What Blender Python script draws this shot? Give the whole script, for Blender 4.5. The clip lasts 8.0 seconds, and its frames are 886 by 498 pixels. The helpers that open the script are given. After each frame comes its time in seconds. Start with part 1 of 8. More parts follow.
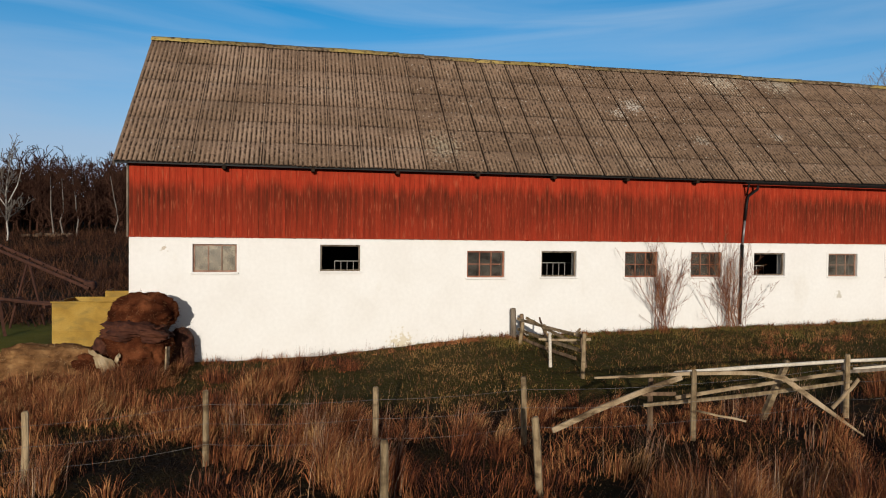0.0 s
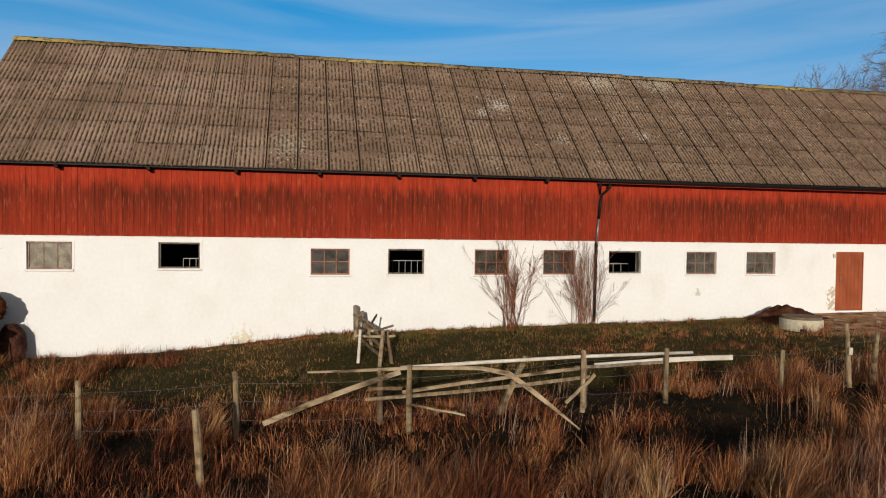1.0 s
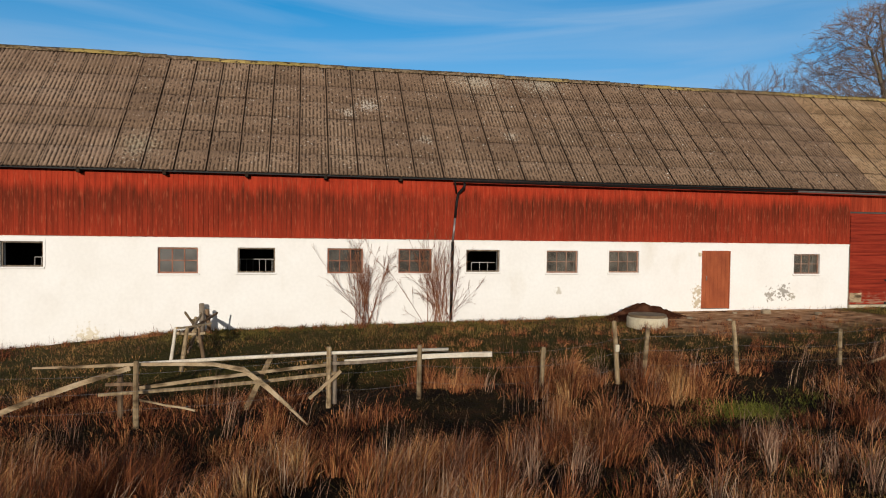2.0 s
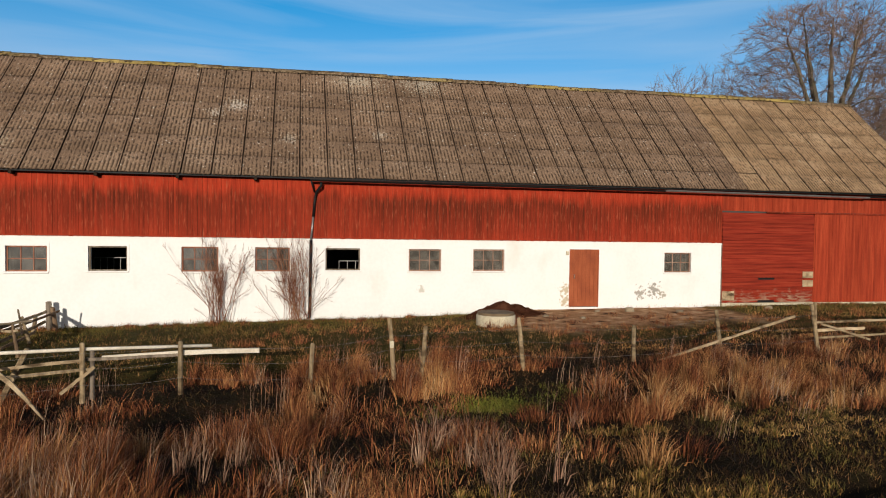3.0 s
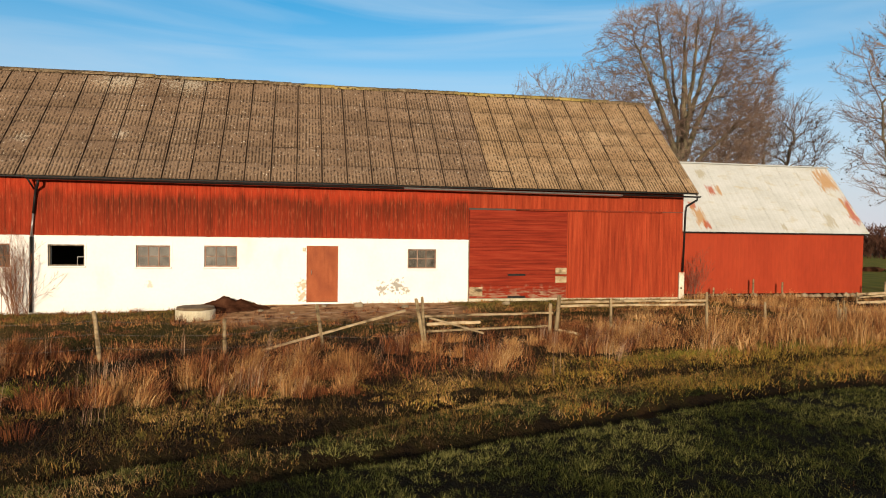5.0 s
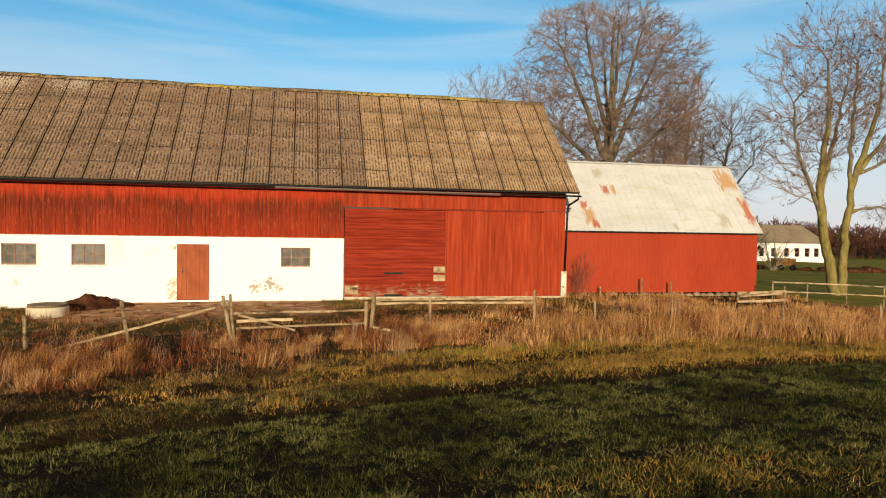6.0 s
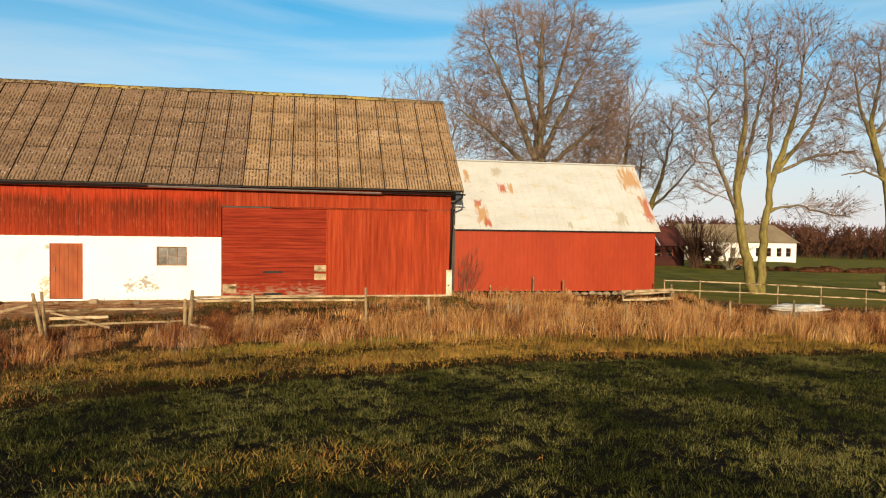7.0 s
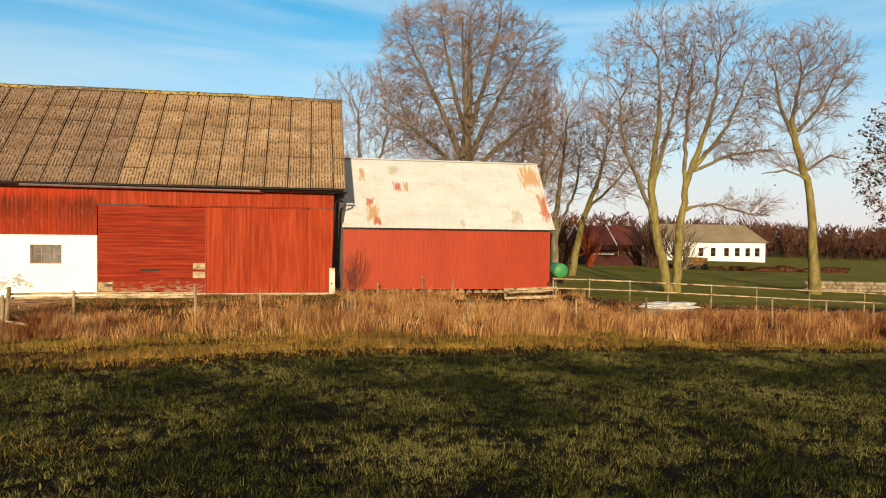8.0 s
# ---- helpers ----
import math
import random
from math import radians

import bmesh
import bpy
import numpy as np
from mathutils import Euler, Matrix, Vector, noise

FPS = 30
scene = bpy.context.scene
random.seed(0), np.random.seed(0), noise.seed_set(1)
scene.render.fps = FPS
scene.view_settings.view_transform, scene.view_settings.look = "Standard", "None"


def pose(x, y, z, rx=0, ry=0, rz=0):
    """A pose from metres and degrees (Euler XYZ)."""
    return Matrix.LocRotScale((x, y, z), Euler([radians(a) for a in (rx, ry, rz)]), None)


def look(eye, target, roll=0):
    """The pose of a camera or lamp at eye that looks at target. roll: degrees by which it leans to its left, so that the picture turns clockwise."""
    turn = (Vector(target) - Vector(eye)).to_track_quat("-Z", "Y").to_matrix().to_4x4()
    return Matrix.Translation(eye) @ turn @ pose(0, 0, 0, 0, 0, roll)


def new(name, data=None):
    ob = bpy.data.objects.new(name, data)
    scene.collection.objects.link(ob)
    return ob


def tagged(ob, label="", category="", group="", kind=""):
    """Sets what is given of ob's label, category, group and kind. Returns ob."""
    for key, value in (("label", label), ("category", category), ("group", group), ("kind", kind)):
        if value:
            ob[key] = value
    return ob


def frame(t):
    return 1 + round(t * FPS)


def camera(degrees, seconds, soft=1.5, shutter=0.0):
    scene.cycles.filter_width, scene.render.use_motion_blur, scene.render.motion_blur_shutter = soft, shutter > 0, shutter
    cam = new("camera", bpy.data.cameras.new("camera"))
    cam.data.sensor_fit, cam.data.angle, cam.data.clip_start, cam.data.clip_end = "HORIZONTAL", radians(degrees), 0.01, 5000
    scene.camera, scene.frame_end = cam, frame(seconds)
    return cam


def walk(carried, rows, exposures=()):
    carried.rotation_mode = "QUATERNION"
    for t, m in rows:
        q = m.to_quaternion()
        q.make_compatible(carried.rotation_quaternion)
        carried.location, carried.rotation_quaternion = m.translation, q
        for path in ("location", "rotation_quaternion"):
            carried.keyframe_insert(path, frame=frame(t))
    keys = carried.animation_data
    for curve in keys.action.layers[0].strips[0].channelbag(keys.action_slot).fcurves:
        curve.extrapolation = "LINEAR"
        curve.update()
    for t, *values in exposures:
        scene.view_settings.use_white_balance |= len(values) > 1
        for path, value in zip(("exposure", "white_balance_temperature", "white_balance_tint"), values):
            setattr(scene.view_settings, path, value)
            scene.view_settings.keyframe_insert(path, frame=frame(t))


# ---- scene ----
cam = camera(66.36, 8.0, soft=1.1)
# seconds, eye x y z, yaw, pitch, roll
ROWS = [
    (0.0, -2.363, -0.064, 2.451, -11.77, -1.45, -0.73),
    (0.5, -0.017, -0.649, 2.469, -11.73, -1.51, -0.77),
    (1.0, 2.337, -1.257, 2.487, -11.67, -1.55, -0.78),
    (1.5, 4.701, -1.862, 2.532, -11.58, -1.62, -0.79),
    (3.0, 11.567, -3.554, 2.548, -11.98, -1.58, -0.80),
    (3.5, 13.953, -4.157, 2.570, -11.93, -1.63, -0.81),
    (4.0, 16.342, -4.806, 2.603, -11.87, -1.70, -0.80),
    (4.5, 18.764, -5.459, 2.636, -11.79, -1.77, -0.80),
    (6.0, 26.133, -7.270, 2.696, -11.52, -1.81, -0.93),
    (6.5, 28.620, -7.797, 2.690, -11.33, -1.78, -0.87),
    (7.0, 31.111, -8.284, 2.665, -11.15, -1.71, -0.80),
    (7.5, 33.599, -8.758, 2.639, -11.04, -1.68, -0.81),
    (8.0, 36.079, -9.248, 2.621, -10.99, -1.65, -0.78),
]
walk(cam, [(t, pose(x, y, z, 90 + pitch, roll, yaw)) for t, x, y, z, yaw, pitch, roll in ROWS],
     exposures=[(0.0, -0.21, 5900, 10), (1.5, -0.20, 5900, 10), (3.5, 0.06, 6080, 10), (4.5, 0.22, 6650, 10), (6.5, 0.44, 7550, 10), (8.0, 0.54, 7750, 10)])

# ---- world, sun, exposure ----
SUN_AZ, SUN_EL = 12.5, 11.0          # light travels towards +y, a little to +x
wd = bpy.data.worlds.new("sky")
scene.world = wd
wd.use_nodes = True
wn, wl = wd.node_tree.nodes, wd.node_tree.links
wn.clear()
sky = wn.new("ShaderNodeTexSky")
sky.sky_type, sky.sun_disc = "NISHITA", False
sky.sun_elevation, sky.sun_rotation = radians(SUN_EL + 5), radians(180 + SUN_AZ)
sky.air_density, sky.dust_density, sky.ozone_density = 1.0, 0.0, 3.5
wtc = wn.new("ShaderNodeTexCoord")
wmap = wn.new("ShaderNodeMapping")
wmap.inputs["Scale"].default_value = (1.0, 1.0, 11.0)
wmap.inputs["Rotation"].default_value = (0.05, 0.08, 0.0)
wnoise = wn.new("ShaderNodeTexNoise")
wnoise.inputs["Scale"].default_value, wnoise.inputs["Detail"].default_value = 2.2, 7
wnoise.inputs["Distortion"].default_value = 0.6
wramp = wn.new("ShaderNodeValToRGB")
wramp.color_ramp.elements[0].position, wramp.color_ramp.elements[1].position = 0.38, 0.80
wmul = wn.new("ShaderNodeMath")
wmul.operation = "MULTIPLY"
wmul.inputs[1].default_value = 0.45
wmix = wn.new("ShaderNodeMixRGB")
wmix.inputs["Color2"].default_value = (5.4, 6.5, 7.5, 1)
wbg = wn.new("ShaderNodeBackground")
wbg.inputs["Strength"].default_value = 0.101
wsat = wn.new("ShaderNodeHueSaturation")
wsat.inputs["Saturation"].default_value, wsat.inputs["Value"].default_value, wsat.inputs["Hue"].default_value = 1.34, 1.20, 0.488
wout = wn.new("ShaderNodeOutputWorld")
# pale winter haze low over the horizon, warm on the side of the low sun
wsep = wn.new("ShaderNodeSeparateXYZ")
wlow = wn.new("ShaderNodeMapRange")
wlow.interpolation_type = "SMOOTHSTEP"
wlow.inputs[1].default_value, wlow.inputs[2].default_value, wlow.inputs[3].default_value, wlow.inputs[4].default_value = 0.0, 0.34, 0.88, 0.0
whaze = wn.new("ShaderNodeMixRGB")
wdot = wn.new("ShaderNodeVectorMath")
wdot.operation = "DOT_PRODUCT"
wdot.inputs[1].default_value = (-math.sin(radians(SUN_AZ)), -math.cos(radians(SUN_AZ)), 0.15)
waur = wn.new("ShaderNodeMapRange")
waur.interpolation_type = "SMOOTHSTEP"
waur.inputs[1].default_value, waur.inputs[2].default_value, waur.inputs[3].default_value, waur.inputs[4].default_value = -0.15, 0.75, 0.0, 1.0
wtint = wn.new("ShaderNodeMixRGB")
wtint.inputs["Color1"].default_value, wtint.inputs["Color2"].default_value = (4.6, 5.0, 6.3, 1), (5.2, 4.2, 3.2, 1)
wl.new(wtc.outputs["Generated"], wdot.inputs[0])
wl.new(wdot.outputs["Value"], waur.inputs[0])
wl.new(waur.outputs[0], wtint.inputs["Fac"])
wl.new(wtint.outputs[0], whaze.inputs["Color2"])
wl.new(wtc.outputs["Generated"], wsep.inputs[0])
wl.new(wsep.outputs[2], wlow.inputs[0])
wglow = wn.new("ShaderNodeMath")
wglow.operation = "MULTIPLY"
wglow.inputs[1].default_value = 0.8
wmax = wn.new("ShaderNodeMath")
wmax.operation = "MAXIMUM"
wl.new(waur.outputs[0], wglow.inputs[0])
wl.new(wglow.outputs[0], wmax.inputs[0])
wl.new(wlow.outputs[0], wmax.inputs[1])
wl.new(wmax.outputs[0], whaze.inputs["Fac"])
for a, b in ((wtc.outputs["Generated"], wmap.inputs["Vector"]), (wmap.outputs[0], wnoise.inputs["Vector"]), (wnoise.outputs["Fac"], wramp.inputs[0]),
             (wramp.outputs[0], wmul.inputs[0]), (wmul.outputs[0], wmix.inputs["Fac"]), (sky.outputs[0], wsat.inputs["Color"]), (wsat.outputs[0], wmix.inputs["Color1"]),
             (wmix.outputs[0], whaze.inputs["Color1"]), (whaze.outputs[0], wbg.inputs["Color"]), (wbg.outputs[0], wout.inputs["Surface"])):
    wl.new(a, b)
sun = new("sun", bpy.data.lights.new("sun", "SUN"))
sun.data.energy, sun.data.angle, sun.data.color = 5.0, radians(0.6), (1.0, 0.86, 0.68)
_d = Vector((math.sin(radians(SUN_AZ)) * math.cos(radians(SUN_EL)), math.cos(radians(SUN_AZ)) * math.cos(radians(SUN_EL)), -math.sin(radians(SUN_EL))))
sun.matrix_world = look((-12, -60, 14), Vector((-12, -60, 14)) + _d)

# ---- materials ----
COLOUR_SCALE = 0.75          # darkens every surface colour, so that shade reads deeper at the raised exposure


def hexa(c):
    return (c[0] * COLOUR_SCALE, c[1] * COLOUR_SCALE, c[2] * COLOUR_SCALE, 1.0)


def material(name, cols, scale=3.0, rough=0.85, bump=0.3, fine=40.0, stretch=(1, 1, 1), rand=0.0, island=0.0, metal=0.0, spec=0.3, stain=None, spots=(), below=None, grit=3.5, ragged=2.4, valley=None, fleck=None, var=0.22, patches=(), held=0.5):
    """World-space noise through a colour ramp, a second fine noise, random brightness by piece or island, and bump.
    stain: (colour, scale, low, high, stretch). spots: (x, y, z, radius, colour)."""
    m = bpy.data.materials.new(name)
    m.use_nodes = True
    n, l = m.node_tree.nodes, m.node_tree.links
    bs = n["Principled BSDF"]
    geo = n.new("ShaderNodeNewGeometry")
    mp = n.new("ShaderNodeMapping")
    mp.inputs["Scale"].default_value = stretch
    l.new(geo.outputs["Position"], mp.inputs["Vector"])
    nz = n.new("ShaderNodeTexNoise")
    nz.inputs["Scale"].default_value, nz.inputs["Detail"].default_value = scale, 6
    l.new(mp.outputs[0], nz.inputs["Vector"])
    rp = n.new("ShaderNodeValToRGB")
    els = rp.color_ramp.elements
    lo, hi = 0.3, 0.7
    els[0].position, els[0].color = lo, hexa(cols[0])
    els[1].position, els[1].color = hi, hexa(cols[-1])
    for k in range(1, len(cols) - 1):
        e = els.new(lo + (hi - lo) * k / (len(cols) - 1))
        e.color = hexa(cols[k])
    l.new(nz.outputs["Fac"], rp.inputs[0])
    out = rp.outputs[0]
    fz = n.new("ShaderNodeTexNoise")
    fz.inputs["Scale"].default_value, fz.inputs["Detail"].default_value = fine, 3
    l.new(mp.outputs[0], fz.inputs["Vector"])
    if stain:
        smp = n.new("ShaderNodeMapping")
        smp.inputs["Scale"].default_value = stain[4]
        l.new(geo.outputs["Position"], smp.inputs["Vector"])
        sn = n.new("ShaderNodeTexNoise")
        sn.inputs["Scale"].default_value, sn.inputs["Detail"].default_value = stain[1], 8
        l.new(smp.outputs[0], sn.inputs["Vector"])
        sr = n.new("ShaderNodeValToRGB")
        sr.color_ramp.elements[0].position, sr.color_ramp.elements[1].position = stain[2], stain[3]
        l.new(sn.outputs["Fac"], sr.inputs[0])
        mx = n.new("ShaderNodeMixRGB")
        mx.inputs["Color2"].default_value = hexa(stain[0])
        sfac = sr.outputs[0]
        if below:
            # rain-washed boards lie below the strip that the eaves keep dry
            sx_ = n.new("ShaderNodeSeparateXYZ")
            l.new(geo.outputs["Position"], sx_.inputs[0])
            zm = n.new("ShaderNodeMapRange")
            zm.inputs[1].default_value, zm.inputs[2].default_value, zm.inputs[3].default_value, zm.inputs[4].default_value = below[0], below[1], 1.0, 0.0
            en = n.new("ShaderNodeTexNoise")
            en.inputs["Scale"].default_value, en.inputs["Detail"].default_value = 3.0, 4
            em = n.new("ShaderNodeMapping")
            em.inputs["Scale"].default_value = (1.6, 1, 0.05)
            l.new(geo.outputs["Position"], em.inputs["Vector"])
            l.new(em.outputs[0], en.inputs["Vector"])
            ea = n.new("ShaderNodeMath")
            ea.operation = "MULTIPLY_ADD"
            ea.inputs[1].default_value = 1.0
            l.new(en.outputs["Fac"], ea.inputs[0])
            l.new(sx_.outputs[2], ea.inputs[2])
            l.new(ea.outputs[0], zm.inputs[0])
            band = zm.outputs[0]
            if len(below) > 2:
                # washed paler again towards the foot of the boards
                zf = n.new("ShaderNodeMapRange")
                zf.inputs[1].default_value, zf.inputs[2].default_value, zf.inputs[3].default_value, zf.inputs[4].default_value = below[0] - 1.35, below[0] - 0.25, below[2], 1.0
                l.new(ea.outputs[0], zf.inputs[0])
                zx = n.new("ShaderNodeMath")
                zx.operation = "MULTIPLY"
                l.new(band, zx.inputs[0])
                l.new(zf.outputs[0], zx.inputs[1])
                band = zx.outputs[0]
            fm = n.new("ShaderNodeMath")
            fm.operation = "MULTIPLY"
            l.new(sfac, fm.inputs[0])
            l.new(band, fm.inputs[1])
            bn = n.new("ShaderNodeTexNoise")
            bn.inputs["Scale"].default_value, bn.inputs["Detail"].default_value = 0.5, 3
            l.new(geo.outputs["Position"], bn.inputs["Vector"])
            bm_ = n.new("ShaderNodeMapRange")
            bm_.inputs[1].default_value, bm_.inputs[2].default_value, bm_.inputs[3].default_value, bm_.inputs[4].default_value = 0.36, 0.58, 0.62, 1.0
            l.new(bn.outputs["Fac"], bm_.inputs[0])
            fb = n.new("ShaderNodeMath")
            fb.operation = "MULTIPLY"
            l.new(fm.outputs[0], fb.inputs[0])
            l.new(bm_.outputs[0], fb.inputs[1])
            sfac = fb.outputs[0]
        l.new(sfac, mx.inputs["Fac"])
        l.new(out, mx.inputs["Color1"])
        out = mx.outputs[0]
    for sx, sy, sz, rad, col in spots:
        # a patch of its own outline round one place
        sub = n.new("ShaderNodeVectorMath")
        sub.operation = "DISTANCE"
        sub.inputs[1].default_value = (sx, sy, sz)
        l.new(geo.outputs["Position"], sub.inputs[0])
        dv = n.new("ShaderNodeMath")
        dv.operation = "DIVIDE"
        dv.inputs[1].default_value = rad
        l.new(sub.outputs["Value"], dv.inputs[0])
        pn = n.new("ShaderNodeTexNoise")
        pn.inputs["Scale"].default_value, pn.inputs["Detail"].default_value = grit, 6
        l.new(geo.outputs["Position"], pn.inputs["Vector"])
        ad = n.new("ShaderNodeMath")
        ad.operation = "MULTIPLY_ADD"
        ad.inputs[1].default_value, ad.inputs[2].default_value = ragged, -ragged / 2
        l.new(pn.outputs["Fac"], ad.inputs[0])
        sm = n.new("ShaderNodeMath")
        sm.operation = "ADD"
        l.new(dv.outputs[0], sm.inputs[0])
        l.new(ad.outputs[0], sm.inputs[1])
        pr = n.new("ShaderNodeMapRange")
        pr.inputs[1].default_value, pr.inputs[2].default_value, pr.inputs[3].default_value, pr.inputs[4].default_value = 0.55, 1.0, 0.95, 0.0
        l.new(sm.outputs[0], pr.inputs[0])
        mx = n.new("ShaderNodeMixRGB")
        mx.inputs["Color2"].default_value = hexa(col)
        l.new(pr.outputs[0], mx.inputs["Fac"])
        l.new(out, mx.inputs["Color1"])
        out = mx.outputs[0]
    for cx, cz, hx, hz, col in patches:
        # rust along one sheet: a ragged rectangle, streaked down the slope
        px_ = n.new("ShaderNodeSeparateXYZ")
        l.new(geo.outputs["Position"], px_.inputs[0])
        far = []
        for k, c0, h0 in ((0, cx, hx), (2, cz, hz)):
            s1 = n.new("ShaderNodeMath")
            s1.operation = "SUBTRACT"
            s1.inputs[1].default_value = c0
            l.new(px_.outputs[k], s1.inputs[0])
            s2 = n.new("ShaderNodeMath")
            s2.operation = "ABSOLUTE"
            l.new(s1.outputs[0], s2.inputs[0])
            s3 = n.new("ShaderNodeMath")
            s3.operation = "DIVIDE"
            s3.inputs[1].default_value = h0
            l.new(s2.outputs[0], s3.inputs[0])
            far.append(s3)
        mx2 = n.new("ShaderNodeMath")
        mx2.operation = "MAXIMUM"
        l.new(far[0].outputs[0], mx2.inputs[0])
        l.new(far[1].outputs[0], mx2.inputs[1])
        pm = n.new("ShaderNodeMapping")
        pm.inputs["Scale"].default_value = (9, 2, 2.5)
        l.new(geo.outputs["Position"], pm.inputs["Vector"])
        pn = n.new("ShaderNodeTexNoise")
        pn.inputs["Scale"].default_value, pn.inputs["Detail"].default_value = 1.0, 6
        l.new(pm.outputs[0], pn.inputs["Vector"])
        ad = n.new("ShaderNodeMath")
        ad.operation = "MULTIPLY_ADD"
        ad.inputs[1].default_value = 2.2
        l.new(pn.outputs["Fac"], ad.inputs[0])
        l.new(mx2.outputs[0], ad.inputs[2])
        pr = n.new("ShaderNodeMapRange")
        pr.inputs[1].default_value, pr.inputs[2].default_value, pr.inputs[3].default_value, pr.inputs[4].default_value = 1.62, 2.12, 0.85, 0.0
        l.new(ad.outputs[0], pr.inputs[0])
        mx = n.new("ShaderNodeMixRGB")
        mx.inputs["Color2"].default_value = hexa(col)
        l.new(pr.outputs[0], mx.inputs["Fac"])
        l.new(out, mx.inputs["Color1"])
        out = mx.outputs[0]
    if fleck:
        fn = n.new("ShaderNodeTexNoise")
        fn.inputs["Scale"].default_value, fn.inputs["Detail"].default_value = fleck[1], 4
        fp = n.new("ShaderNodeMapping")
        fp.inputs["Scale"].default_value = fleck[4] if len(fleck) > 4 else (1, 1, 1)
        l.new(geo.outputs["Position"], fp.inputs["Vector"])
        l.new(fp.outputs[0], fn.inputs["Vector"])
        fr_ = n.new("ShaderNodeMapRange")
        fr_.inputs[1].default_value, fr_.inputs[2].default_value = fleck[2], fleck[3]
        l.new(fn.outputs["Fac"], fr_.inputs[0])
        mx = n.new("ShaderNodeMixRGB")
        mx.inputs["Color2"].default_value = hexa(fleck[0])
        l.new(fr_.outputs[0], mx.inputs["Fac"])
        l.new(out, mx.inputs["Color1"])
        out = mx.outputs[0]
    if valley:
        # lichen, dirt and the shade of the corrugation's valleys, put into the colour
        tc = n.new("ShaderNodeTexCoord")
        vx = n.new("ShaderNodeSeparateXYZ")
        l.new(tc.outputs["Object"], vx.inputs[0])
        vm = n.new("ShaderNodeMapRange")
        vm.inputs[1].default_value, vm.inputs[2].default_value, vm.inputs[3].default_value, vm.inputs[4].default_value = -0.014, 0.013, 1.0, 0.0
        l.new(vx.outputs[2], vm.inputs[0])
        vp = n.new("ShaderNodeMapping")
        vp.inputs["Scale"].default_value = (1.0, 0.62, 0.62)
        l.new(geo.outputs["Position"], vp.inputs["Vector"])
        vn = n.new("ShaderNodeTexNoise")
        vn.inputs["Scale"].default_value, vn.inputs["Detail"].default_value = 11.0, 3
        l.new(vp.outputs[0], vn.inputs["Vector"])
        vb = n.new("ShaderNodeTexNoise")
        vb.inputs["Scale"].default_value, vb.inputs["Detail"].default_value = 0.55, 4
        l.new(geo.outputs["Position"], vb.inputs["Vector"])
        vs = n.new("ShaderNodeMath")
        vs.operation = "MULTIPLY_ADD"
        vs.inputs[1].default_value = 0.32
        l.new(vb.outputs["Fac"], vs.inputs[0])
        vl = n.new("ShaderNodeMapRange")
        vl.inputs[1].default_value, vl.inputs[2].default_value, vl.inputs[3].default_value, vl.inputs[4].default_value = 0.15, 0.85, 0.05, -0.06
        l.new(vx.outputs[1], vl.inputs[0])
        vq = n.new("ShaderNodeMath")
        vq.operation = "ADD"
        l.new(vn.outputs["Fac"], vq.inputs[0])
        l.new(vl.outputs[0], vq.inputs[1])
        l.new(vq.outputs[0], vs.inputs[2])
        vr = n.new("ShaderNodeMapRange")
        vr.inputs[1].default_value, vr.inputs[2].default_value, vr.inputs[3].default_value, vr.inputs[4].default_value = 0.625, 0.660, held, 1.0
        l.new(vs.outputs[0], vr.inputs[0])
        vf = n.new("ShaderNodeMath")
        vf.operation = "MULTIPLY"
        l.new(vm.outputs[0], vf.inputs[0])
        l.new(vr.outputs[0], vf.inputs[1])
        # and a dark line along the lap of each sheet over the one below
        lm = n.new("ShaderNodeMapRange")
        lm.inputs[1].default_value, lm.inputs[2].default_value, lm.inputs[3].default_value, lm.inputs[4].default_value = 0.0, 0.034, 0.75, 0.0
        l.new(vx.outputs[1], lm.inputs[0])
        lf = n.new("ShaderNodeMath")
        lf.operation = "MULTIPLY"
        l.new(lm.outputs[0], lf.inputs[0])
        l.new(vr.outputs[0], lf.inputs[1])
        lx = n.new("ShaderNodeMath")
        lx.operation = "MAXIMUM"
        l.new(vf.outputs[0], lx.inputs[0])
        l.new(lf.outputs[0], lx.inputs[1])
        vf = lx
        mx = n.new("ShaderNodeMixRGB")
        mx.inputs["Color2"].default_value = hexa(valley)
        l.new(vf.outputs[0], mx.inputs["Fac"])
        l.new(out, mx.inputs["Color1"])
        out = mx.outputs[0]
    hs = n.new("ShaderNodeHueSaturation")
    l.new(out, hs.inputs["Color"])
    va = n.new("ShaderNodeMapRange")
    va.inputs[1].default_value, va.inputs[2].default_value = 0.25, 0.75
    va.inputs[3].default_value, va.inputs[4].default_value = 1 - var, 1 + var
    l.new(fz.outputs["Fac"], va.inputs[0])
    val = va.outputs[0]
    if rand or island:
        src = n.new("ShaderNodeObjectInfo").outputs["Random"] if rand else geo.outputs["Random Per Island"]
        k = rand or island
        rr = n.new("ShaderNodeMapRange")
        rr.inputs[3].default_value, rr.inputs[4].default_value = 1 - k, 1 + k
        l.new(src, rr.inputs[0])
        mu = n.new("ShaderNodeMath")
        mu.operation = "MULTIPLY"
        l.new(val, mu.inputs[0])
        l.new(rr.outputs[0], mu.inputs[1])
        val = mu.outputs[0]
    l.new(val, hs.inputs["Value"])
    l.new(hs.outputs[0], bs.inputs["Base Color"])
    bs.inputs["Roughness"].default_value, bs.inputs["Metallic"].default_value = rough, metal
    bs.inputs["Specular IOR Level"].default_value = spec
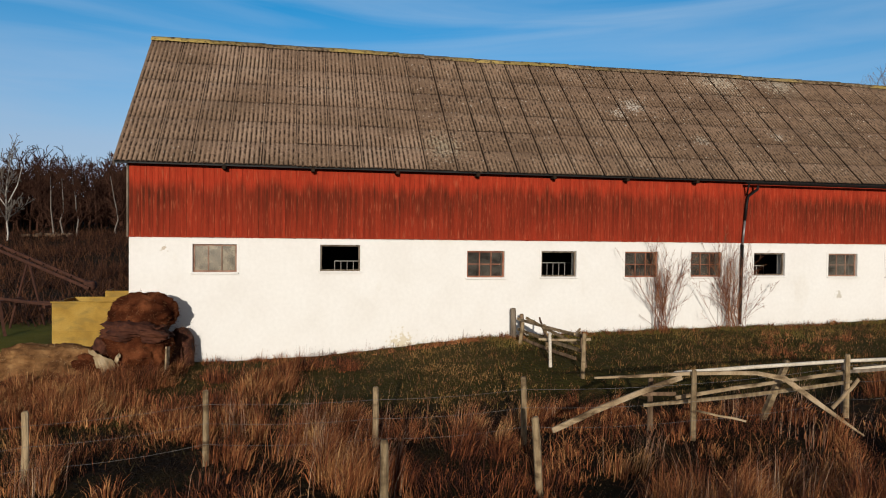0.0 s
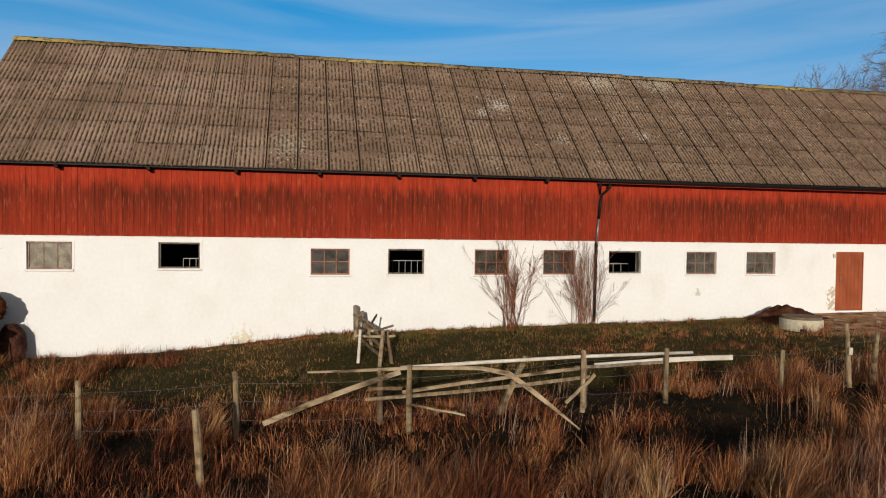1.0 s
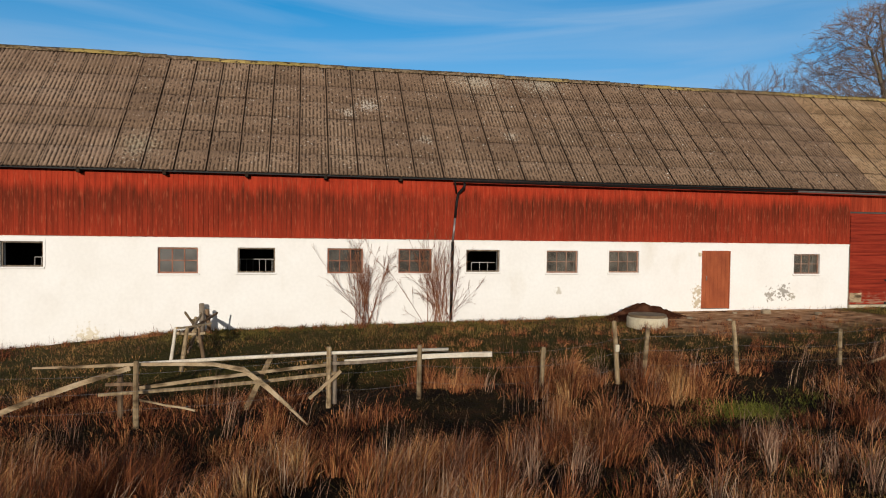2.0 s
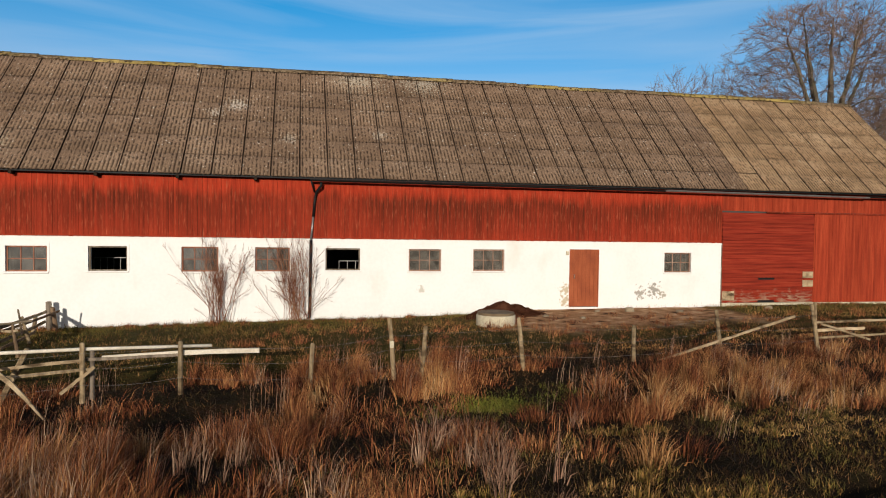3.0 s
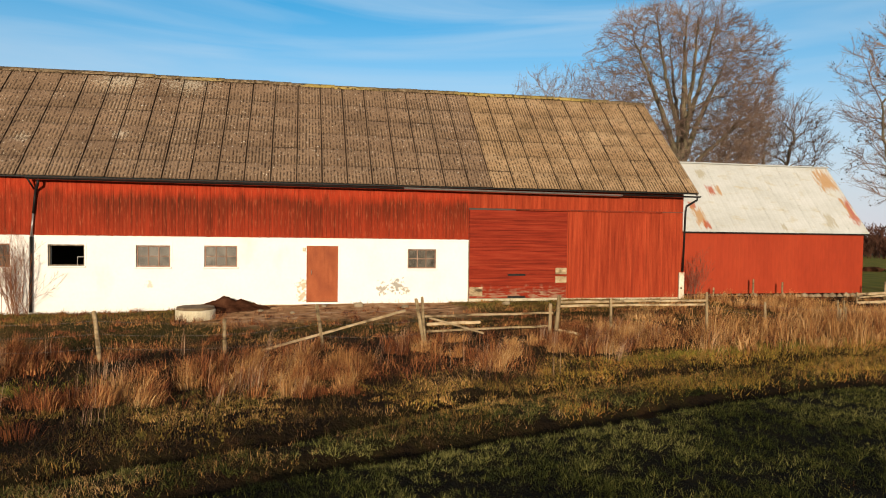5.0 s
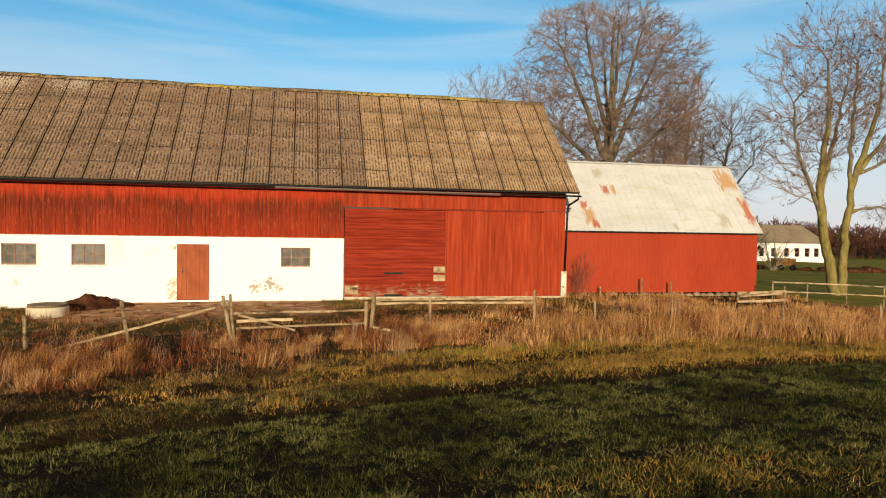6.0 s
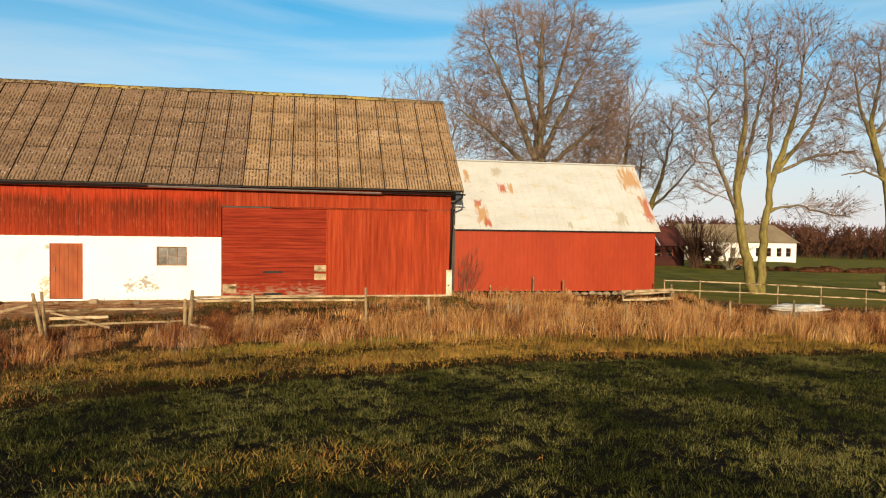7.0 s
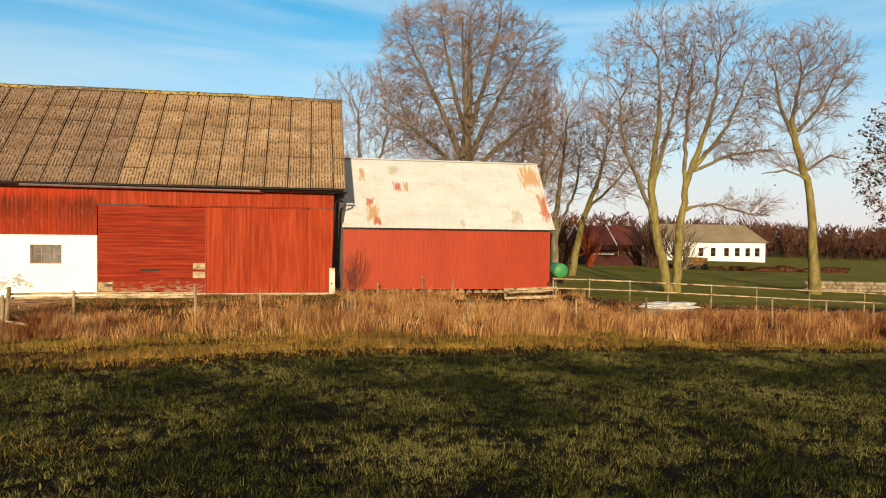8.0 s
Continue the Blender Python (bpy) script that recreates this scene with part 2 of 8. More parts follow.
    if bump:
        bp = n.new("ShaderNodeBump")
        bp.inputs["Strength"].default_value, bp.inputs["Distance"].default_value = bump, 0.02
        l.new(fz.outputs["Fac"], bp.inputs["Height"])
        l.new(bp.outputs[0], bs.inputs["Normal"])
    return m


def blade_material(name, cols, spec=0.15, trans=0.0, patch=0.25, rough=0.75):
    """Blades and leaves: one colour each by island, drifting over the ground by a broad noise."""
    m = bpy.data.materials.new(name)
    m.use_nodes = True
    n, l = m.node_tree.nodes, m.node_tree.links
    bs = n["Principled BSDF"]
    geo = n.new("ShaderNodeNewGeometry")
    nz = n.new("ShaderNodeTexNoise")
    nz.inputs["Scale"].default_value, nz.inputs["Detail"].default_value = 0.55, 4
    l.new(geo.outputs["Position"], nz.inputs["Vector"])
    mr = n.new("ShaderNodeMapRange")
    mr.inputs[1].default_value, mr.inputs[2].default_value = 0.3, 0.7
    mr.inputs[3].default_value, mr.inputs[4].default_value = -patch, patch
    l.new(nz.outputs["Fac"], mr.inputs[0])
    ad = n.new("ShaderNodeMath")
    ad.operation = "ADD"
    ad.use_clamp = True
    l.new(geo.outputs["Random Per Island"], ad.inputs[0])
    l.new(mr.outputs[0], ad.inputs[1])
    rp = n.new("ShaderNodeValToRGB")
    els = rp.color_ramp.elements
    els[0].color, els[1].color = hexa(cols[0]), hexa(cols[-1])
    for k in range(1, len(cols) - 1):
        e = els.new(k / (len(cols) - 1))
        e.color = hexa(cols[k])
    l.new(ad.outputs[0], rp.inputs[0])
    l.new(rp.outputs[0], bs.inputs["Base Color"])
    bs.inputs["Roughness"].default_value = rough
    bs.inputs["Specular IOR Level"].default_value = spec
    return m


RED = [(0.30, 0.030, 0.012), (0.38, 0.040, 0.015), (0.44, 0.052, 0.019)]
M_RED = material("falu_red_boards", RED, scale=1.6, rough=0.9, bump=0.35, fine=30, stretch=(6, 6, 0.5), rand=0.08, spec=0.1,
                 stain=((0.080, 0.018, 0.008), 1.0, 0.14, 0.62, (13.0, 1, 0.30)), below=(4.05, 4.38, 0.50), fleck=((0.48, 0.13, 0.06), 1.0, 0.56, 0.84, (22, 1, 2.4)))
M_RED_DOOR = material("faded_red_planks", [(0.25, 0.031, 0.013), (0.33, 0.045, 0.017), (0.40, 0.063, 0.024)], scale=1.8, rough=0.9, bump=0.35, fine=28, stretch=(6, 6, 0.4), rand=0.10, spec=0.1,
                      stain=((0.20, 0.030, 0.013), 1.2, 0.54, 0.78, (7, 1, 0.3)))
M_SLAT = material("worn_red_slats", [(0.15, 0.018, 0.010), (0.25, 0.028, 0.013), (0.31, 0.045, 0.02)], scale=1.4, rough=0.9, bump=0.35, fine=30, stretch=(0.5, 4, 9), rand=0.12, spec=0.1,
                  stain=((0.33, 0.20, 0.13), 1.7, 0.47, 0.53, (1.4, 1, 8)), below=(0.50, 0.85))
M_BARE = material("bare_grey_wood", [(0.30, 0.21, 0.12), (0.43, 0.32, 0.19), (0.52, 0.41, 0.27)], scale=2.0, rough=0.9, bump=0.4, fine=30, stretch=(2, 2, 2), rand=0.22, spec=0.1, stain=((0.105, 0.070, 0.038), 2.2, 0.50, 0.66, (1.2, 1.2, 3)))
M_SILVER = material("pale_sawn_wood", [(0.56, 0.49, 0.38), (0.68, 0.61, 0.49), (0.76, 0.70, 0.58)], scale=3, rough=0.8, bump=0.3, fine=30, spec=0.15, stain=((0.36, 0.28, 0.18), 3.0, 0.60, 0.75, (0.6, 1, 2)))
M_POST = material("weathered_post_wood", [(0.16, 0.11, 0.06), (0.30, 0.22, 0.125), (0.42, 0.32, 0.19)], scale=5, rough=0.9, bump=0.4, fine=45, stretch=(3, 3, 0.6), rand=0.25, spec=0.1, stain=((0.105, 0.070, 0.038), 2.2, 0.50, 0.66, (1.2, 1.2, 3)))
M_OLDBROWN = material("old_brown_wood", [(0.10, 0.06, 0.035), (0.19, 0.125, 0.075), (0.29, 0.20, 0.12)], scale=4, rough=0.95, bump=0.5, fine=40, stretch=(2, 2, 0.7), rand=0.2, spec=0.1)
M_OLDWOOD = material("old_grey_wood", [(0.10, 0.08, 0.06), (0.20, 0.16, 0.12), (0.30, 0.25, 0.19)], scale=4, rough=0.95, bump=0.5, fine=40, stretch=(2, 2, 0.7), rand=0.2, spec=0.1)
M_WHITE = material("limewash", [(0.85, 0.83, 0.79), (0.89, 0.875, 0.84), (0.91, 0.90, 0.87)], scale=0.9, rough=0.95, bump=0.12, fine=9, var=0.035, spec=0.1,
                   grit=9.0, ragged=5.0, stain=((0.74, 0.69, 0.60), 0.8, 0.62, 0.88, (1, 1, 0.45)),
                   spots=((24.8, 20, 0.38, 0.26, (0.34, 0.32, 0.28)), (24.25, 20, 0.26, 0.22, (0.38, 0.35, 0.30)), (25.15, 20, 0.22, 0.16, (0.40, 0.37, 0.30)), (21.25, 20, 0.4, 0.22, (0.55, 0.46, 0.32)), (21.2, 20, 0.0, 0.2, (0.55, 0.46, 0.32)), (0.6, 20, -0.95, 0.35, (0.74, 0.66, 0.50)), (-6.1, 20, 1.9, 0.09, (0.6, 0.52, 0.42)), (15.8, 20, 0.45, 0.14, (0.62, 0.58, 0.50))))
ROOF_SPOTS = ((9.3, 22.7, 7.1, 0.30, (0.50, 0.44, 0.37)), (8.6, 22.3, 6.7, 0.22, (0.46, 0.40, 0.33)), (13.8, 24.3, 8.6, 0.7, (0.40, 0.34, 0.26)), (16.5, 24.4, 8.7, 0.7, (0.36, 0.31, 0.24)), (1.9, 20.5, 5.1, 0.45, (0.34, 0.28, 0.20)), (14.5, 21.5, 6.0, 0.22, (0.40, 0.34, 0.27)), (11.2, 21.2, 5.75, 0.2, (0.40, 0.34, 0.27)))
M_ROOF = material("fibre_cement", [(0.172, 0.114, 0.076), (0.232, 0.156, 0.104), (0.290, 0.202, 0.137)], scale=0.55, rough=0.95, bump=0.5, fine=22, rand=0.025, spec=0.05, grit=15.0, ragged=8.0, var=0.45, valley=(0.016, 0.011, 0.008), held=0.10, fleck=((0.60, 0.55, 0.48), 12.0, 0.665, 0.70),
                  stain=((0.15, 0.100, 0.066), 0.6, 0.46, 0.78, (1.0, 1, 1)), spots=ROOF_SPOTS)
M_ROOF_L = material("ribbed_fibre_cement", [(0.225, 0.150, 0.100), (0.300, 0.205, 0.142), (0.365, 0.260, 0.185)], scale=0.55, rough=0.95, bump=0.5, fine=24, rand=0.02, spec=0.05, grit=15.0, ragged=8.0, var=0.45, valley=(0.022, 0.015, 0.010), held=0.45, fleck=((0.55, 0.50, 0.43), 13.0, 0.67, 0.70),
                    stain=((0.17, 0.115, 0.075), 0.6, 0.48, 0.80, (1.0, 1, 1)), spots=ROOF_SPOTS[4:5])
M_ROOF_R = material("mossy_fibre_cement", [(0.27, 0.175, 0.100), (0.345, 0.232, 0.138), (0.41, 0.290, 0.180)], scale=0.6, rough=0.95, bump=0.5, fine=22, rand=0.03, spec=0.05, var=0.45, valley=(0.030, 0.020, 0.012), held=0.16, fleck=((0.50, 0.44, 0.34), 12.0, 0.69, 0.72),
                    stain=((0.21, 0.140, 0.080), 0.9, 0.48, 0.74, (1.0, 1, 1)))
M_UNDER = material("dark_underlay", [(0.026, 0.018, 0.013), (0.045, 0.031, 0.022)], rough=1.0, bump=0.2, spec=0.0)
M_RIDGE = material("mossy_ridge", [(0.07, 0.045, 0.028), (0.20, 0.14, 0.08), (0.36, 0.28, 0.19)], scale=9.0, rough=1.0, bump=0.8, fine=25, rand=0.22, spec=0.0,
                   stain=((0.42, 0.31, 0.10), 0.30, 0.47, 0.60, (1, 1, 1)), fleck=((0.07, 0.050, 0.030), 7.0, 0.52, 0.64))
M_BLACK = material("black_metal", [(0.005, 0.005, 0.005), (0.012, 0.011, 0.010)], scale=6, rough=0.6, bump=0.1, spec=0.2)
M_WIRE = material("dull_wire", [(0.16, 0.15, 0.14), (0.24, 0.22, 0.21)], scale=5, rough=0.6, metal=0.1, bump=0.0)
M_ZINC = material("grey_zinc", [(0.30, 0.29, 0.28), (0.42, 0.41, 0.40)], scale=5, rough=0.45, metal=0.7, bump=0.1)
M_FRAME = material("brown_window_paint", [(0.20, 0.070, 0.038), (0.29, 0.11, 0.060), (0.36, 0.18, 0.11)], scale=5, rough=0.8, bump=0.3, fine=50, rand=0.2)
M_FRAME_GREY = material("faded_window_paint", [(0.20, 0.105, 0.068), (0.30, 0.170, 0.115), (0.40, 0.26, 0.19)], scale=5, rough=0.8, bump=0.3, fine=50, rand=0.2)
M_DOOR = material("rust_red_door_paint", [(0.24, 0.056, 0.020), (0.32, 0.080, 0.027), (0.38, 0.105, 0.038)], scale=1.3, rough=0.7, bump=0.2, fine=25, stretch=(2, 2, 0.8), spec=0.2)
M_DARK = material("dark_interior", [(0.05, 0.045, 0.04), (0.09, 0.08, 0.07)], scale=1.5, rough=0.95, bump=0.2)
M_STEELRED = material("red_steel", [(0.31, 0.036, 0.013), (0.345, 0.042, 0.015), (0.37, 0.048, 0.017)], scale=0.7, rough=0.55, bump=0.08, fine=8, stretch=(1, 1, 0.3), spec=0.15, var=0.08,
                      stain=((0.40, 0.18, 0.09), 2.2, 0.72, 0.90, (7, 1, 0.25)))
RUST = (0.40, 0.075, 0.022)
PALE_RUST = (0.46, 0.25, 0.09)
M_STEELROOF = material("pale_steel_roof", grit=3.5, ragged=2.6, cols=[(0.50, 0.510, 0.485), (0.555, 0.570, 0.550), (0.60, 0.615, 0.60)], scale=0.8, rough=0.55, bump=0.05, fine=10, stretch=(1, 2, 1), spec=0.3, var=0.07,
                       stain=((0.50, 0.46, 0.35), 1.6, 0.56, 0.75, (1, 3, 1)),
                       patches=((40.05, 4.62, 0.20, 0.26, RUST), (40.45, 4.62, 0.14, 0.26, PALE_RUST), (38.72, 3.85, 0.20, 0.20, RUST), (38.82, 3.35, 0.30, 0.50, PALE_RUST), (39.02, 2.98, 0.16, 0.22, RUST),
                                (46.72, 5.30, 0.55, 0.60, PALE_RUST), (47.08, 3.72, 0.24, 0.70, RUST), (46.95, 4.0, 0.10, 0.45, PALE_RUST), (39.95, 5.45, 0.24, 0.26, (0.40, 0.37, 0.27)), (38.42, 5.2, 0.14, 0.32, PALE_RUST), (42.9, 2.95, 0.14, 0.18, (0.40, 0.37, 0.28)), (45.6, 3.3, 0.30, 0.35, (0.42, 0.39, 0.30))))
M_STONE = material("field_stone", [(0.18, 0.135, 0.085), (0.27, 0.21, 0.135), (0.36, 0.29, 0.19)], scale=4, rough=0.95, bump=0.5, fine=20, rand=0.25)
M_FIELDSTONE = material("mossy_field_stone", [(0.06, 0.036, 0.022), (0.12, 0.076, 0.046), (0.20, 0.135, 0.085)], scale=4, rough=0.95, bump=0.5, fine=20, rand=0.3)
M_PIER = material("flaking_limewash", [(0.58, 0.48, 0.34), (0.72, 0.64, 0.50), (0.80, 0.74, 0.62)], scale=3, rough=0.95, bump=0.4, fine=14, stain=((0.34, 0.20, 0.11), 3.0, 0.52, 0.68, (1, 1, 0.5)))
M_CONCRETE = material("worn_concrete", [(0.44, 0.38, 0.25), (0.58, 0.51, 0.36), (0.66, 0.59, 0.44)], scale=2.5, rough=0.95, bump=0.4, fine=25, stain=((0.28, 0.25, 0.15), 2.0, 0.62, 0.85, (1, 1, 0.6)))
M_LID = material("rusty_lid", [(0.12, 0.08, 0.045), (0.22, 0.16, 0.09)], scale=4, rough=0.9, bump=0.4)
M_EARTH = material("heaped_earth", [(0.030, 0.012, 0.007), (0.070, 0.028, 0.015), (0.13, 0.058, 0.032)], scale=3, rough=1.0, bump=0.9, fine=18, spec=0.0)
M_BALE = material("rotten_straw", [(0.022, 0.007, 0.004), (0.075, 0.023, 0.010), (0.20, 0.068, 0.027)], scale=2.0, rough=1.0, bump=1.0, fine=30, spec=0.0)
M_SHEET = material("torn_white_sheet", [(0.30, 0.21, 0.11), (0.50, 0.39, 0.23)], scale=4, rough=0.5, bump=0.4, fine=20)
M_BALETOP = material("rotten_crust", [(0.030, 0.012, 0.008), (0.075, 0.026, 0.014), (0.12, 0.045, 0.022)], scale=2.5, rough=0.8, bump=0.6, fine=14, spec=0.15)
M_HAYPALE = material("pale_straw", [(0.09, 0.042, 0.018), (0.21, 0.108, 0.044), (0.34, 0.190, 0.080)], scale=3, rough=1.0, bump=0.9, fine=35, spec=0.0)
M_YELLOW = material("yellow_board", [(0.30, 0.175, 0.022), (0.40, 0.245, 0.036), (0.45, 0.295, 0.060)], scale=2, rough=0.8, bump=0.2, stain=((0.22, 0.15, 0.035), 2.2, 0.50, 0.75, (1, 1, 2)))
M_RUSTIRON = material("rusty_iron", [(0.040, 0.016, 0.010), (0.085, 0.032, 0.018)], scale=6, rough=0.9, bump=0.4)
M_GREEN = material("green_tank_paint", [(0.035, 0.22, 0.07), (0.05, 0.30, 0.10)], scale=2, rough=0.5, bump=0.1)
M_BARK = material("grey_bark", [(0.10, 0.085, 0.06), (0.18, 0.15, 0.10), (0.26, 0.22, 0.14)], scale=3, rough=0.95, bump=0.7, fine=22, stretch=(2, 2, 0.6), spec=0.05)
M_BARK_Y = material("lichen_bark", [(0.13, 0.105, 0.04), (0.22, 0.18, 0.06), (0.28, 0.235, 0.095)], scale=2.5, rough=0.95, bump=0.7, fine=18, stretch=(2, 2, 0.6), spec=0.05,
                    stain=((0.12, 0.10, 0.06), 2.5, 0.55, 0.72, (1, 1, 0.5)))
M_TWIG = material("brown_twigs", [(0.19, 0.128, 0.102), (0.29, 0.198, 0.155), (0.38, 0.268, 0.20)], scale=0.8, rough=0.9, bump=0, island=0.25, spec=0.05)
M_TWIG_R = material("rusty_twigs", [(0.27, 0.165, 0.085), (0.40, 0.260, 0.14)], scale=0.8, rough=0.9, bump=0, island=0.25, spec=0.05)
M_FARWOODS = material("far_woods", [(0.105, 0.050, 0.034), (0.135, 0.064, 0.043), (0.165, 0.080, 0.053)], scale=0.15, rough=1.0, bump=0, island=0.12, spec=0.0)
M_WOODS = material("woodland_twigs", [(0.036, 0.018, 0.013), (0.062, 0.031, 0.021), (0.100, 0.050, 0.033)], scale=0.15, rough=1.0, bump=0, island=0.3, spec=0.0)
# darker copy of the birch bark, with shade put into its colour
M_BIRCH_SHADED = material("shaded_birch_bark", [(0.14, 0.12, 0.10), (0.24, 0.21, 0.18)], scale=5, rough=0.8, bump=0.2)
M_BIRCH = material("birch_bark", [(0.42, 0.38, 0.33), (0.58, 0.54, 0.48)], scale=5, rough=0.8, bump=0.2)
M_SHOOT = material("hazel_shoots", [(0.15, 0.052, 0.026), (0.25, 0.100, 0.050), (0.38, 0.19, 0.10)], scale=2, rough=0.8, bump=0, island=0.25, spec=0.15)
M_LEAF = blade_material("dark_leaves", [(0.03, 0.025, 0.02), (0.06, 0.045, 0.03)])
M_TARP = material("pale_tarp", [(0.50, 0.49, 0.45), (0.68, 0.67, 0.62)], scale=2, rough=0.5, bump=0.4, fine=8)
M_HOUSEROOF = material("house_roof", [(0.20, 0.155, 0.095), (0.28, 0.22, 0.14)], scale=0.6, rough=0.95, bump=0.3, fine=8)
# cottage wall and roof colours are darkened to carry the shade of trees
M_REDWALL = material("shaded_red_wall", [(0.04, 0.010, 0.007), (0.065, 0.015, 0.010)], scale=1, rough=0.9, bump=0.2)
M_REDROOF = material("red_tile_roof", [(0.085, 0.022, 0.016), (0.13, 0.032, 0.022)], scale=1, rough=0.9, bump=0.3, fine=8)


def glass_material(name, lo, hi, dust):
    m = bpy.data.materials.new(name)
    m.use_nodes = True
    n, l = m.node_tree.nodes, m.node_tree.links
    n.clear()
    out = n.new("ShaderNodeOutputMaterial")
    geo = n.new("ShaderNodeNewGeometry")
    nz = n.new("ShaderNodeTexNoise")
    nz.inputs["Scale"].default_value, nz.inputs["Detail"].default_value = 3.5, 6
    l.new(geo.outputs["Position"], nz.inputs["Vector"])
    rp = n.new("ShaderNodeValToRGB")
    rp.color_ramp.elements[0].position, rp.color_ramp.elements[1].position = 0.34, 0.72
    rp.color_ramp.elements[0].color, rp.color_ramp.elements[1].color = (lo, lo, lo, 1), (hi, hi, hi, 1)
    l.new(nz.outputs["Fac"], rp.inputs[0])
    tr = n.new("ShaderNodeBsdfTransparent")
    tr.inputs["Color"].default_value = (0.8, 0.8, 0.78, 1)
    du = n.new("ShaderNodeBsdfDiffuse")
    du.inputs["Color"].default_value = hexa(dust)
    gl = n.new("ShaderNodeBsdfGlossy")
    gl.inputs["Roughness"].default_value = 0.2
    fr = n.new("ShaderNodeFresnel")
    fr.inputs["IOR"].default_value = 1.7
    a = n.new("ShaderNodeMixShader")
    b = n.new("ShaderNodeMixShader")
    l.new(rp.outputs[0], a.inputs[0])
    l.new(tr.outputs[0], a.inputs[1])
    l.new(du.outputs[0], a.inputs[2])
    l.new(fr.outputs[0], b.inputs[0])
    l.new(a.outputs[0], b.inputs[1])
    l.new(gl.outputs[0], b.inputs[2])
    l.new(b.outputs[0], out.inputs["Surface"])
    return m


M_GLASS = glass_material("dusty_glass", 0.05, 0.30, (0.36, 0.32, 0.26))
# paler dust on these panes also stands in for sky reflections
M_GLASS_GREY = glass_material("grey_glass", 0.14, 0.44, (0.37, 0.33, 0.27))
M_GLASS_DIM = glass_material("limed_glass", 0.25, 0.75, (0.50, 0.42, 0.29))

# ---- mesh helpers ----
def mesh_np(name, verts, faces, mat, smooth=False):
    """A mesh from arrays; all faces of one size."""
    verts, faces = np.asarray(verts, np.float32), np.asarray(faces, np.int32)
    me = bpy.data.meshes.new(name)
    k = faces.shape[1]
    me.vertices.add(len(verts))
    me.vertices.foreach_set("co", verts.ravel())
    me.loops.add(faces.size)
    me.loops.foreach_set("vertex_index", faces.ravel())
    me.polygons.add(len(faces))
    me.polygons.foreach_set("loop_start", np.arange(0, faces.size, k, dtype=np.int32))
    me.polygons.foreach_set("use_smooth", np.full(len(faces), smooth))
    me.update(calc_edges=True)
    me.materials.append(mat)
    return me


def mesh_bm(name, bm, mat, smooth=False):
    me = bpy.data.meshes.new(name)
    bmesh.ops.recalc_face_normals(bm, faces=bm.faces)
    bm.to_mesh(me)
    bm.free()
    for p in me.polygons:
        p.use_smooth = smooth
    me.materials.append(mat)
    return me


def part(name, me, parent=None, label="", m=None):
    """Links a mesh as one object, under a thing or a part if one is given."""
    ob = new(name, me)
    if parent is not None:
        ob.parent = parent
    if m is not None:
        ob.matrix_basis = m
    if label:
        tagged(ob, label)
    return ob


def thing(name, label, category, at=(0, 0, 0), group="", kind=""):
    ob = new(name)
    ob.location = at
    ob.empty_display_size = 0.2
    return tagged(ob, label, category, group, kind)


def add_box(bm, x0, y0, z0, x1, y1, z1):
    r = bmesh.ops.create_cube(bm, size=1.0)
    bmesh.ops.transform(bm, matrix=Matrix.Translation(((x0 + x1) / 2, (y0 + y1) / 2, (z0 + z1) / 2)) @ Matrix.Diagonal((x1 - x0, y1 - y0, z1 - z0, 1)), verts=r["verts"])


def box_mesh(name, mat, *boxes, bevel=0.0):
    bm = bmesh.new()
    for b in boxes:
        add_box(bm, *b)
    if bevel:
        bmesh.ops.bevel(bm, geom=bm.edges[:], offset=bevel, segments=1, affect="EDGES")
    return mesh_bm(name, bm, mat)


def tube(points, radii, sides=8, cap=True):
    """Vertices and quads of a tube along points."""
    pts = [Vector(p) for p in points]
    V, F = [], []
    ref = Vector((0.31, 0.95, 0.07))
    for i, p in enumerate(pts):
        d = (pts[min(i + 1, len(pts) - 1)] - pts[max(i - 1, 0)]).normalized()
        if abs(d.dot(ref)) > 0.95:
            ref = Vector((0.9, 0.1, 0.4))
        u = d.cross(ref).normalized()
        w = d.cross(u)
        for k in range(sides):
            a = 2 * math.pi * k / sides
            V.append(p + (u * math.cos(a) + w * math.sin(a)) * radii[i])
    for i in range(len(pts) - 1):
        for k in range(sides):
            a, b = i * sides + k, i * sides + (k + 1) % sides
            F.append((a, b, b + sides, a + sides))
    if cap:
        for end, i in ((0, 0), (1, len(pts) - 1)):
            V.append(pts[i])
            c = len(V) - 1
            for k in range(0, sides, 2):
                a, b, e = i * sides + k, i * sides + (k + 1) % sides, i * sides + (k + 2) % sides
                F.append((c, a, b, e) if end else (c, e, b, a))
    return V, F


def tube_mesh(name, mat, points, radii, sides=8, smooth=True):
    V, F = tube(points, radii, sides)
    return mesh_np(name, [tuple(v) for v in V], F, mat, smooth)


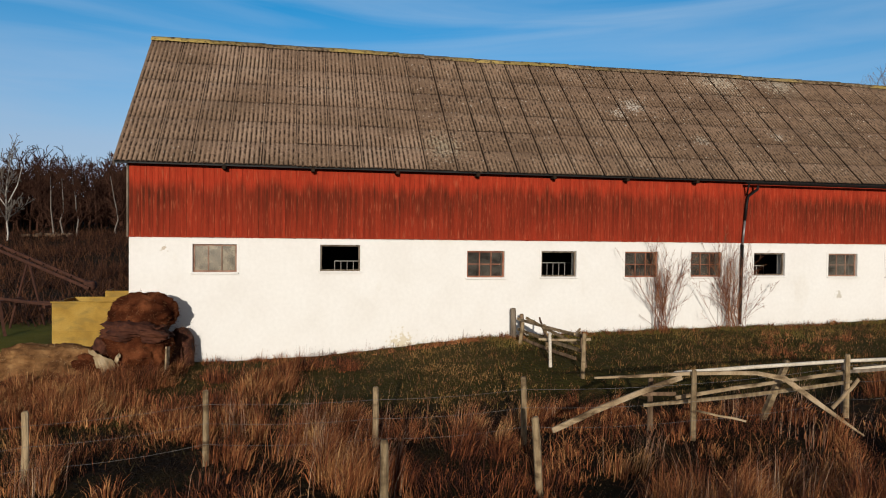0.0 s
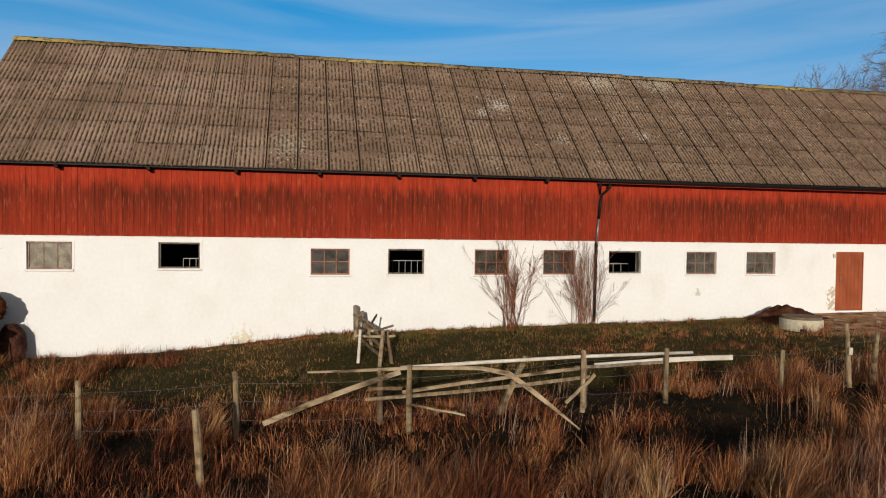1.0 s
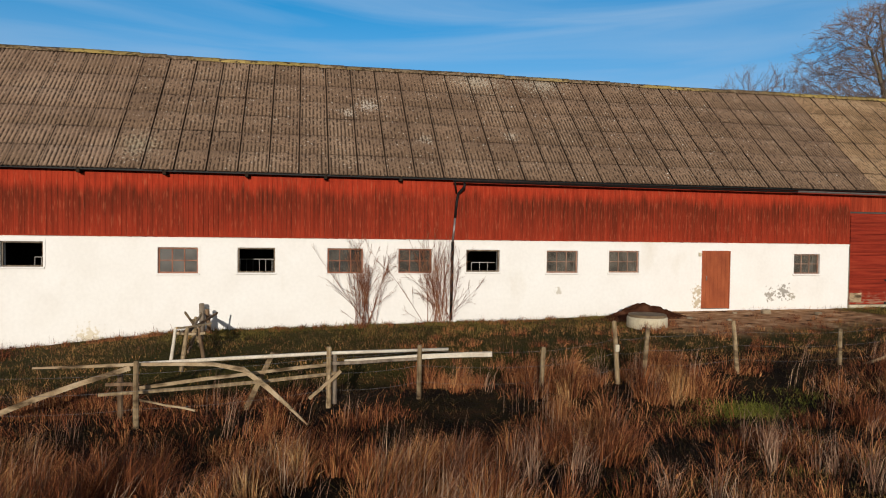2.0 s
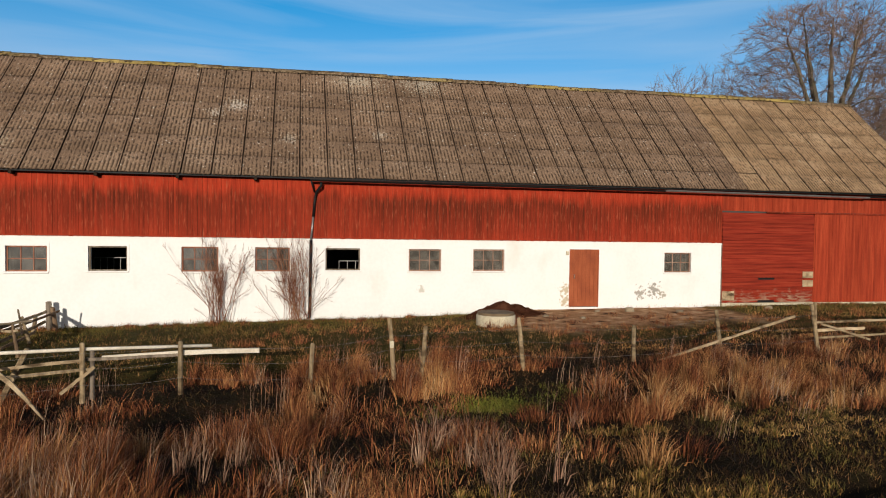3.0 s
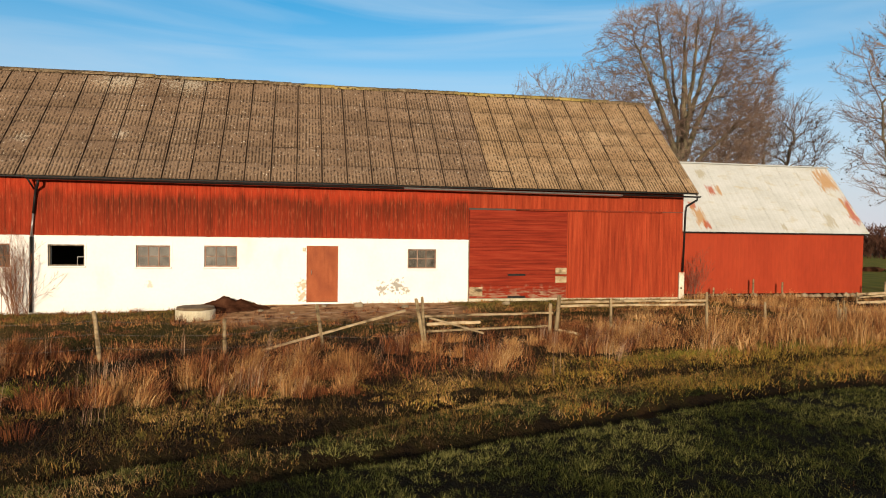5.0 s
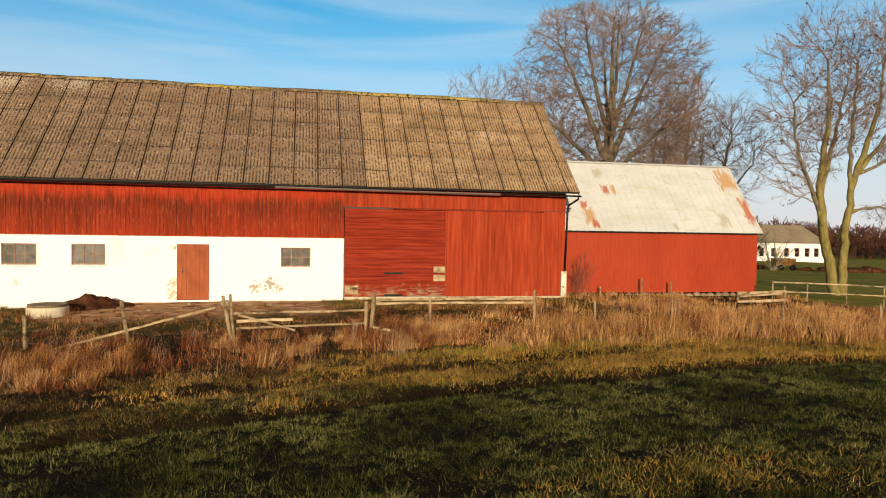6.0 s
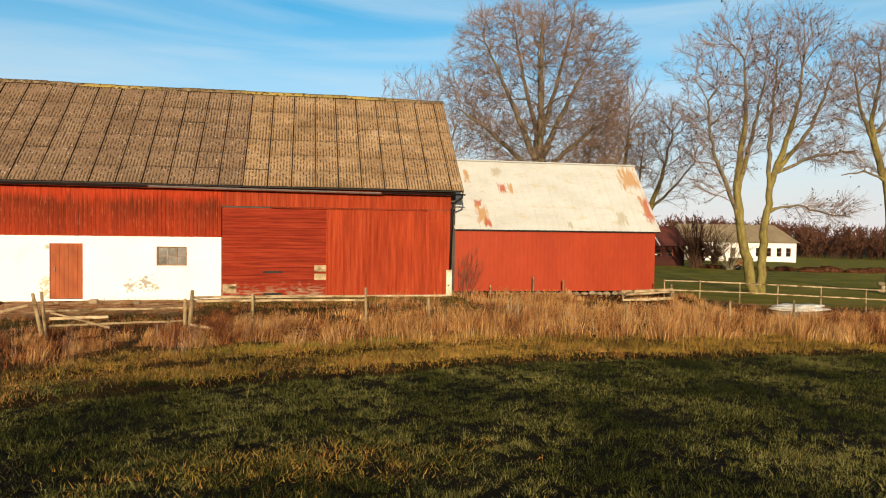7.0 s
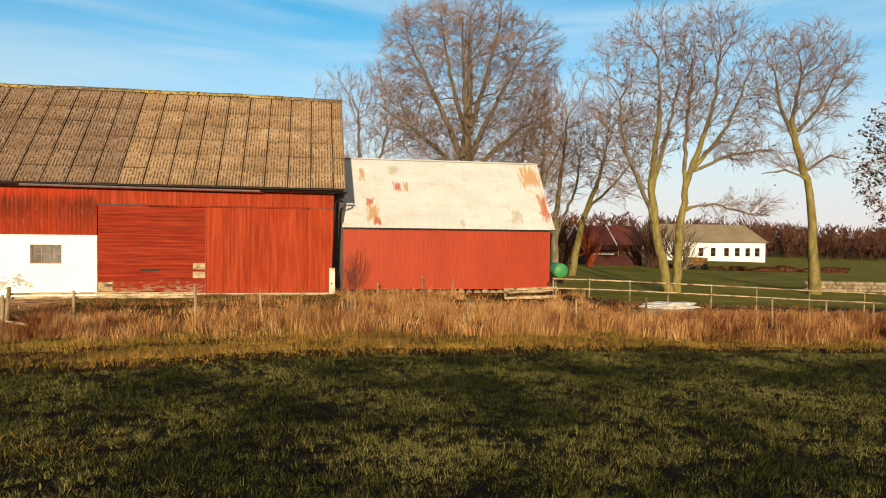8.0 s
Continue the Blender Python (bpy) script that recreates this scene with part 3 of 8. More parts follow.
def plank_mesh(name, mat, p, q, w, t, bend=0.0, roll=0.0, n=5, seed=0):
    """A sawn board from p to q, w high and t thick, a little uneven, with worn ends."""
    rng = random.Random(seed)
    p, q = Vector(p), Vector(q)
    d = (q - p).normalized()
    side = d.cross(Vector((0, 0, 1))).normalized()
    up = side.cross(d).normalized()
    side, up = side * math.cos(roll) + up * math.sin(roll), up * math.cos(roll) - side * math.sin(roll)
    V, F = [], []
    for i in range(n + 1):
        f = i / n
        c = p.lerp(q, f) + up * bend * 4 * f * (1 - f) + Vector((rng.uniform(-1, 1), rng.uniform(-1, 1), rng.uniform(-1, 1))) * 0.006
        k = 1.0 + rng.uniform(-0.07, 0.07)
        for sx, sy in ((-1, -1), (1, -1), (1, 1), (-1, 1)):
            V.append(c + side * sx * t / 2 + up * sy * w * k / 2)
    for i in range(n):
        for k in range(4):
            a, b = i * 4 + k, i * 4 + (k + 1) % 4
            F.append((a, b, b + 4, a + 4))
    F += [(3, 2, 1, 0), tuple(n * 4 + k for k in range(4))]
    return mesh_np(name, [tuple(v) for v in V], F, mat)


def smooth_step(a, b, x):
    f = np.clip((x - a) / (b - a), 0, 1)
    return f * f * (3 - 2 * f)


# ---- ground ----
GX = ([-2000, -60, -30, -10, -6, 0, 4, 8, 14, 20, 25, 30, 36, 45, 50, 56, 67, 100, 180, 2000],
      [-6.0, -3.0, -2.2, -1.5, -1.28, -1.12, -0.98, -0.84, -0.64, -0.50, -0.37, -0.24, -0.16, -0.46, -0.66, -0.84, -1.10, -1.6, -4.0, -12.0])
WX = ([-10, -6, -2, 0.4, 3.2, 5.8, 14, 20, 24, 37, 47], [-1.5, -1.3, -1.25, -1.04, -0.76, -0.70, -0.56, -0.33, -0.28, -0.20, -0.30])


def wob(x, y, k, seed):
    r = np.random.RandomState(seed)
    s = 0
    for i in range(7):
        a, f = r.uniform(0, 6.28), k * r.uniform(0.6, 1.7)
        s = s + np.sin(f * (x * np.cos(a) + y * np.sin(a)) + r.uniform(0, 6.28))
    return s / 7


def rut(x):
    return np.interp(x, [-40, 8, 17.5, 20, 22.7, 29.4, 36, 45, 90], [-9.0, 1.0, 2.75, 3.5, 4.0, 5.1, 6.2, 7.2, 9.0])


def track(x):
    """The wheel track at the edge of the crop; a second one runs about two metres beyond it."""
    return np.interp(x, [-40, 8, 17.5, 20, 22, 25.5, 27.8, 30, 32.4, 36, 45, 90], [-16.0, -1.4, 1.5, 2.3, 2.9, 3.85, 4.45, 4.8, 5.1, 5.75, 7.0, 9.0])


def far_track(x):
    return np.interp(x, [-40, 8, 17.5, 19.5, 21.3, 23.2, 24.4, 25.8, 28.2, 30.8, 36, 45, 90], [-9.0, 0.3, 3.1, 3.65, 4.25, 5.05, 5.55, 5.85, 6.45, 7.0, 7.8, 9.0, 11.0])


def wheel(x, y, wide=0.26):
    """How deep in a wheel track a place lies, 0 to 1."""
    w = 0.10 * wob(x, y, 1.3, 6) + 0.07 * wob(x, y, 5.0, 7)
    return smooth_step(9, 16, x) * np.maximum((1 - smooth_step(44, 60, x)) * np.exp(-((y - track(x) + w) / wide) ** 2), 0.9 * (1 - smooth_step(31, 37, x)) * np.exp(-((y - far_track(x) - w) / wide) ** 2))


def ground(x, y):
    x, y = np.asarray(x, float), np.asarray(y, float)
    z = np.interp(x, *GX)
    w = smooth_step(13.5, 19.0, y) * (1 - smooth_step(24, 34, y)) * (1 - smooth_step(47, 52, x)) * smooth_step(-12, -8, x)
    z = z * (1 - w) + np.interp(x, *WX) * w
    z = z + (5.0 * smooth_step(34, 95, y) + 6.0 * smooth_step(95, 150, y)) * smooth_step(5, -15, x)                   # rising ground behind
    z = z - 0.20 * np.exp(-((y - 8.4) / 1.6) ** 2) * (1 - smooth_step(14, 26, x))
    z = z - 0.42 * np.exp(-((y - 13.0) / 1.0) ** 2) * smooth_step(1, 6, x) * (1 - smooth_step(13, 20, x))     # ditch behind the fence
    near = np.exp(-((np.abs(y - 8) / 30) ** 2)) * np.exp(-(np.abs(x - 22) / 60) ** 4)
    z = z + near * (0.05 * wob(x, y, 1.1, 3) + 0.03 * wob(x, y, 3.3, 4))
    z = z - 0.30 * wheel(x, y) + 0.05 * wheel(x, y, 0.7)
    return z


def gz(x, y):
    return float(ground(x, y))


def axis(stops):
    out = []
    for a, b, s in stops:
        out += list(np.arange(a, b - 1e-6, s))
    return np.array(out + [stops[-1][1]])


ax = axis([(-2000, -400, 200), (-400, -100, 30), (-100, -14, 3), (-14, 64, 0.26), (64, 130, 3), (130, 400, 30), (400, 2000, 200)])
ay = axis([(-1500, -300, 150), (-300, -40, 20), (-40, -6, 1.5), (-6, 21, 0.24), (21, 40, 0.6), (40, 160, 4), (160, 400, 30), (400, 2400, 250)])
gxx, gyy = np.meshgrid(ax, ay)
gv = np.stack([gxx, gyy, ground(gxx, gyy)], -1).reshape(-1, 3)
ii = (np.arange(len(ay) - 1)[:, None] * len(ax) + np.arange(len(ax) - 1)[None]).ravel()
gf = np.stack([ii, ii + 1, ii + 1 + len(ax), ii + len(ax)], 1)


def cover(x, y):
    """Shares of dry thatch, field, lawn and bare earth, by place."""
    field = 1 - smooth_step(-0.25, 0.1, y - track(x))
    bare = smooth_step(17.2, 18.5, x + 0.8 * wob(x, y, 1.5, 8)) * (1 - smooth_step(26.5, 27.6, x)) * smooth_step(15.0, 17.0, y + 1.2 * wob(x, y, 1.2, 9)) * (1 - smooth_step(22, 24, y))
    lawn = smooth_step(47.5, 50, x) * smooth_step(18.5, 21, y) * (1 - smooth_step(150, 200, y))
    lawn = np.maximum(lawn, 0.8 * smooth_step(-9, -12, x) * smooth_step(20, 24, y) * (1 - smooth_step(28, 34, y)))
    lawn = np.maximum(lawn, 0.20 * smooth_step(12.8, 14.6, y + 0.4 * wob(x, y, 1.1, 12)) * (1 - smooth_step(20, 22, y)) * smooth_step(-10, -7, x) * (1 - smooth_step(37, 40, x)))
    return field, np.clip(bare, 0, 1), np.clip(lawn, 0, 1)


def ground_material():
    m = bpy.data.materials.new("ground")
    m.use_nodes = True
    n, l = m.node_tree.nodes, m.node_tree.links
    bs = n["Principled BSDF"]
    geo = n.new("ShaderNodeNewGeometry")
    at = n.new("ShaderNodeAttribute")
    at.attribute_name = "cover"
    sep = n.new("ShaderNodeSeparateColor")
    l.new(at.outputs["Color"], sep.inputs[0])

    def ramp(scale, cols, detail=8):
        nz = n.new("ShaderNodeTexNoise")
        nz.inputs["Scale"].default_value, nz.inputs["Detail"].default_value = scale, detail
        l.new(geo.outputs["Position"], nz.inputs["Vector"])
        rp = n.new("ShaderNodeValToRGB")
        els = rp.color_ramp.elements
        els[0].position, els[1].position = 0.32, 0.68
        els[0].color, els[1].color = hexa(cols[0]), hexa(cols[-1])
        for k in range(1, len(cols) - 1):
            e = els.new(0.32 + 0.36 * k / (len(cols) - 1))
            e.color = hexa(cols[k])
        l.new(nz.outputs["Fac"], rp.inputs[0])
        return rp.outputs[0]
    # thatch and field soil are near-black, partly carrying the shade between blades
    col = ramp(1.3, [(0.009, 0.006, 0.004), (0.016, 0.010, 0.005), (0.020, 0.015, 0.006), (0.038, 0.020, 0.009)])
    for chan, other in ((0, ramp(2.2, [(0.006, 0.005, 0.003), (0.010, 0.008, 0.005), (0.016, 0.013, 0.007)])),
                        (2, ramp(0.5, [(0.120, 0.120, 0.018), (0.170, 0.155, 0.024), (0.24, 0.19, 0.036)])),
                        (1, ramp(2.6, [(0.07, 0.035, 0.017), (0.36, 0.19, 0.090), (0.44, 0.25, 0.125), (0.62, 0.42, 0.24)]))):
        mx = n.new("ShaderNodeMixRGB")
        l.new(sep.outputs[chan], mx.inputs["Fac"])
        l.new(col, mx.inputs["Color1"])
        l.new(other, mx.inputs["Color2"])
        col = mx.outputs[0]
    l.new(col, bs.inputs["Base Color"])
    bs.inputs["Roughness"].default_value, bs.inputs["Specular IOR Level"].default_value = 1.0, 0.05
    nz = n.new("ShaderNodeTexNoise")
    nz.inputs["Scale"].default_value, nz.inputs["Detail"].default_value = 9, 8
    l.new(geo.outputs["Position"], nz.inputs["Vector"])
    bp = n.new("ShaderNodeBump")
    bp.inputs["Strength"].default_value, bp.inputs["Distance"].default_value = 0.9, 0.08
    l.new(nz.outputs["Fac"], bp.inputs["Height"])
    l.new(bp.outputs[0], bs.inputs["Normal"])
    return m


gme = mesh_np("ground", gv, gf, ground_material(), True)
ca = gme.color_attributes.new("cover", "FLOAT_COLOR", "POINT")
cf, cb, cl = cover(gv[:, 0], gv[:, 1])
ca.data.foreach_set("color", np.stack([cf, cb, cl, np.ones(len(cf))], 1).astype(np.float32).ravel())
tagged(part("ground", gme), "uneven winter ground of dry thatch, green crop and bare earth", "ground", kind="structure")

# ---- barn ----
BX0, BX1, BY, BY1 = -7.03, 37.0, 20.0, 29.2       # walls
EAVE_Y, EAVE_Z, RIDGE_Y, RIDGE_Z = 19.64, 4.27, 24.6, 8.87
RX0, RX1 = -7.38, 37.5                             # roof ends
WHITE_Z = 2.21
barn = thing("barn", "long white-plastered barn with red boarding and a corrugated roof", "barn", (15, 20, -0.6))
BI = Matrix.Translation((-15, -20, 0.6))           # parts are written in world places


def barn_part(name, me, label="", m=None, parent=None):
    return part(name, me, parent or barn, label, (BI if parent is None else Matrix.Identity(4)) @ (m or Matrix.Identity(4)))


def pierced_wall(name, mat, xs, zs, y0, y1, holes):
    """A wall along x between y0 and y1 with rectangular openings that go right through."""
    X = sorted({xs[0], xs[1], *[h[0] for h in holes], *[h[1] for h in holes]})
    Z = sorted({zs[0], zs[1], *[h[2] for h in holes], *[h[3] for h in holes]})
    bm = bmesh.new()

    def solid(i, k):
        if i < 0 or k < 0 or i >= len(X) - 1 or k >= len(Z) - 1:
            return False
        cx, cz = (X[i] + X[i + 1]) / 2, (Z[k] + Z[k + 1]) / 2
        return not any(h[0] < cx < h[1] and h[2] < cz < h[3] for h in holes)

    def quad(*p):
        bm.faces.new([bm.verts.new(v) for v in p])
    for i in range(len(X) - 1):
        for k in range(len(Z) - 1):
            if not solid(i, k):
                continue
            a, b, c, d = X[i], X[i + 1], Z[k], Z[k + 1]
            quad((a, y0, c), (b, y0, c), (b, y0, d), (a, y0, d))
            quad((a, y1, c), (a, y1, d), (b, y1, d), (b, y1, c))
            if not solid(i - 1, k):
                quad((a, y0, c), (a, y0, d), (a, y1, d), (a, y1, c))
            if not solid(i + 1, k):
                quad((b, y0, c), (b, y1, c), (b, y1, d), (b, y0, d))
            if not solid(i, k - 1):
                quad((a, y0, c), (a, y1, c), (b, y1, c), (b, y0, c))
            if not solid(i, k + 1):
                quad((a, y0, d), (b, y0, d), (b, y1, d), (a, y1, d))
    bmesh.ops.remove_doubles(bm, verts=bm.verts, dist=0.0005)
    return mesh_bm(name, bm, mat)


# x0, x1, z0, z1, kind
WINDOWS = [(-5.36, -4.17, 1.23, 2.02, "sliding"), (-1.83, -0.67, 1.26, 2.03, "open"), (2.58, 3.77, 1.07, 1.88, "brown"), (4.97, 6.13, 1.09, 1.89, "open"),
           (7.79, 8.95, 1.07, 1.89, "brown"), (10.13, 11.26, 1.08, 1.89, "brown"), (12.46, 13.64, 1.12, 1.88, "open"), (15.35, 16.51, 1.09, 1.87, "dark"),
           (17.69, 18.85, 1.10, 1.88, "dark"), (25.23, 26.36, 1.06, 1.81, "dark")]
DOOR = (21.37, 22.55, -0.24, 1.91)
barn_part("plinth_wall", pierced_wall("plinth_wall", M_WHITE, (BX0, 27.66), (-2.4, WHITE_Z), BY, BY + 0.38, [w[:4] for w in WINDOWS] + [DOOR]), "white limewashed masonry wall, stained near the ground")
barn_part("step_course", box_mesh("step_course", M_WHITE, (26.42, BY - 0.022, WHITE_Z - 0.08, 27.66, BY - 0.002, WHITE_Z - 0.035)))
barn_part("gable_wall", box_mesh("gable_wall", M_RED_DOOR, (BX0, BY + 0.385, -2.4, BX0 + 0.25, BY1, 4.2)))
barn_part("gable_wall", box_mesh("gable_wall", M_RED_DOOR, (BX1 - 0.25, BY + 0.385, -2.0, BX1, BY1, 4.2)))
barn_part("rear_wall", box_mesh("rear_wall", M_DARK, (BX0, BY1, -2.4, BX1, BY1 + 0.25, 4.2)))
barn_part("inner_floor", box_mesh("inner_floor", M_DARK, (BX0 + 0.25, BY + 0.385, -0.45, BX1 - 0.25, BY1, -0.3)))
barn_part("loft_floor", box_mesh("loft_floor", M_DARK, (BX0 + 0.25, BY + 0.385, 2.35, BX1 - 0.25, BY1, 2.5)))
for gx0 in (BX0 + 0.02, BX1 - 0.1):
    bm = bmesh.new()
    tri = [(gx0, BY, 4.2), (gx0, BY1, 4.2), (gx0, RIDGE_Y, RIDGE_Z - 0.35)]
    lo = [bm.verts.new(p) for p in tri]
    hi = [bm.verts.new((p[0] + 0.08, p[1], p[2])) for p in tri]
    bm.faces.new(lo)
    bm.faces.new(hi[::-1])
    for k in range(3):
        bm.faces.new((lo[k], lo[(k + 1) % 3], hi[(k + 1) % 3], hi[k]))
    barn_part("gable_boarding", mesh_bm("gable_boarding", bm, M_RED))
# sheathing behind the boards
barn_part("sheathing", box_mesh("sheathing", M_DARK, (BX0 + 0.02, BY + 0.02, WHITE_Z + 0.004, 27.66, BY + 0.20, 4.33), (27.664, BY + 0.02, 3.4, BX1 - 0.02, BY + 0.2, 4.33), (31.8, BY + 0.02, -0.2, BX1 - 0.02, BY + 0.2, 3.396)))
barn_part("sill_board", box_mesh("sill_board", M_RED_DOOR, (BX0 - 0.01, BY - 0.055, WHITE_Z + 0.002, 27.66, BY - 0.005, WHITE_Z + 0.03)))
barn_part("corner_board", box_mesh("corner_board", M_OLDWOOD, (BX0 - 0.055, BY - 0.045, WHITE_Z, BX0 - 0.004, BY + 0.06, 4.3)))
barn_part("footing", box_mesh("footing", M_CONCRETE, (27.7, BY - 0.06, -1.2, BX1 + 0.02, BY + 0.2, -0.14)), "low concrete footing")
barn_part("white_pier", box_mesh("white_pier", M_PIER, (36.84, BY - 0.10, -0.6, 37.08, BY - 0.035, 0.92), bevel=0.01), "flaking white pier at the corner")
# black plate on the pier's face stands in for the dark inside a hole
barn_part("pier_hole", box_mesh("pier_hole", M_BLACK, (36.90, BY - 0.105, 0.22, 36.97, BY - 0.099, 0.29)))


def board_mesh(name, mat, w, z0, z1):
    """One upright board with a shadow gap at its side and an uneven foot."""
    h = w / 2 - 0.0006
    V = [(-h, 0, z0), (h, 0, z0 - 0.008), (h, 0, z1), (-h, 0, z1), (-h + 0.002, -0.014, z0), (h - 0.002, -0.014, z0 - 0.008), (h - 0.002, -0.014, z1), (-h + 0.002, -0.014, z1)]
    F = [(4, 5, 6, 7), (0, 4, 7, 3), (1, 2, 6, 5), (0, 1, 5, 4)]
    return mesh_np(name, V, F, mat)


rb = random.Random(5)
shelf = [board_mesh("board", M_RED, 0.1495, WHITE_Z + 0.02 - d, 4.34) for d in (0.0, 0.012, 0.025)]
nb = int(round((27.66 - BX0) / 0.15))
for i in range(nb):
    x = BX0 + (i + 0.5) * (27.66 - BX0) / nb
    barn_part("board", rb.choice(shelf), m=Matrix.Translation((x, BY + 0.012 + rb.uniform(-0.003, 0.003), 0)))
short = board_mesh("short_board", M_RED_DOOR, 0.158, 3.47, 4.34)
for i in range(59):
    barn_part("short_board", short, m=Matrix.Translation((27.74 + i * 0.1585, BY + 0.012 + rb.uniform(-0.005, 0.005), 0)))

# sliding door of upright planks
slide = barn_part("sliding_door", box_mesh("sliding_door", M_RED_DOOR, (31.86, BY - 0.02, -0.13, 35.92, BY + 0.015, 3.40)), "faded red sliding door of upright planks")
plank = board_mesh("plank", M_RED_DOOR, 0.156, -0.14, 3.41)
for i in range(26):
    part("plank", plank, slide, m=Matrix.Translation((31.94 + i * 0.1565, BY - 0.022 + rb.uniform(-0.005, 0.005), 0)))
side_plank = board_mesh("side_plank", M_RED_DOOR, 0.15, -0.14, 3.44)
for i in range(7):
    barn_part("side_plank", side_plank, m=Matrix.Translation((36.02 + i * 0.151, BY + 0.008 + rb.uniform(-0.005, 0.005), 0)))
barn_part("door_rail", box_mesh("door_rail", M_RED, (29.6, BY - 0.075, 3.40, 36.0, BY - 0.03, 3.455), bevel=0.008), "dark red sliding rail")

# gate filled with level slats
gate = barn_part("slatted_gate", box_mesh("slatted_gate", M_SLAT, (27.69, BY + 0.03, -0.1, 31.82, BY + 0.09, 3.40)), "worn red gate of narrow level boards, broken near the ground")
slat = box_mesh("slat", M_SLAT, (27.70, -0.011, -0.0425, 31.80, 0.011, 0.0425))
slat_l = box_mesh("slat", M_SLAT, (27.70, -0.011, -0.0425, 29.3, 0.011, 0.0425))
slat_r = box_mesh("slat", M_SLAT, (30.05, -0.011, -0.0425, 31.80, 0.011, 0.0425))
# black strips stand in for the dark openings behind missing slats
slot = box_mesh("dark_slot", M_BLACK, (29.26, 0.012, -0.055, 30.09, 0.028, 0.055))
bare_r = box_mesh("bare_slat", M_BARE, (31.32, -0.013, -0.042, 31.80, 0.013, 0.042))
bare_l = box_mesh("bare_slat", M_BARE, (27.72, -0.013, -0.042, 28.25, 0.013, 0.042))
for i in range(40):
    z = -0.07 + i * 0.0865
    m = Matrix.Translation((0, BY - 0.004 + rb.uniform(-0.004, 0.003), z)) @ Matrix.Rotation(rb.uniform(-0.0012, 0.0012), 4, "Y")
    if i in (0, 10):
        part("slat", slat_l, gate, m=m)
        part("slat", slat_r, gate, m=m)
        part("dark_slot", slot, gate, m=Matrix.Translation((0, BY, z)))
    else:
        part("slat", slat, gate, m=m)
    if 7 <= i <= 13 and i != 10:
        part("bare_slat", bare_r, gate, m=Matrix.Translation((0, BY - 0.022, z)))
    if 1 <= i <= 4:
        part("bare_slat", bare_l, gate, m=Matrix.Translation((0, BY - 0.022, z)))
barn_part("gate_post", box_mesh("gate_post", M_RED_DOOR, (31.80, BY - 0.03, -0.13, 31.85, BY + 0.02, 3.42)))
barn_part("wall_edge", box_mesh("wall_edge", M_OLDWOOD, (27.655, BY - 0.012, -0.2, 27.692, BY + 0.02, WHITE_Z)))

# roof
U = Vector((0, RIDGE_Y - EAVE_Y, RIDGE_Z - EAVE_Z))
SLOPE = U.length
ROOF_A = math.atan2(U.z, U.y)
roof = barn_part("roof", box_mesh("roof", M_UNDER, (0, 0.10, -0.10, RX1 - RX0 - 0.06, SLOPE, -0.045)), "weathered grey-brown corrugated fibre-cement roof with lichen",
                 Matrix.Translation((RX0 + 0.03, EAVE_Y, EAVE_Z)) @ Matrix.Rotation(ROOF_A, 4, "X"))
barn_part("rear_roof", box_mesh("rear_roof", M_ROOF, (RX0, -0.05, -0.10, RX1, SLOPE + 0.05, -0.02)), "",
                 Matrix.Translation((RX0 + RX1, 2 * RIDGE_Y - EAVE_Y, EAVE_Z)) @ Matrix.Rotation(math.pi, 4, "Z") @ Matrix.Rotation(ROOF_A, 4, "X"))
NCOL = 48
PITCH = 0.941
FIRST = 12.51 - 21 * 0.941 - RX0 - 0.03          # first full seam from the left end
COURSES = [0.0, 1.05, 2.10, 3.14, 4.19, 5.28, SLOPE - 0.02]


def sheet_mesh(length, mat, gap, wide, deep):
    """A corrugated sheet, seven waves wide, with a lip at its lower end."""
    waves = max(1, round(wide / PITCH * 7))
    n, w = waves * 4, wide - gap
    xs = [-w / 2 + w * k / n for k in range(n + 1)]
    zs = [deep * math.cos(2 * math.pi * waves * k / n) for k in range(n + 1)]
    V, F = [], []
    for y, dz in ((0.010, -0.010), (0.0, 0.006), (length - 0.004, 0.0)):
        V += [(x, y, z + dz) for x, z in zip(xs, zs)]
    for r in range(2):
        for k in range(n):
            a = r * (n + 1) + k
            F.append((a, a + 1, a + n + 2, a + n + 1))
    return mesh_np("roof_sheet", V, F, mat, True)


rr = random.Random(11)
XEND = RX1 - RX0 - 0.06
edges = [0.0] + [FIRST + k * PITCH for k in range(60) if 0.1 < FIRST + k * PITCH < XEND - 0.1] + [XEND]
for c in range(len(COURSES) - 1):
    kinds = {}
    for a, b in zip(edges[:-1], edges[1:]):
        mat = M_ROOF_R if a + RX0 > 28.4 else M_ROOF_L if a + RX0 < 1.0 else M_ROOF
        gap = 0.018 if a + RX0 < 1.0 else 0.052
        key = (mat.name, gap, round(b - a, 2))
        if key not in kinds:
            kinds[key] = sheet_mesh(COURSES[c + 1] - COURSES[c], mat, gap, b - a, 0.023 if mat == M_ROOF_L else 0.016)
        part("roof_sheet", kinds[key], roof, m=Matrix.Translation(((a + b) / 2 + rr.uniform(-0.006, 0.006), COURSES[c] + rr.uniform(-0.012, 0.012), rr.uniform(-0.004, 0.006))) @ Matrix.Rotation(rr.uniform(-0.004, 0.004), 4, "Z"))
CAP = (RX1 - RX0) / NCOL
cap_v, cap_f = [], []
for k, s in ((0, 0), (1, CAP * 1.02)):
    for a in range(7):
        t_ = math.pi * a / 6
        cap_v.append((s, -0.19 * math.cos(t_), 0.06 * math.sin(t_) - 0.12 * abs(math.cos(t_)) + (0.012 if k else 0)))
cap_f = [(a, a + 1, a + 8, a + 7) for a in range(6)]
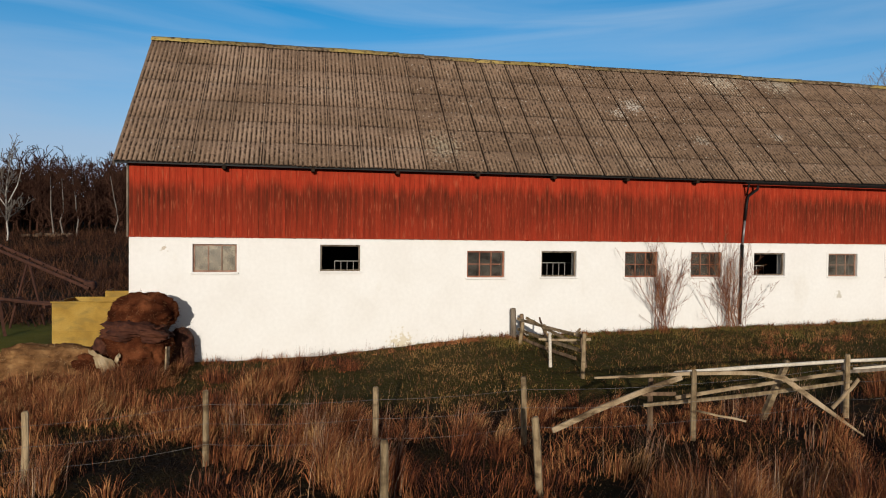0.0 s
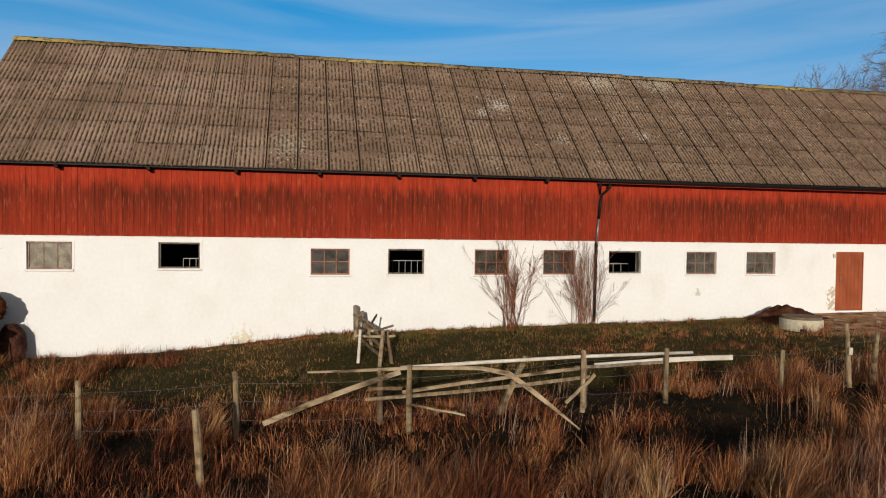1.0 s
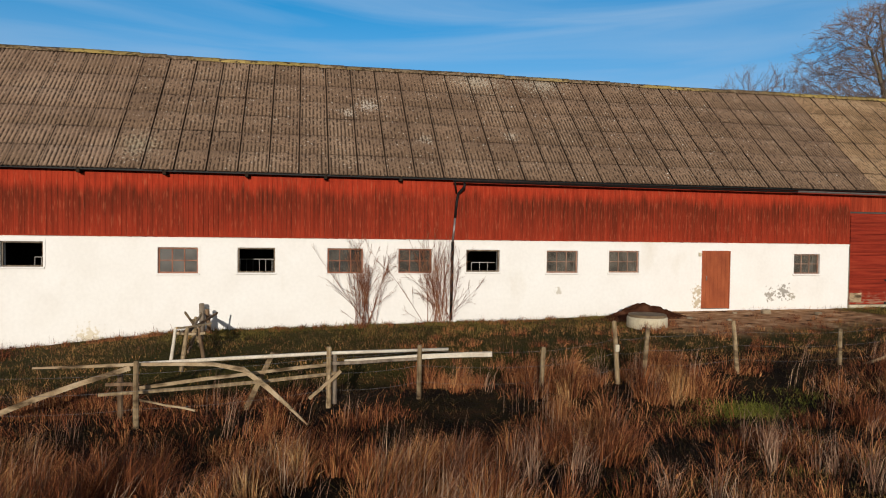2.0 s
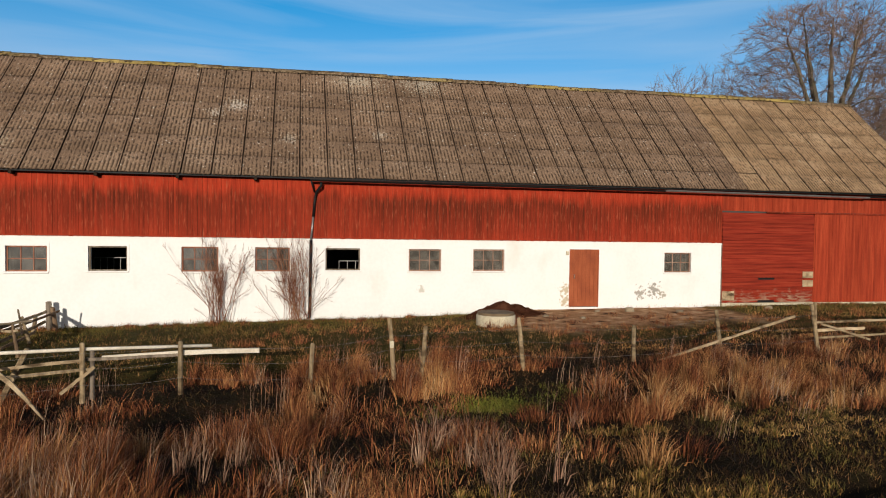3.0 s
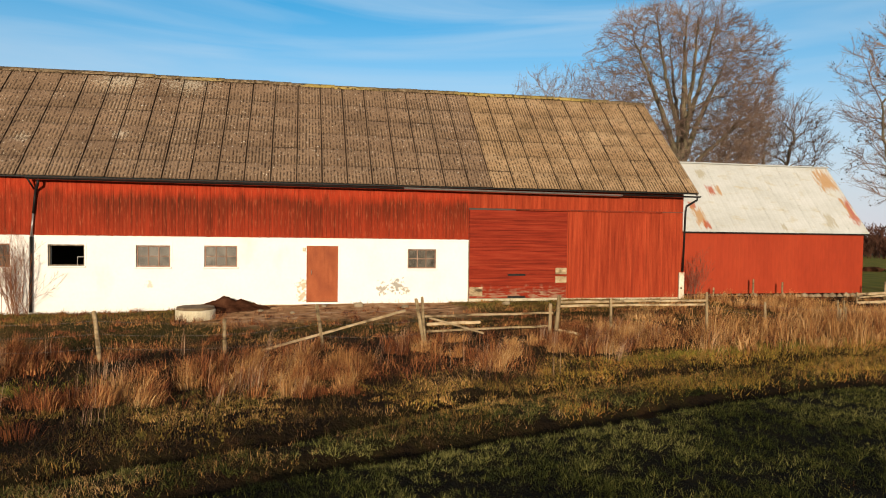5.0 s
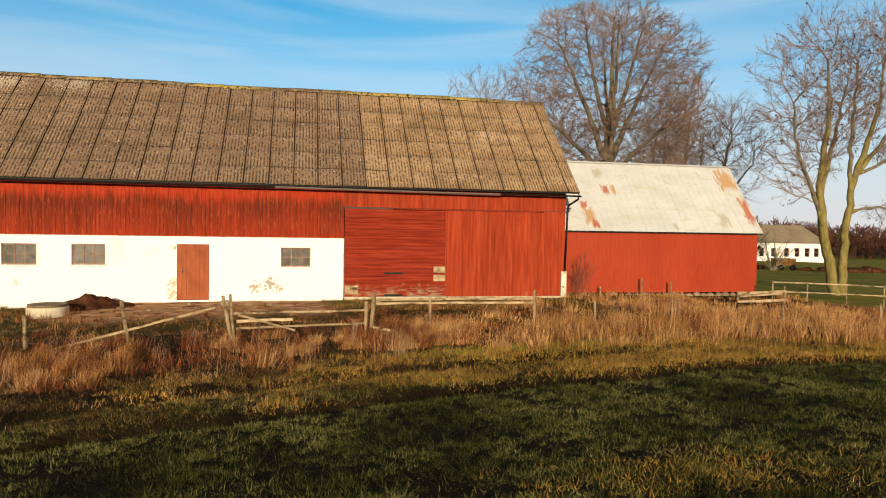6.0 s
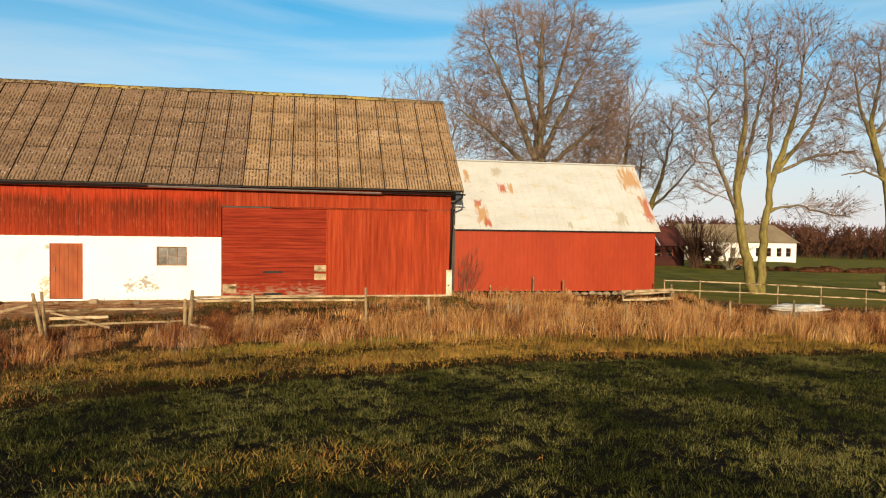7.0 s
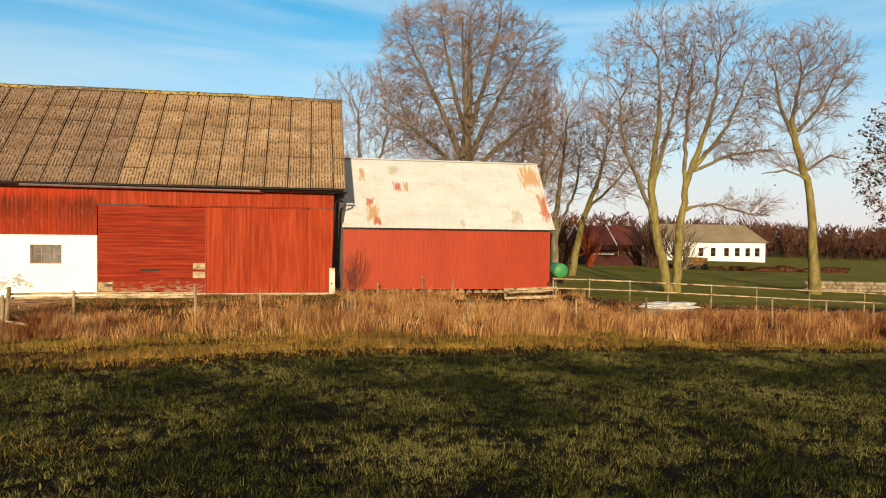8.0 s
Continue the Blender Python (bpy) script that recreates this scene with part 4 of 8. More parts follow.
cap = mesh_np("ridge_cap", cap_v, cap_f, M_RIDGE, True)
for i in range(NCOL):
    sag = 0.05 * math.sin(i * 0.35) + 0.03 * math.sin(i * 0.9 + 1)
    barn_part("ridge_cap", cap, m=Matrix.Translation((RX0 + i * CAP, RIDGE_Y, RIDGE_Z + 0.01 + 0.35 * sag + rr.uniform(-0.009, 0.009))) @ Matrix.Rotation(rr.uniform(-0.006, 0.006), 4, "Y"))
# rafter tails, black strip for the eave's shade, gutter
# tails take a near-black colour for the shade they hang in
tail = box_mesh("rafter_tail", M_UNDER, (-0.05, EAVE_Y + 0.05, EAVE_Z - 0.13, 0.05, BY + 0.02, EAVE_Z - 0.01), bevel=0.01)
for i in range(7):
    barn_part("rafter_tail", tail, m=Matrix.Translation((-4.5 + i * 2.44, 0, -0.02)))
# black strip stands in for the shadow gap under the roof edge
barn_part("eave_board", box_mesh("eave_board", M_BLACK, (RX0 + 0.05, EAVE_Y + 0.09, EAVE_Z - 0.055, RX1 - 0.05, EAVE_Y + 0.13, EAVE_Z + 0.02)))
barn_part("verge_board", box_mesh("verge_board", M_OLDWOOD, (-0.02, 0.0, -0.16, 0.025, SLOPE, 0.0)), "", Matrix.Translation((RX0 + 0.03, EAVE_Y, EAVE_Z)) @ Matrix.Rotation(ROOF_A, 4, "X"))
barn_part("verge_board", box_mesh("verge_board", M_OLDWOOD, (-0.02, 0.0, -0.16, 0.025, SLOPE, 0.0)), "", Matrix.Translation((RX1 - 0.03, EAVE_Y, EAVE_Z)) @ Matrix.Rotation(ROOF_A, 4, "X"))


def gutter_mesh(x0, x1, y, z0, z1, mat):
    V, F = [], []
    for x, z in ((x0, z0), (x1, z1)):
        for a in range(7):
            t_ = math.pi + math.pi * a / 6
            V.append((x, y + 0.07 * math.cos(t_), z + 0.07 * math.sin(t_)))
    F = [(a, a + 1, a + 8, a + 7) for a in range(6)]
    return mesh_np("gutter", V, F, mat, True)


barn_part("gutter", gutter_mesh(11.9, 25.0, EAVE_Y + 0.0, 4.20, 4.17, M_BLACK), "black half-round gutter")
barn_part("gutter", gutter_mesh(25.0, 34.0, EAVE_Y - 0.02, 4.18, 4.12, M_ZINC), "grey zinc gutter")
barn_part("gutter", gutter_mesh(34.0, 37.55, EAVE_Y, 4.15, 4.14, M_BLACK), "black half-round gutter")
pipe = barn_part("downspout", tube_mesh("downspout", M_BLACK, [(12.28, EAVE_Y, 4.12), (12.27, EAVE_Y, 3.98), (12.12, BY - 0.10, 3.76), (12.08, BY - 0.08, 3.5), (12.03, BY - 0.08, 2.95)], [0.045] * 5), "black downspout with a swan neck")
part("pipe_length", tube_mesh("pipe_length", M_ZINC, [(12.03, BY - 0.08, 2.95), (11.96, BY - 0.08, 2.15)], [0.036, 0.036]), pipe, "bare grey pipe length")
part("pipe_length", tube_mesh("pipe_length", M_BLACK, [(11.96, BY - 0.08, 2.15), (11.93, BY - 0.08, -0.5)], [0.05, 0.05]), pipe, "black lower pipe")
part("pipe_length", tube_mesh("pipe_length", M_BLACK, [(11.95, EAVE_Y, 4.14), (12.06, BY - 0.1, 3.80)], [0.03, 0.03]), pipe)
barn_part("downspout", tube_mesh("downspout", M_BLACK, [(37.42, EAVE_Y, 4.1), (37.42, EAVE_Y, 3.98), (37.10, BY - 0.09, 3.72), (37.06, BY - 0.09, 3.5), (36.99, BY - 0.09, 0.95)], [0.045] * 5), "black downspout with a swan neck")

# windows
def window(x0, x1, z0, z1, style):
    w, h = x1 - x0, z1 - z0
    yw = BY + 0.07
    ob = barn_part("window", box_mesh("window", M_OLDWOOD if style == "open" else M_FRAME_GREY if style != "brown" else M_FRAME, (x0, yw, z0, x0 + 0.045, yw + 0.07, z1), (x1 - 0.045, yw, z0, x1, yw + 0.07, z1), (x0 + 0.045, yw, z1 - 0.045, x1 - 0.045, yw + 0.07, z1), (x0 + 0.045, yw, z0, x1 - 0.045, yw + 0.07, z0 + 0.045)),
                   {"open": "open barn window without panes", "sliding": "barn window with three upright panes", "brown": "red-brown barn window with six panes", "dark": "barn window with six dusty panes"}[style])
    part("window_sill", box_mesh("window_sill", M_WHITE, (x0 - 0.05, BY - 0.055, z0 - 0.055, x1 + 0.05, BY + 0.075, z0 - 0.005), bevel=0.008), ob)
    part("window_surround", box_mesh("window_surround", M_WHITE, (x0 - 0.07, BY - 0.014, z0, x0 - 0.004, BY - 0.001, z1 + 0.07), (x1 + 0.004, BY - 0.014, z0, x1 + 0.07, BY - 0.001, z1 + 0.07), (x0 - 0.004, BY - 0.014, z1 + 0.004, x1 + 0.004, BY - 0.001, z1 + 0.07)), ob)
    if style == "open":
        return
    cols, rows = (3, 1) if style == "sliding" else (3, 2)
    gx = [x0 + 0.045 + (w - 0.09) * k / cols for k in range(cols + 1)]
    gzs = [z0 + 0.045 + (h - 0.09) * k / rows for k in range(rows + 1)]
    for k in range(1, cols):
        part("glazing_bar", box_mesh("glazing_bar", M_FRAME if style == "brown" else M_FRAME_GREY, (gx[k] - 0.014, yw + 0.008, z0 + 0.045, gx[k] + 0.014, yw + 0.05, z1 - 0.045)), ob)
    for k in range(1, rows):
        part("glazing_bar", box_mesh("glazing_bar", M_FRAME if style == "brown" else M_FRAME_GREY, (x0 + 0.045, yw + 0.012, gzs[k] - 0.013, x1 - 0.045, yw + 0.046, gzs[k] + 0.013)), ob)
    for a in range(cols):
        for b in range(rows):
            rx, rz = rr.uniform(-0.012, 0.012), rr.uniform(-0.012, 0.012)
            px, pz, hw, hh = (gx[a] + gx[a + 1]) / 2, (gzs[b] + gzs[b + 1]) / 2, (gx[a + 1] - gx[a]) / 2, (gzs[b + 1] - gzs[b]) / 2
            V = [(px + sx * hw, yw + 0.028 + sx * hw * rx + sz * hh * rz, pz + sz * hh) for sx, sz in ((-1, -1), (1, -1), (1, 1), (-1, 1))]
            part("pane", mesh_np("pane", V, [(0, 1, 2, 3)], M_GLASS_DIM if style == "sliding" else M_GLASS_GREY if style == "dark" else M_GLASS), ob)


for wdef in WINDOWS:
    window(*wdef)

# door
door = barn_part("door", box_mesh("door", M_DOOR, (DOOR[0] + 0.03, BY + 0.035, -0.22, DOOR[1] - 0.03, BY + 0.085, DOOR[3] - 0.03)), "closed rust-red wooden door, scuffed")
for i in range(7):
    dx = DOOR[0] + 0.035 + i * 0.1585
    part("door_board", box_mesh("door_board", M_DOOR, (dx + 0.003, BY + 0.022, -0.21, dx + 0.1555, BY + 0.036, DOOR[3] - 0.035)), door)
part("door_frame", box_mesh("door_frame", M_DOOR, (DOOR[0], BY + 0.01, -0.24, DOOR[0] + 0.032, BY + 0.12, DOOR[3]), (DOOR[1] - 0.032, BY + 0.01, -0.24, DOOR[1], BY + 0.12, DOOR[3]), (DOOR[0] + 0.032, BY + 0.01, DOOR[3] - 0.032, DOOR[1] - 0.032, BY + 0.12, DOOR[3])), door)
part("door_handle", tube_mesh("door_handle", M_ZINC, [(21.56, BY + 0.02, 0.98), (21.56, BY - 0.03, 0.96), (21.56, BY - 0.03, 0.84), (21.56, BY + 0.02, 0.82)], [0.012] * 4, 6), door, "grey pull handle")
barn_part("hinge_block", box_mesh("hinge_block", M_CONCRETE, (21.22, BY - 0.05, 1.70, 21.34, BY - 0.001, 1.84), bevel=0.01))


def stall_rail(x0, x1, z0, z1, y, n):
    ob = thing("stall_rail", "pale tubular stall rail inside the dark barn", "stall rail", ((x0 + x1) / 2, y, -0.3), "stall rails inside the barn")
    inv = Matrix.Translation((-(x0 + x1) / 2, -y, 0.3))
    part("top_tube", tube_mesh("top_tube", M_TUBE, [(x0, y, z1), (x1, y, z1)], [0.015, 0.015], 6), ob, m=inv)
    for k in range(n):
        x = x0 + (x1 - x0) * k / (n - 1)
        part("upright", tube_mesh("upright", M_TUBE, [(x, y, -0.3), (x, y, z1)], [0.010, 0.010], 6), ob, m=inv)


M_TUBE = material("galvanised_tube", [(0.40, 0.38, 0.35), (0.55, 0.53, 0.50)], scale=6, rough=0.5, bump=0.1)
stall_rail(-1.35, -0.2, 1.0, 1.50, 21.3, 7)
stall_rail(4.7, 6.6, 1.0, 1.45, 21.6, 10)
stall_rail(13.0, 13.9, 1.0, 1.38, 21.4, 4)

# ---- steel shed ----
SX0, SX1, SY, SEZ, SRY, SRZ = 37.45, 47.15, 21.2, 2.66, 23.9, 6.0
shed = thing("steel_shed", "red sheet-steel shed with a pale rust-patched roof", "shed", (42, 21.2, -0.2))
SI = Matrix.Translation((-42, -21.2, 0.2))


def ribbed(name, mat, x0, x1, a, b, amp, pitch, axis_up):
    """Trapezoid-ribbed sheet from x0 to x1 between the lines a and b; axis_up is the way in which the ribs stand out."""
    a, b, up = Vector(a), Vector(b), Vector(axis_up)
    prof = []
    x = x0
    while x < x1 - 1e-4:
        for dx, h in ((0.0, 0), (0.55, 0), (0.63, 1), (0.92, 1)):
            prof.append((min(x + dx * pitch, x1), h))
        x += pitch
    prof.append((x1, 0))
    V = [tuple(Vector((x, 0, 0)) + e + up * h * amp) for e in (a, b) for x, h in prof]
    n = len(prof)
    return mesh_np(name, V, [(k, k + 1, n + k + 1, n + k) for k in range(n - 1)], mat)


part("front_wall", ribbed("front_wall", M_STEELRED, SX0 + 0.02, SX1, (0, SY, -0.12), (0, SY, SEZ + 0.12), 0.0015, 0.20, (0, -1, 0)), shed, m=SI)
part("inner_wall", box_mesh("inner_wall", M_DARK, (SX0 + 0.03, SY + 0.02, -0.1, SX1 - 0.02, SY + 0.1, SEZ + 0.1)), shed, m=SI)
part("end_wall", box_mesh("end_wall", M_STEELRED, (SX1 - 0.03, SY + 0.004, -0.4, SX1, 26.6, SEZ)), shed, m=SI)
part("end_wall", box_mesh("end_wall", M_STEELRED, (SX0 + 0.02, SY + 0.1, -0.4, SX0 + 0.05, 26.6, SEZ)), shed, m=SI)
# dark sheet added to keep the gap between barn and shed black
part("dark_gap_filler", box_mesh("dark_gap_filler", M_DARK, (37.02, SY - 0.02, -0.5, SX0 + 0.02, SY + 0.03, 5.3)), shed, m=SI)
part("rear_wall", box_mesh("rear_wall", M_STEELRED, (SX0 + 0.05, 26.55, -0.4, SX1 - 0.03, 26.6, SEZ)), shed, m=SI)
for gx0 in (SX1 - 0.04, SX0 + 0.02):
    bm = bmesh.new()
    lo = [bm.verts.new(p) for p in ((gx0, SY, SEZ), (gx0, 26.6, SEZ), (gx0, SRY, SRZ - 0.1))]
    hi = [bm.verts.new(p) for p in ((gx0 + 0.04, SY, SEZ), (gx0 + 0.04, 26.6, SEZ), (gx0 + 0.04, SRY, SRZ - 0.1))]
    bm.faces.new(lo)
    bm.faces.new(hi[::-1])
    for k in range(3):
        bm.faces.new((lo[k], lo[(k + 1) % 3], hi[(k + 1) % 3], hi[k]))
    part("gable", mesh_bm("gable", bm, M_STEELRED), shed, m=SI)
up = Vector((0, -(SRZ - SEZ), SRY - SY + 0.16)).normalized()
for i in range(10):
    xa, xb = SX0 - 0.03 + i * 0.99, SX0 - 0.03 + (i + 1) * 0.99 + 0.02
    part("roof_panel", ribbed("roof_panel", M_STEELROOF, xa, xb, (0, SY - 0.16, SEZ + 0.001 * (i % 2)), (0, SRY, SRZ + 0.001 * (i % 2)), 0.006, 0.33, up), shed, m=SI)
part("rear_roof", ribbed("rear_roof", M_STEELROOF, SX0, SX1 + 0.2, (0, 26.75, SEZ), (0, SRY, SRZ), 0.018, 0.33, (0, 0.75, 0.65)), shed, m=SI)
part("ridge_flashing", box_mesh("ridge_flashing", M_STEELROOF, (SX0, SRY - 0.14, SRZ - 0.03, SX1 + 0.23, SRY + 0.14, SRZ + 0.035), bevel=0.03), shed, m=SI)
part("eave_trim", box_mesh("eave_trim", M_BLACK, (SX0 + 0.02, SY - 0.12, SEZ - 0.06, SX1 + 0.2, SY - 0.03, SEZ - 0.005)), shed, m=SI)
rs = random.Random(21)
for i in range(26):
    x = SX0 + 0.2 + i * 0.375
    bm = bmesh.new()
    bmesh.ops.create_icosphere(bm, subdivisions=1, radius=1)
    for v in bm.verts:
        v.co *= rs.uniform(0.8, 1.15)
    bmesh.ops.transform(bm, matrix=Matrix.Translation((x, SY - 0.02, -0.27 + rs.uniform(-0.04, 0.03))) @ Matrix.Diagonal((0.21, 0.14, 0.15, 1)), verts=bm.verts)
    part("foundation_stone", mesh_bm("foundation_stone", bm, M_STONE), shed, m=SI)

# ---- fences ----
def post_mesh(h, r, seed, square=False):
    rng = random.Random(seed)
    n = 4 if square else 8
    V, F = [], []
    for k, f in enumerate((0, 0.35, 0.7, 0.985, 1.0)):
        rr_ = r * (1.0 - 0.14 * f) * (0.72 if k == 4 else 1.0)
        ox, oy = rng.uniform(-1, 1) * 0.006 * f, rng.uniform(-1, 1) * 0.006 * f
        for a in range(n):
            t_ = 2 * math.pi * (a + 0.5) / n
            q = rr_ * rng.uniform(0.93, 1.07) * (1.3 if square else 1)
            V.append((ox + q * math.cos(t_), oy + q * math.sin(t_), f * h))
    for k in range(4):
        for a in range(n):
            b = (a + 1) % n
            F.append((k * n + a, k * n + b, k * n + n + b, k * n + n + a))
    for a in range(0, n - 2, 2):
        F.append((4 * n, 4 * n + a + 1, 4 * n + a + 2, 4 * n + (a + 3) % n))
    return mesh_np("fence_post", V, F, M_POST)


def fence_post(x, y, top, r=0.05, dx=0.0, dy=0.0, label="weathered round wooden fence post", group="posts of the wire fence", mat=None, square=False):
    """A post whose head stands at (x, y, top) and whose foot is dx, dy off."""
    fx, fy = x + dx, y + dy
    foot = gz(fx, fy) - 0.25
    h = top - foot
    me = post_mesh(h, r, int(abs(x * 100)) + 3, square)
    if mat:
        me.materials[0] = mat
    ob = part("fence_post", me)
    up_ = Vector((x - fx, y - fy, h)).normalized()
    ob.matrix_world = Matrix.Translation((fx, fy, foot)) @ Vector((0, 0, 1)).rotation_difference(up_).to_matrix().to_4x4()
    return tagged(ob, label, "fence post", group)


WIRE_POSTS = [(-8.6, 10.3, -0.2, 0), (-6.19, 10.5, -0.17, 0), (-3.8, 10.9, -0.05, 0), (-1.2, 10.58, -0.01, 0), (1.24, 10.55, 0.08, 0.02), (4.15, 10.22, 0.17, 0), (7.5, 10.58, 0.29, 0), (9.27, 10.68, 0.27, 0), (11.86, 10.7, 0.17, -0.06),
              (13.48, 10.85, 0.67, 0.13), (14.28, 10.88, 0.47, -0.1), (16.44, 11.03, 0.61, 0.16), (19.35, 11.17, 0.36, 0.02), (21.57, 11.23, 0.71, 0.2), (24.06, 11.0, 0.87, 0.3)]
for x, y, top, dx in WIRE_POSTS:
    fence_post(x, y, top, 0.052, dx)
fence_post(-1.41, 7.66, 0.05, 0.055, 0.0, label="stout weathered fence post amid tall dry grass")
fence_post(0.85, 8.87, -0.11, 0.06, 0.10, label="short leaning fence post amid tall dry grass")
fence_post(24.24, 11.1, 0.88, 0.045, 0.12, label="second post beside a leaning gate post", group="posts of the rail fence")
fence_post(28.0, 11.1, 0.9, 0.06, -0.1, label="grey gate post of the rail fence", group="posts of the rail fence")
fence_post(27.79, 11.2, 0.66, 0.05, 0.0, label="second post beside the gate post", group="posts of the rail fence")
for x, y, top in ((29.57, 11.24, 0.78), (32.75, 11.6, 0.91)):
    fence_post(x, y, top, 0.042, 0.02, label="slim fence post of the rail fence", group="posts of the rail fence")
for x, y, top in ((34.6, 11.5, 0.62), (37.0, 11.3, 0.42), (37.28, 11.4, 0.44), (40.9, 11.4, 0.45), (44.51, 11.4, 0.48), (47.18, 11.8, 0.42), (52.26, 12.2, 0.35), (54.72, 12.5, 0.22), (56.85, 12.6, 0.14)):
    fence_post(x, y, top, 0.04, 0.03, label="slim pale fence post in tall dry grass")
for x, y, top in ((41.01, 20.75, 0.57), (42.39, 20.6, 0.44), (39.0, 20.7, 0.2)):
    fence_post(x, y, top, 0.045, 0.0, label="pale stake before the red steel wall", group="stakes before the shed")
tagged(new("insulator", box_mesh("insulator", M_CONCRETE, (13.48, 10.75, 0.02, 13.57, 10.79, 0.17), bevel=0.012)), "pale plastic insulator block hung on a fence post", "insulator")


def wire_run(points, sags):
    """One strand of fencing wire from post to post."""
    P = []
    for a, b in zip(points[:-1], points[1:]):
        for k in range(6):
            f = k / 6
            p = Vector(a).lerp(Vector(b), f)
            p.z -= sags * 4 * f * (1 - f)
            P.append(p)
    P.append(Vector(points[-1]))
    return tube_mesh("wire", M_WIRE, P, [0.0024] * len(P), 3)


wires = thing("wire_strands", "thin sagging steel wires between weathered posts", "fence wire", (0, 10.6, -0.8))
WI = Matrix.Translation((0, -10.6, 0.8))
for drop in (0.08, 0.38, 0.70):
    part("wire", wire_run([(x + dx * drop / 1.1, y - 0.055, min(top, gz(x, y) + 1.05) - drop) for x, y, top, dx in WIRE_POSTS], 0.03 + 0.04 * drop), wires, m=WI)
far = [(x, y, t_) for x, y, t_ in ((32.75, 11.55, 0.85), (34.6, 11.45, 0.55), (37.0, 11.25, 0.4), (40.9, 11.35, 0.4), (44.5, 11.35, 0.42), (47.2, 11.75, 0.36), (52.3, 12.15, 0.3), (56.9, 12.55, 0.1))]
for drop in (0.05, 0.35):
    part("wire", wire_run([(x, y, t_ - drop) for x, y, t_ in far], 0.03), wires, m=WI)


def loose_board(p, q, w, t=0.03, bend=0.0, mat=None, label="pale split fence rail, broken and hanging", group="broken rails", seed=0, name="fence_rail", roll=0.0):
    p, q = Vector(p), Vector(q)
    me = plank_mesh(name, mat or M_BARE, p - p, q - p, w, t, bend, roll, 6, seed + int(abs(p.x) * 31))
    ob = part(name, me)
    ob.location = p
    return tagged(ob, label, "fence rail", group)


# broken rail fence in front of the barn
bent = [(2.43, 10.42, 0.05), (3.3, 10.40, 0.06), (4.13, 10.33, 0.09), (4.9, 10.36, 0.07), (5.44, 10.36, 0.05), (5.96, 10.30, -0.05), (6.38, 10.2, -0.36), (6.75, 10.0, -0.66), (7.10, 9.75, -0.95)]
V, F = [], []
for i, p in enumerate(bent):
    p = Vector(p)
    dd = (Vector(bent[min(i + 1, 8)]) - Vector(bent[max(i - 1, 0)])).normalized()
    upn = Vector((0, 1, 0)).cross(dd) * -1
    w = (0.014, 0.024, 0.028, 0.030, 0.034, 0.046, 0.046, 0.034, 0.012)[i]
    for sy, su in ((-1, -1), (1, -1), (1, 1), (-1, 1)):
        V.append(tuple(p + Vector((0, sy * 0.018, 0)) + upn * su * w))
for i in range(8):
    for k in range(4):
        a, b = i * 4 + k, i * 4 + (k + 1) % 4
        F.append((a, b, b + 4, a + 4))
F += [(3, 2, 1, 0), (32, 33, 34, 35)]
tagged(part("fence_rail", mesh_np("fence_rail", V, F, M_BARE)), "long bowed rail that droops to the grass", "fence rail", "broken rails")
loose_board((1.70, 10.42, -0.80), (4.02, 10.38, 0.02), 0.09, 0.035, 0.03, label="wide fallen board leaning from grass to post", seed=2)
tagged(part("fence_pole", tube_mesh("fence_pole", M_SILVER, [(4.05, 10.66, 0.03), (5.55, 10.66, 0.09), (7.5, 10.66, 0.15), (9.86, 10.74, 0.16)], [0.036, 0.036, 0.034, 0.030], 8)), "long pale round pole laid along the posts", "fence pole", "broken rails")
loose_board((7.80, 10.76, -0.05), (10.78, 10.80, 0.03), 0.095, 0.03, 0.02, mat=M_SILVER, label="pale sawn board with a split end", seed=5)
loose_board((4.10, 10.70, -0.42), (7.48, 10.66, -0.07), 0.06, 0.03, 0.02, label="old grey rail of the broken fence", seed=6)
loose_board((3.44, 10.60, -0.50), (7.66, 10.64, -0.23), 0.06, 0.03, -0.03, mat=M_POST, label="old grey rail of the broken fence", seed=7)
loose_board((7.4, 10.72, -0.07), (9.3, 10.75, -0.02), 0.055, 0.03, 0.0, mat=M_OLDWOOD, label="dark weathered rail behind the boards", seed=8)
loose_board((4.15, 10.25, -0.52), (5.14, 10.2, -0.74), 0.035, 0.02, 0.0, label="splintered rail end in the grass", seed=9)
loose_board((7.13, 10.5, -0.68), (7.73, 10.55, -0.18), 0.06, 0.03, label="short broken brace in the grass", seed=10)
loose_board((3.5, 10.8, -0.36), (4.1, 10.7, -0.34), 0.06, 0.03, mat=M_OLDBROWN, label="short broken rail stub", seed=11)
fence_post(6.52, 10.85, 0.29, 0.055, -0.68, 0.0, label="leaning post of the broken rail fence", group="posts of the rail fence", square=True)
fence_post(3.73, 10.9, -0.10, 0.055, 0.0, label="low grey post of the broken rail fence", group="posts of the rail fence", mat=M_OLDBROWN)
fence_post(7.62, 10.78, 0.1, 0.05, 0.0, label="low grey post of the broken rail fence", group="posts of the rail fence", mat=M_OLDWOOD)

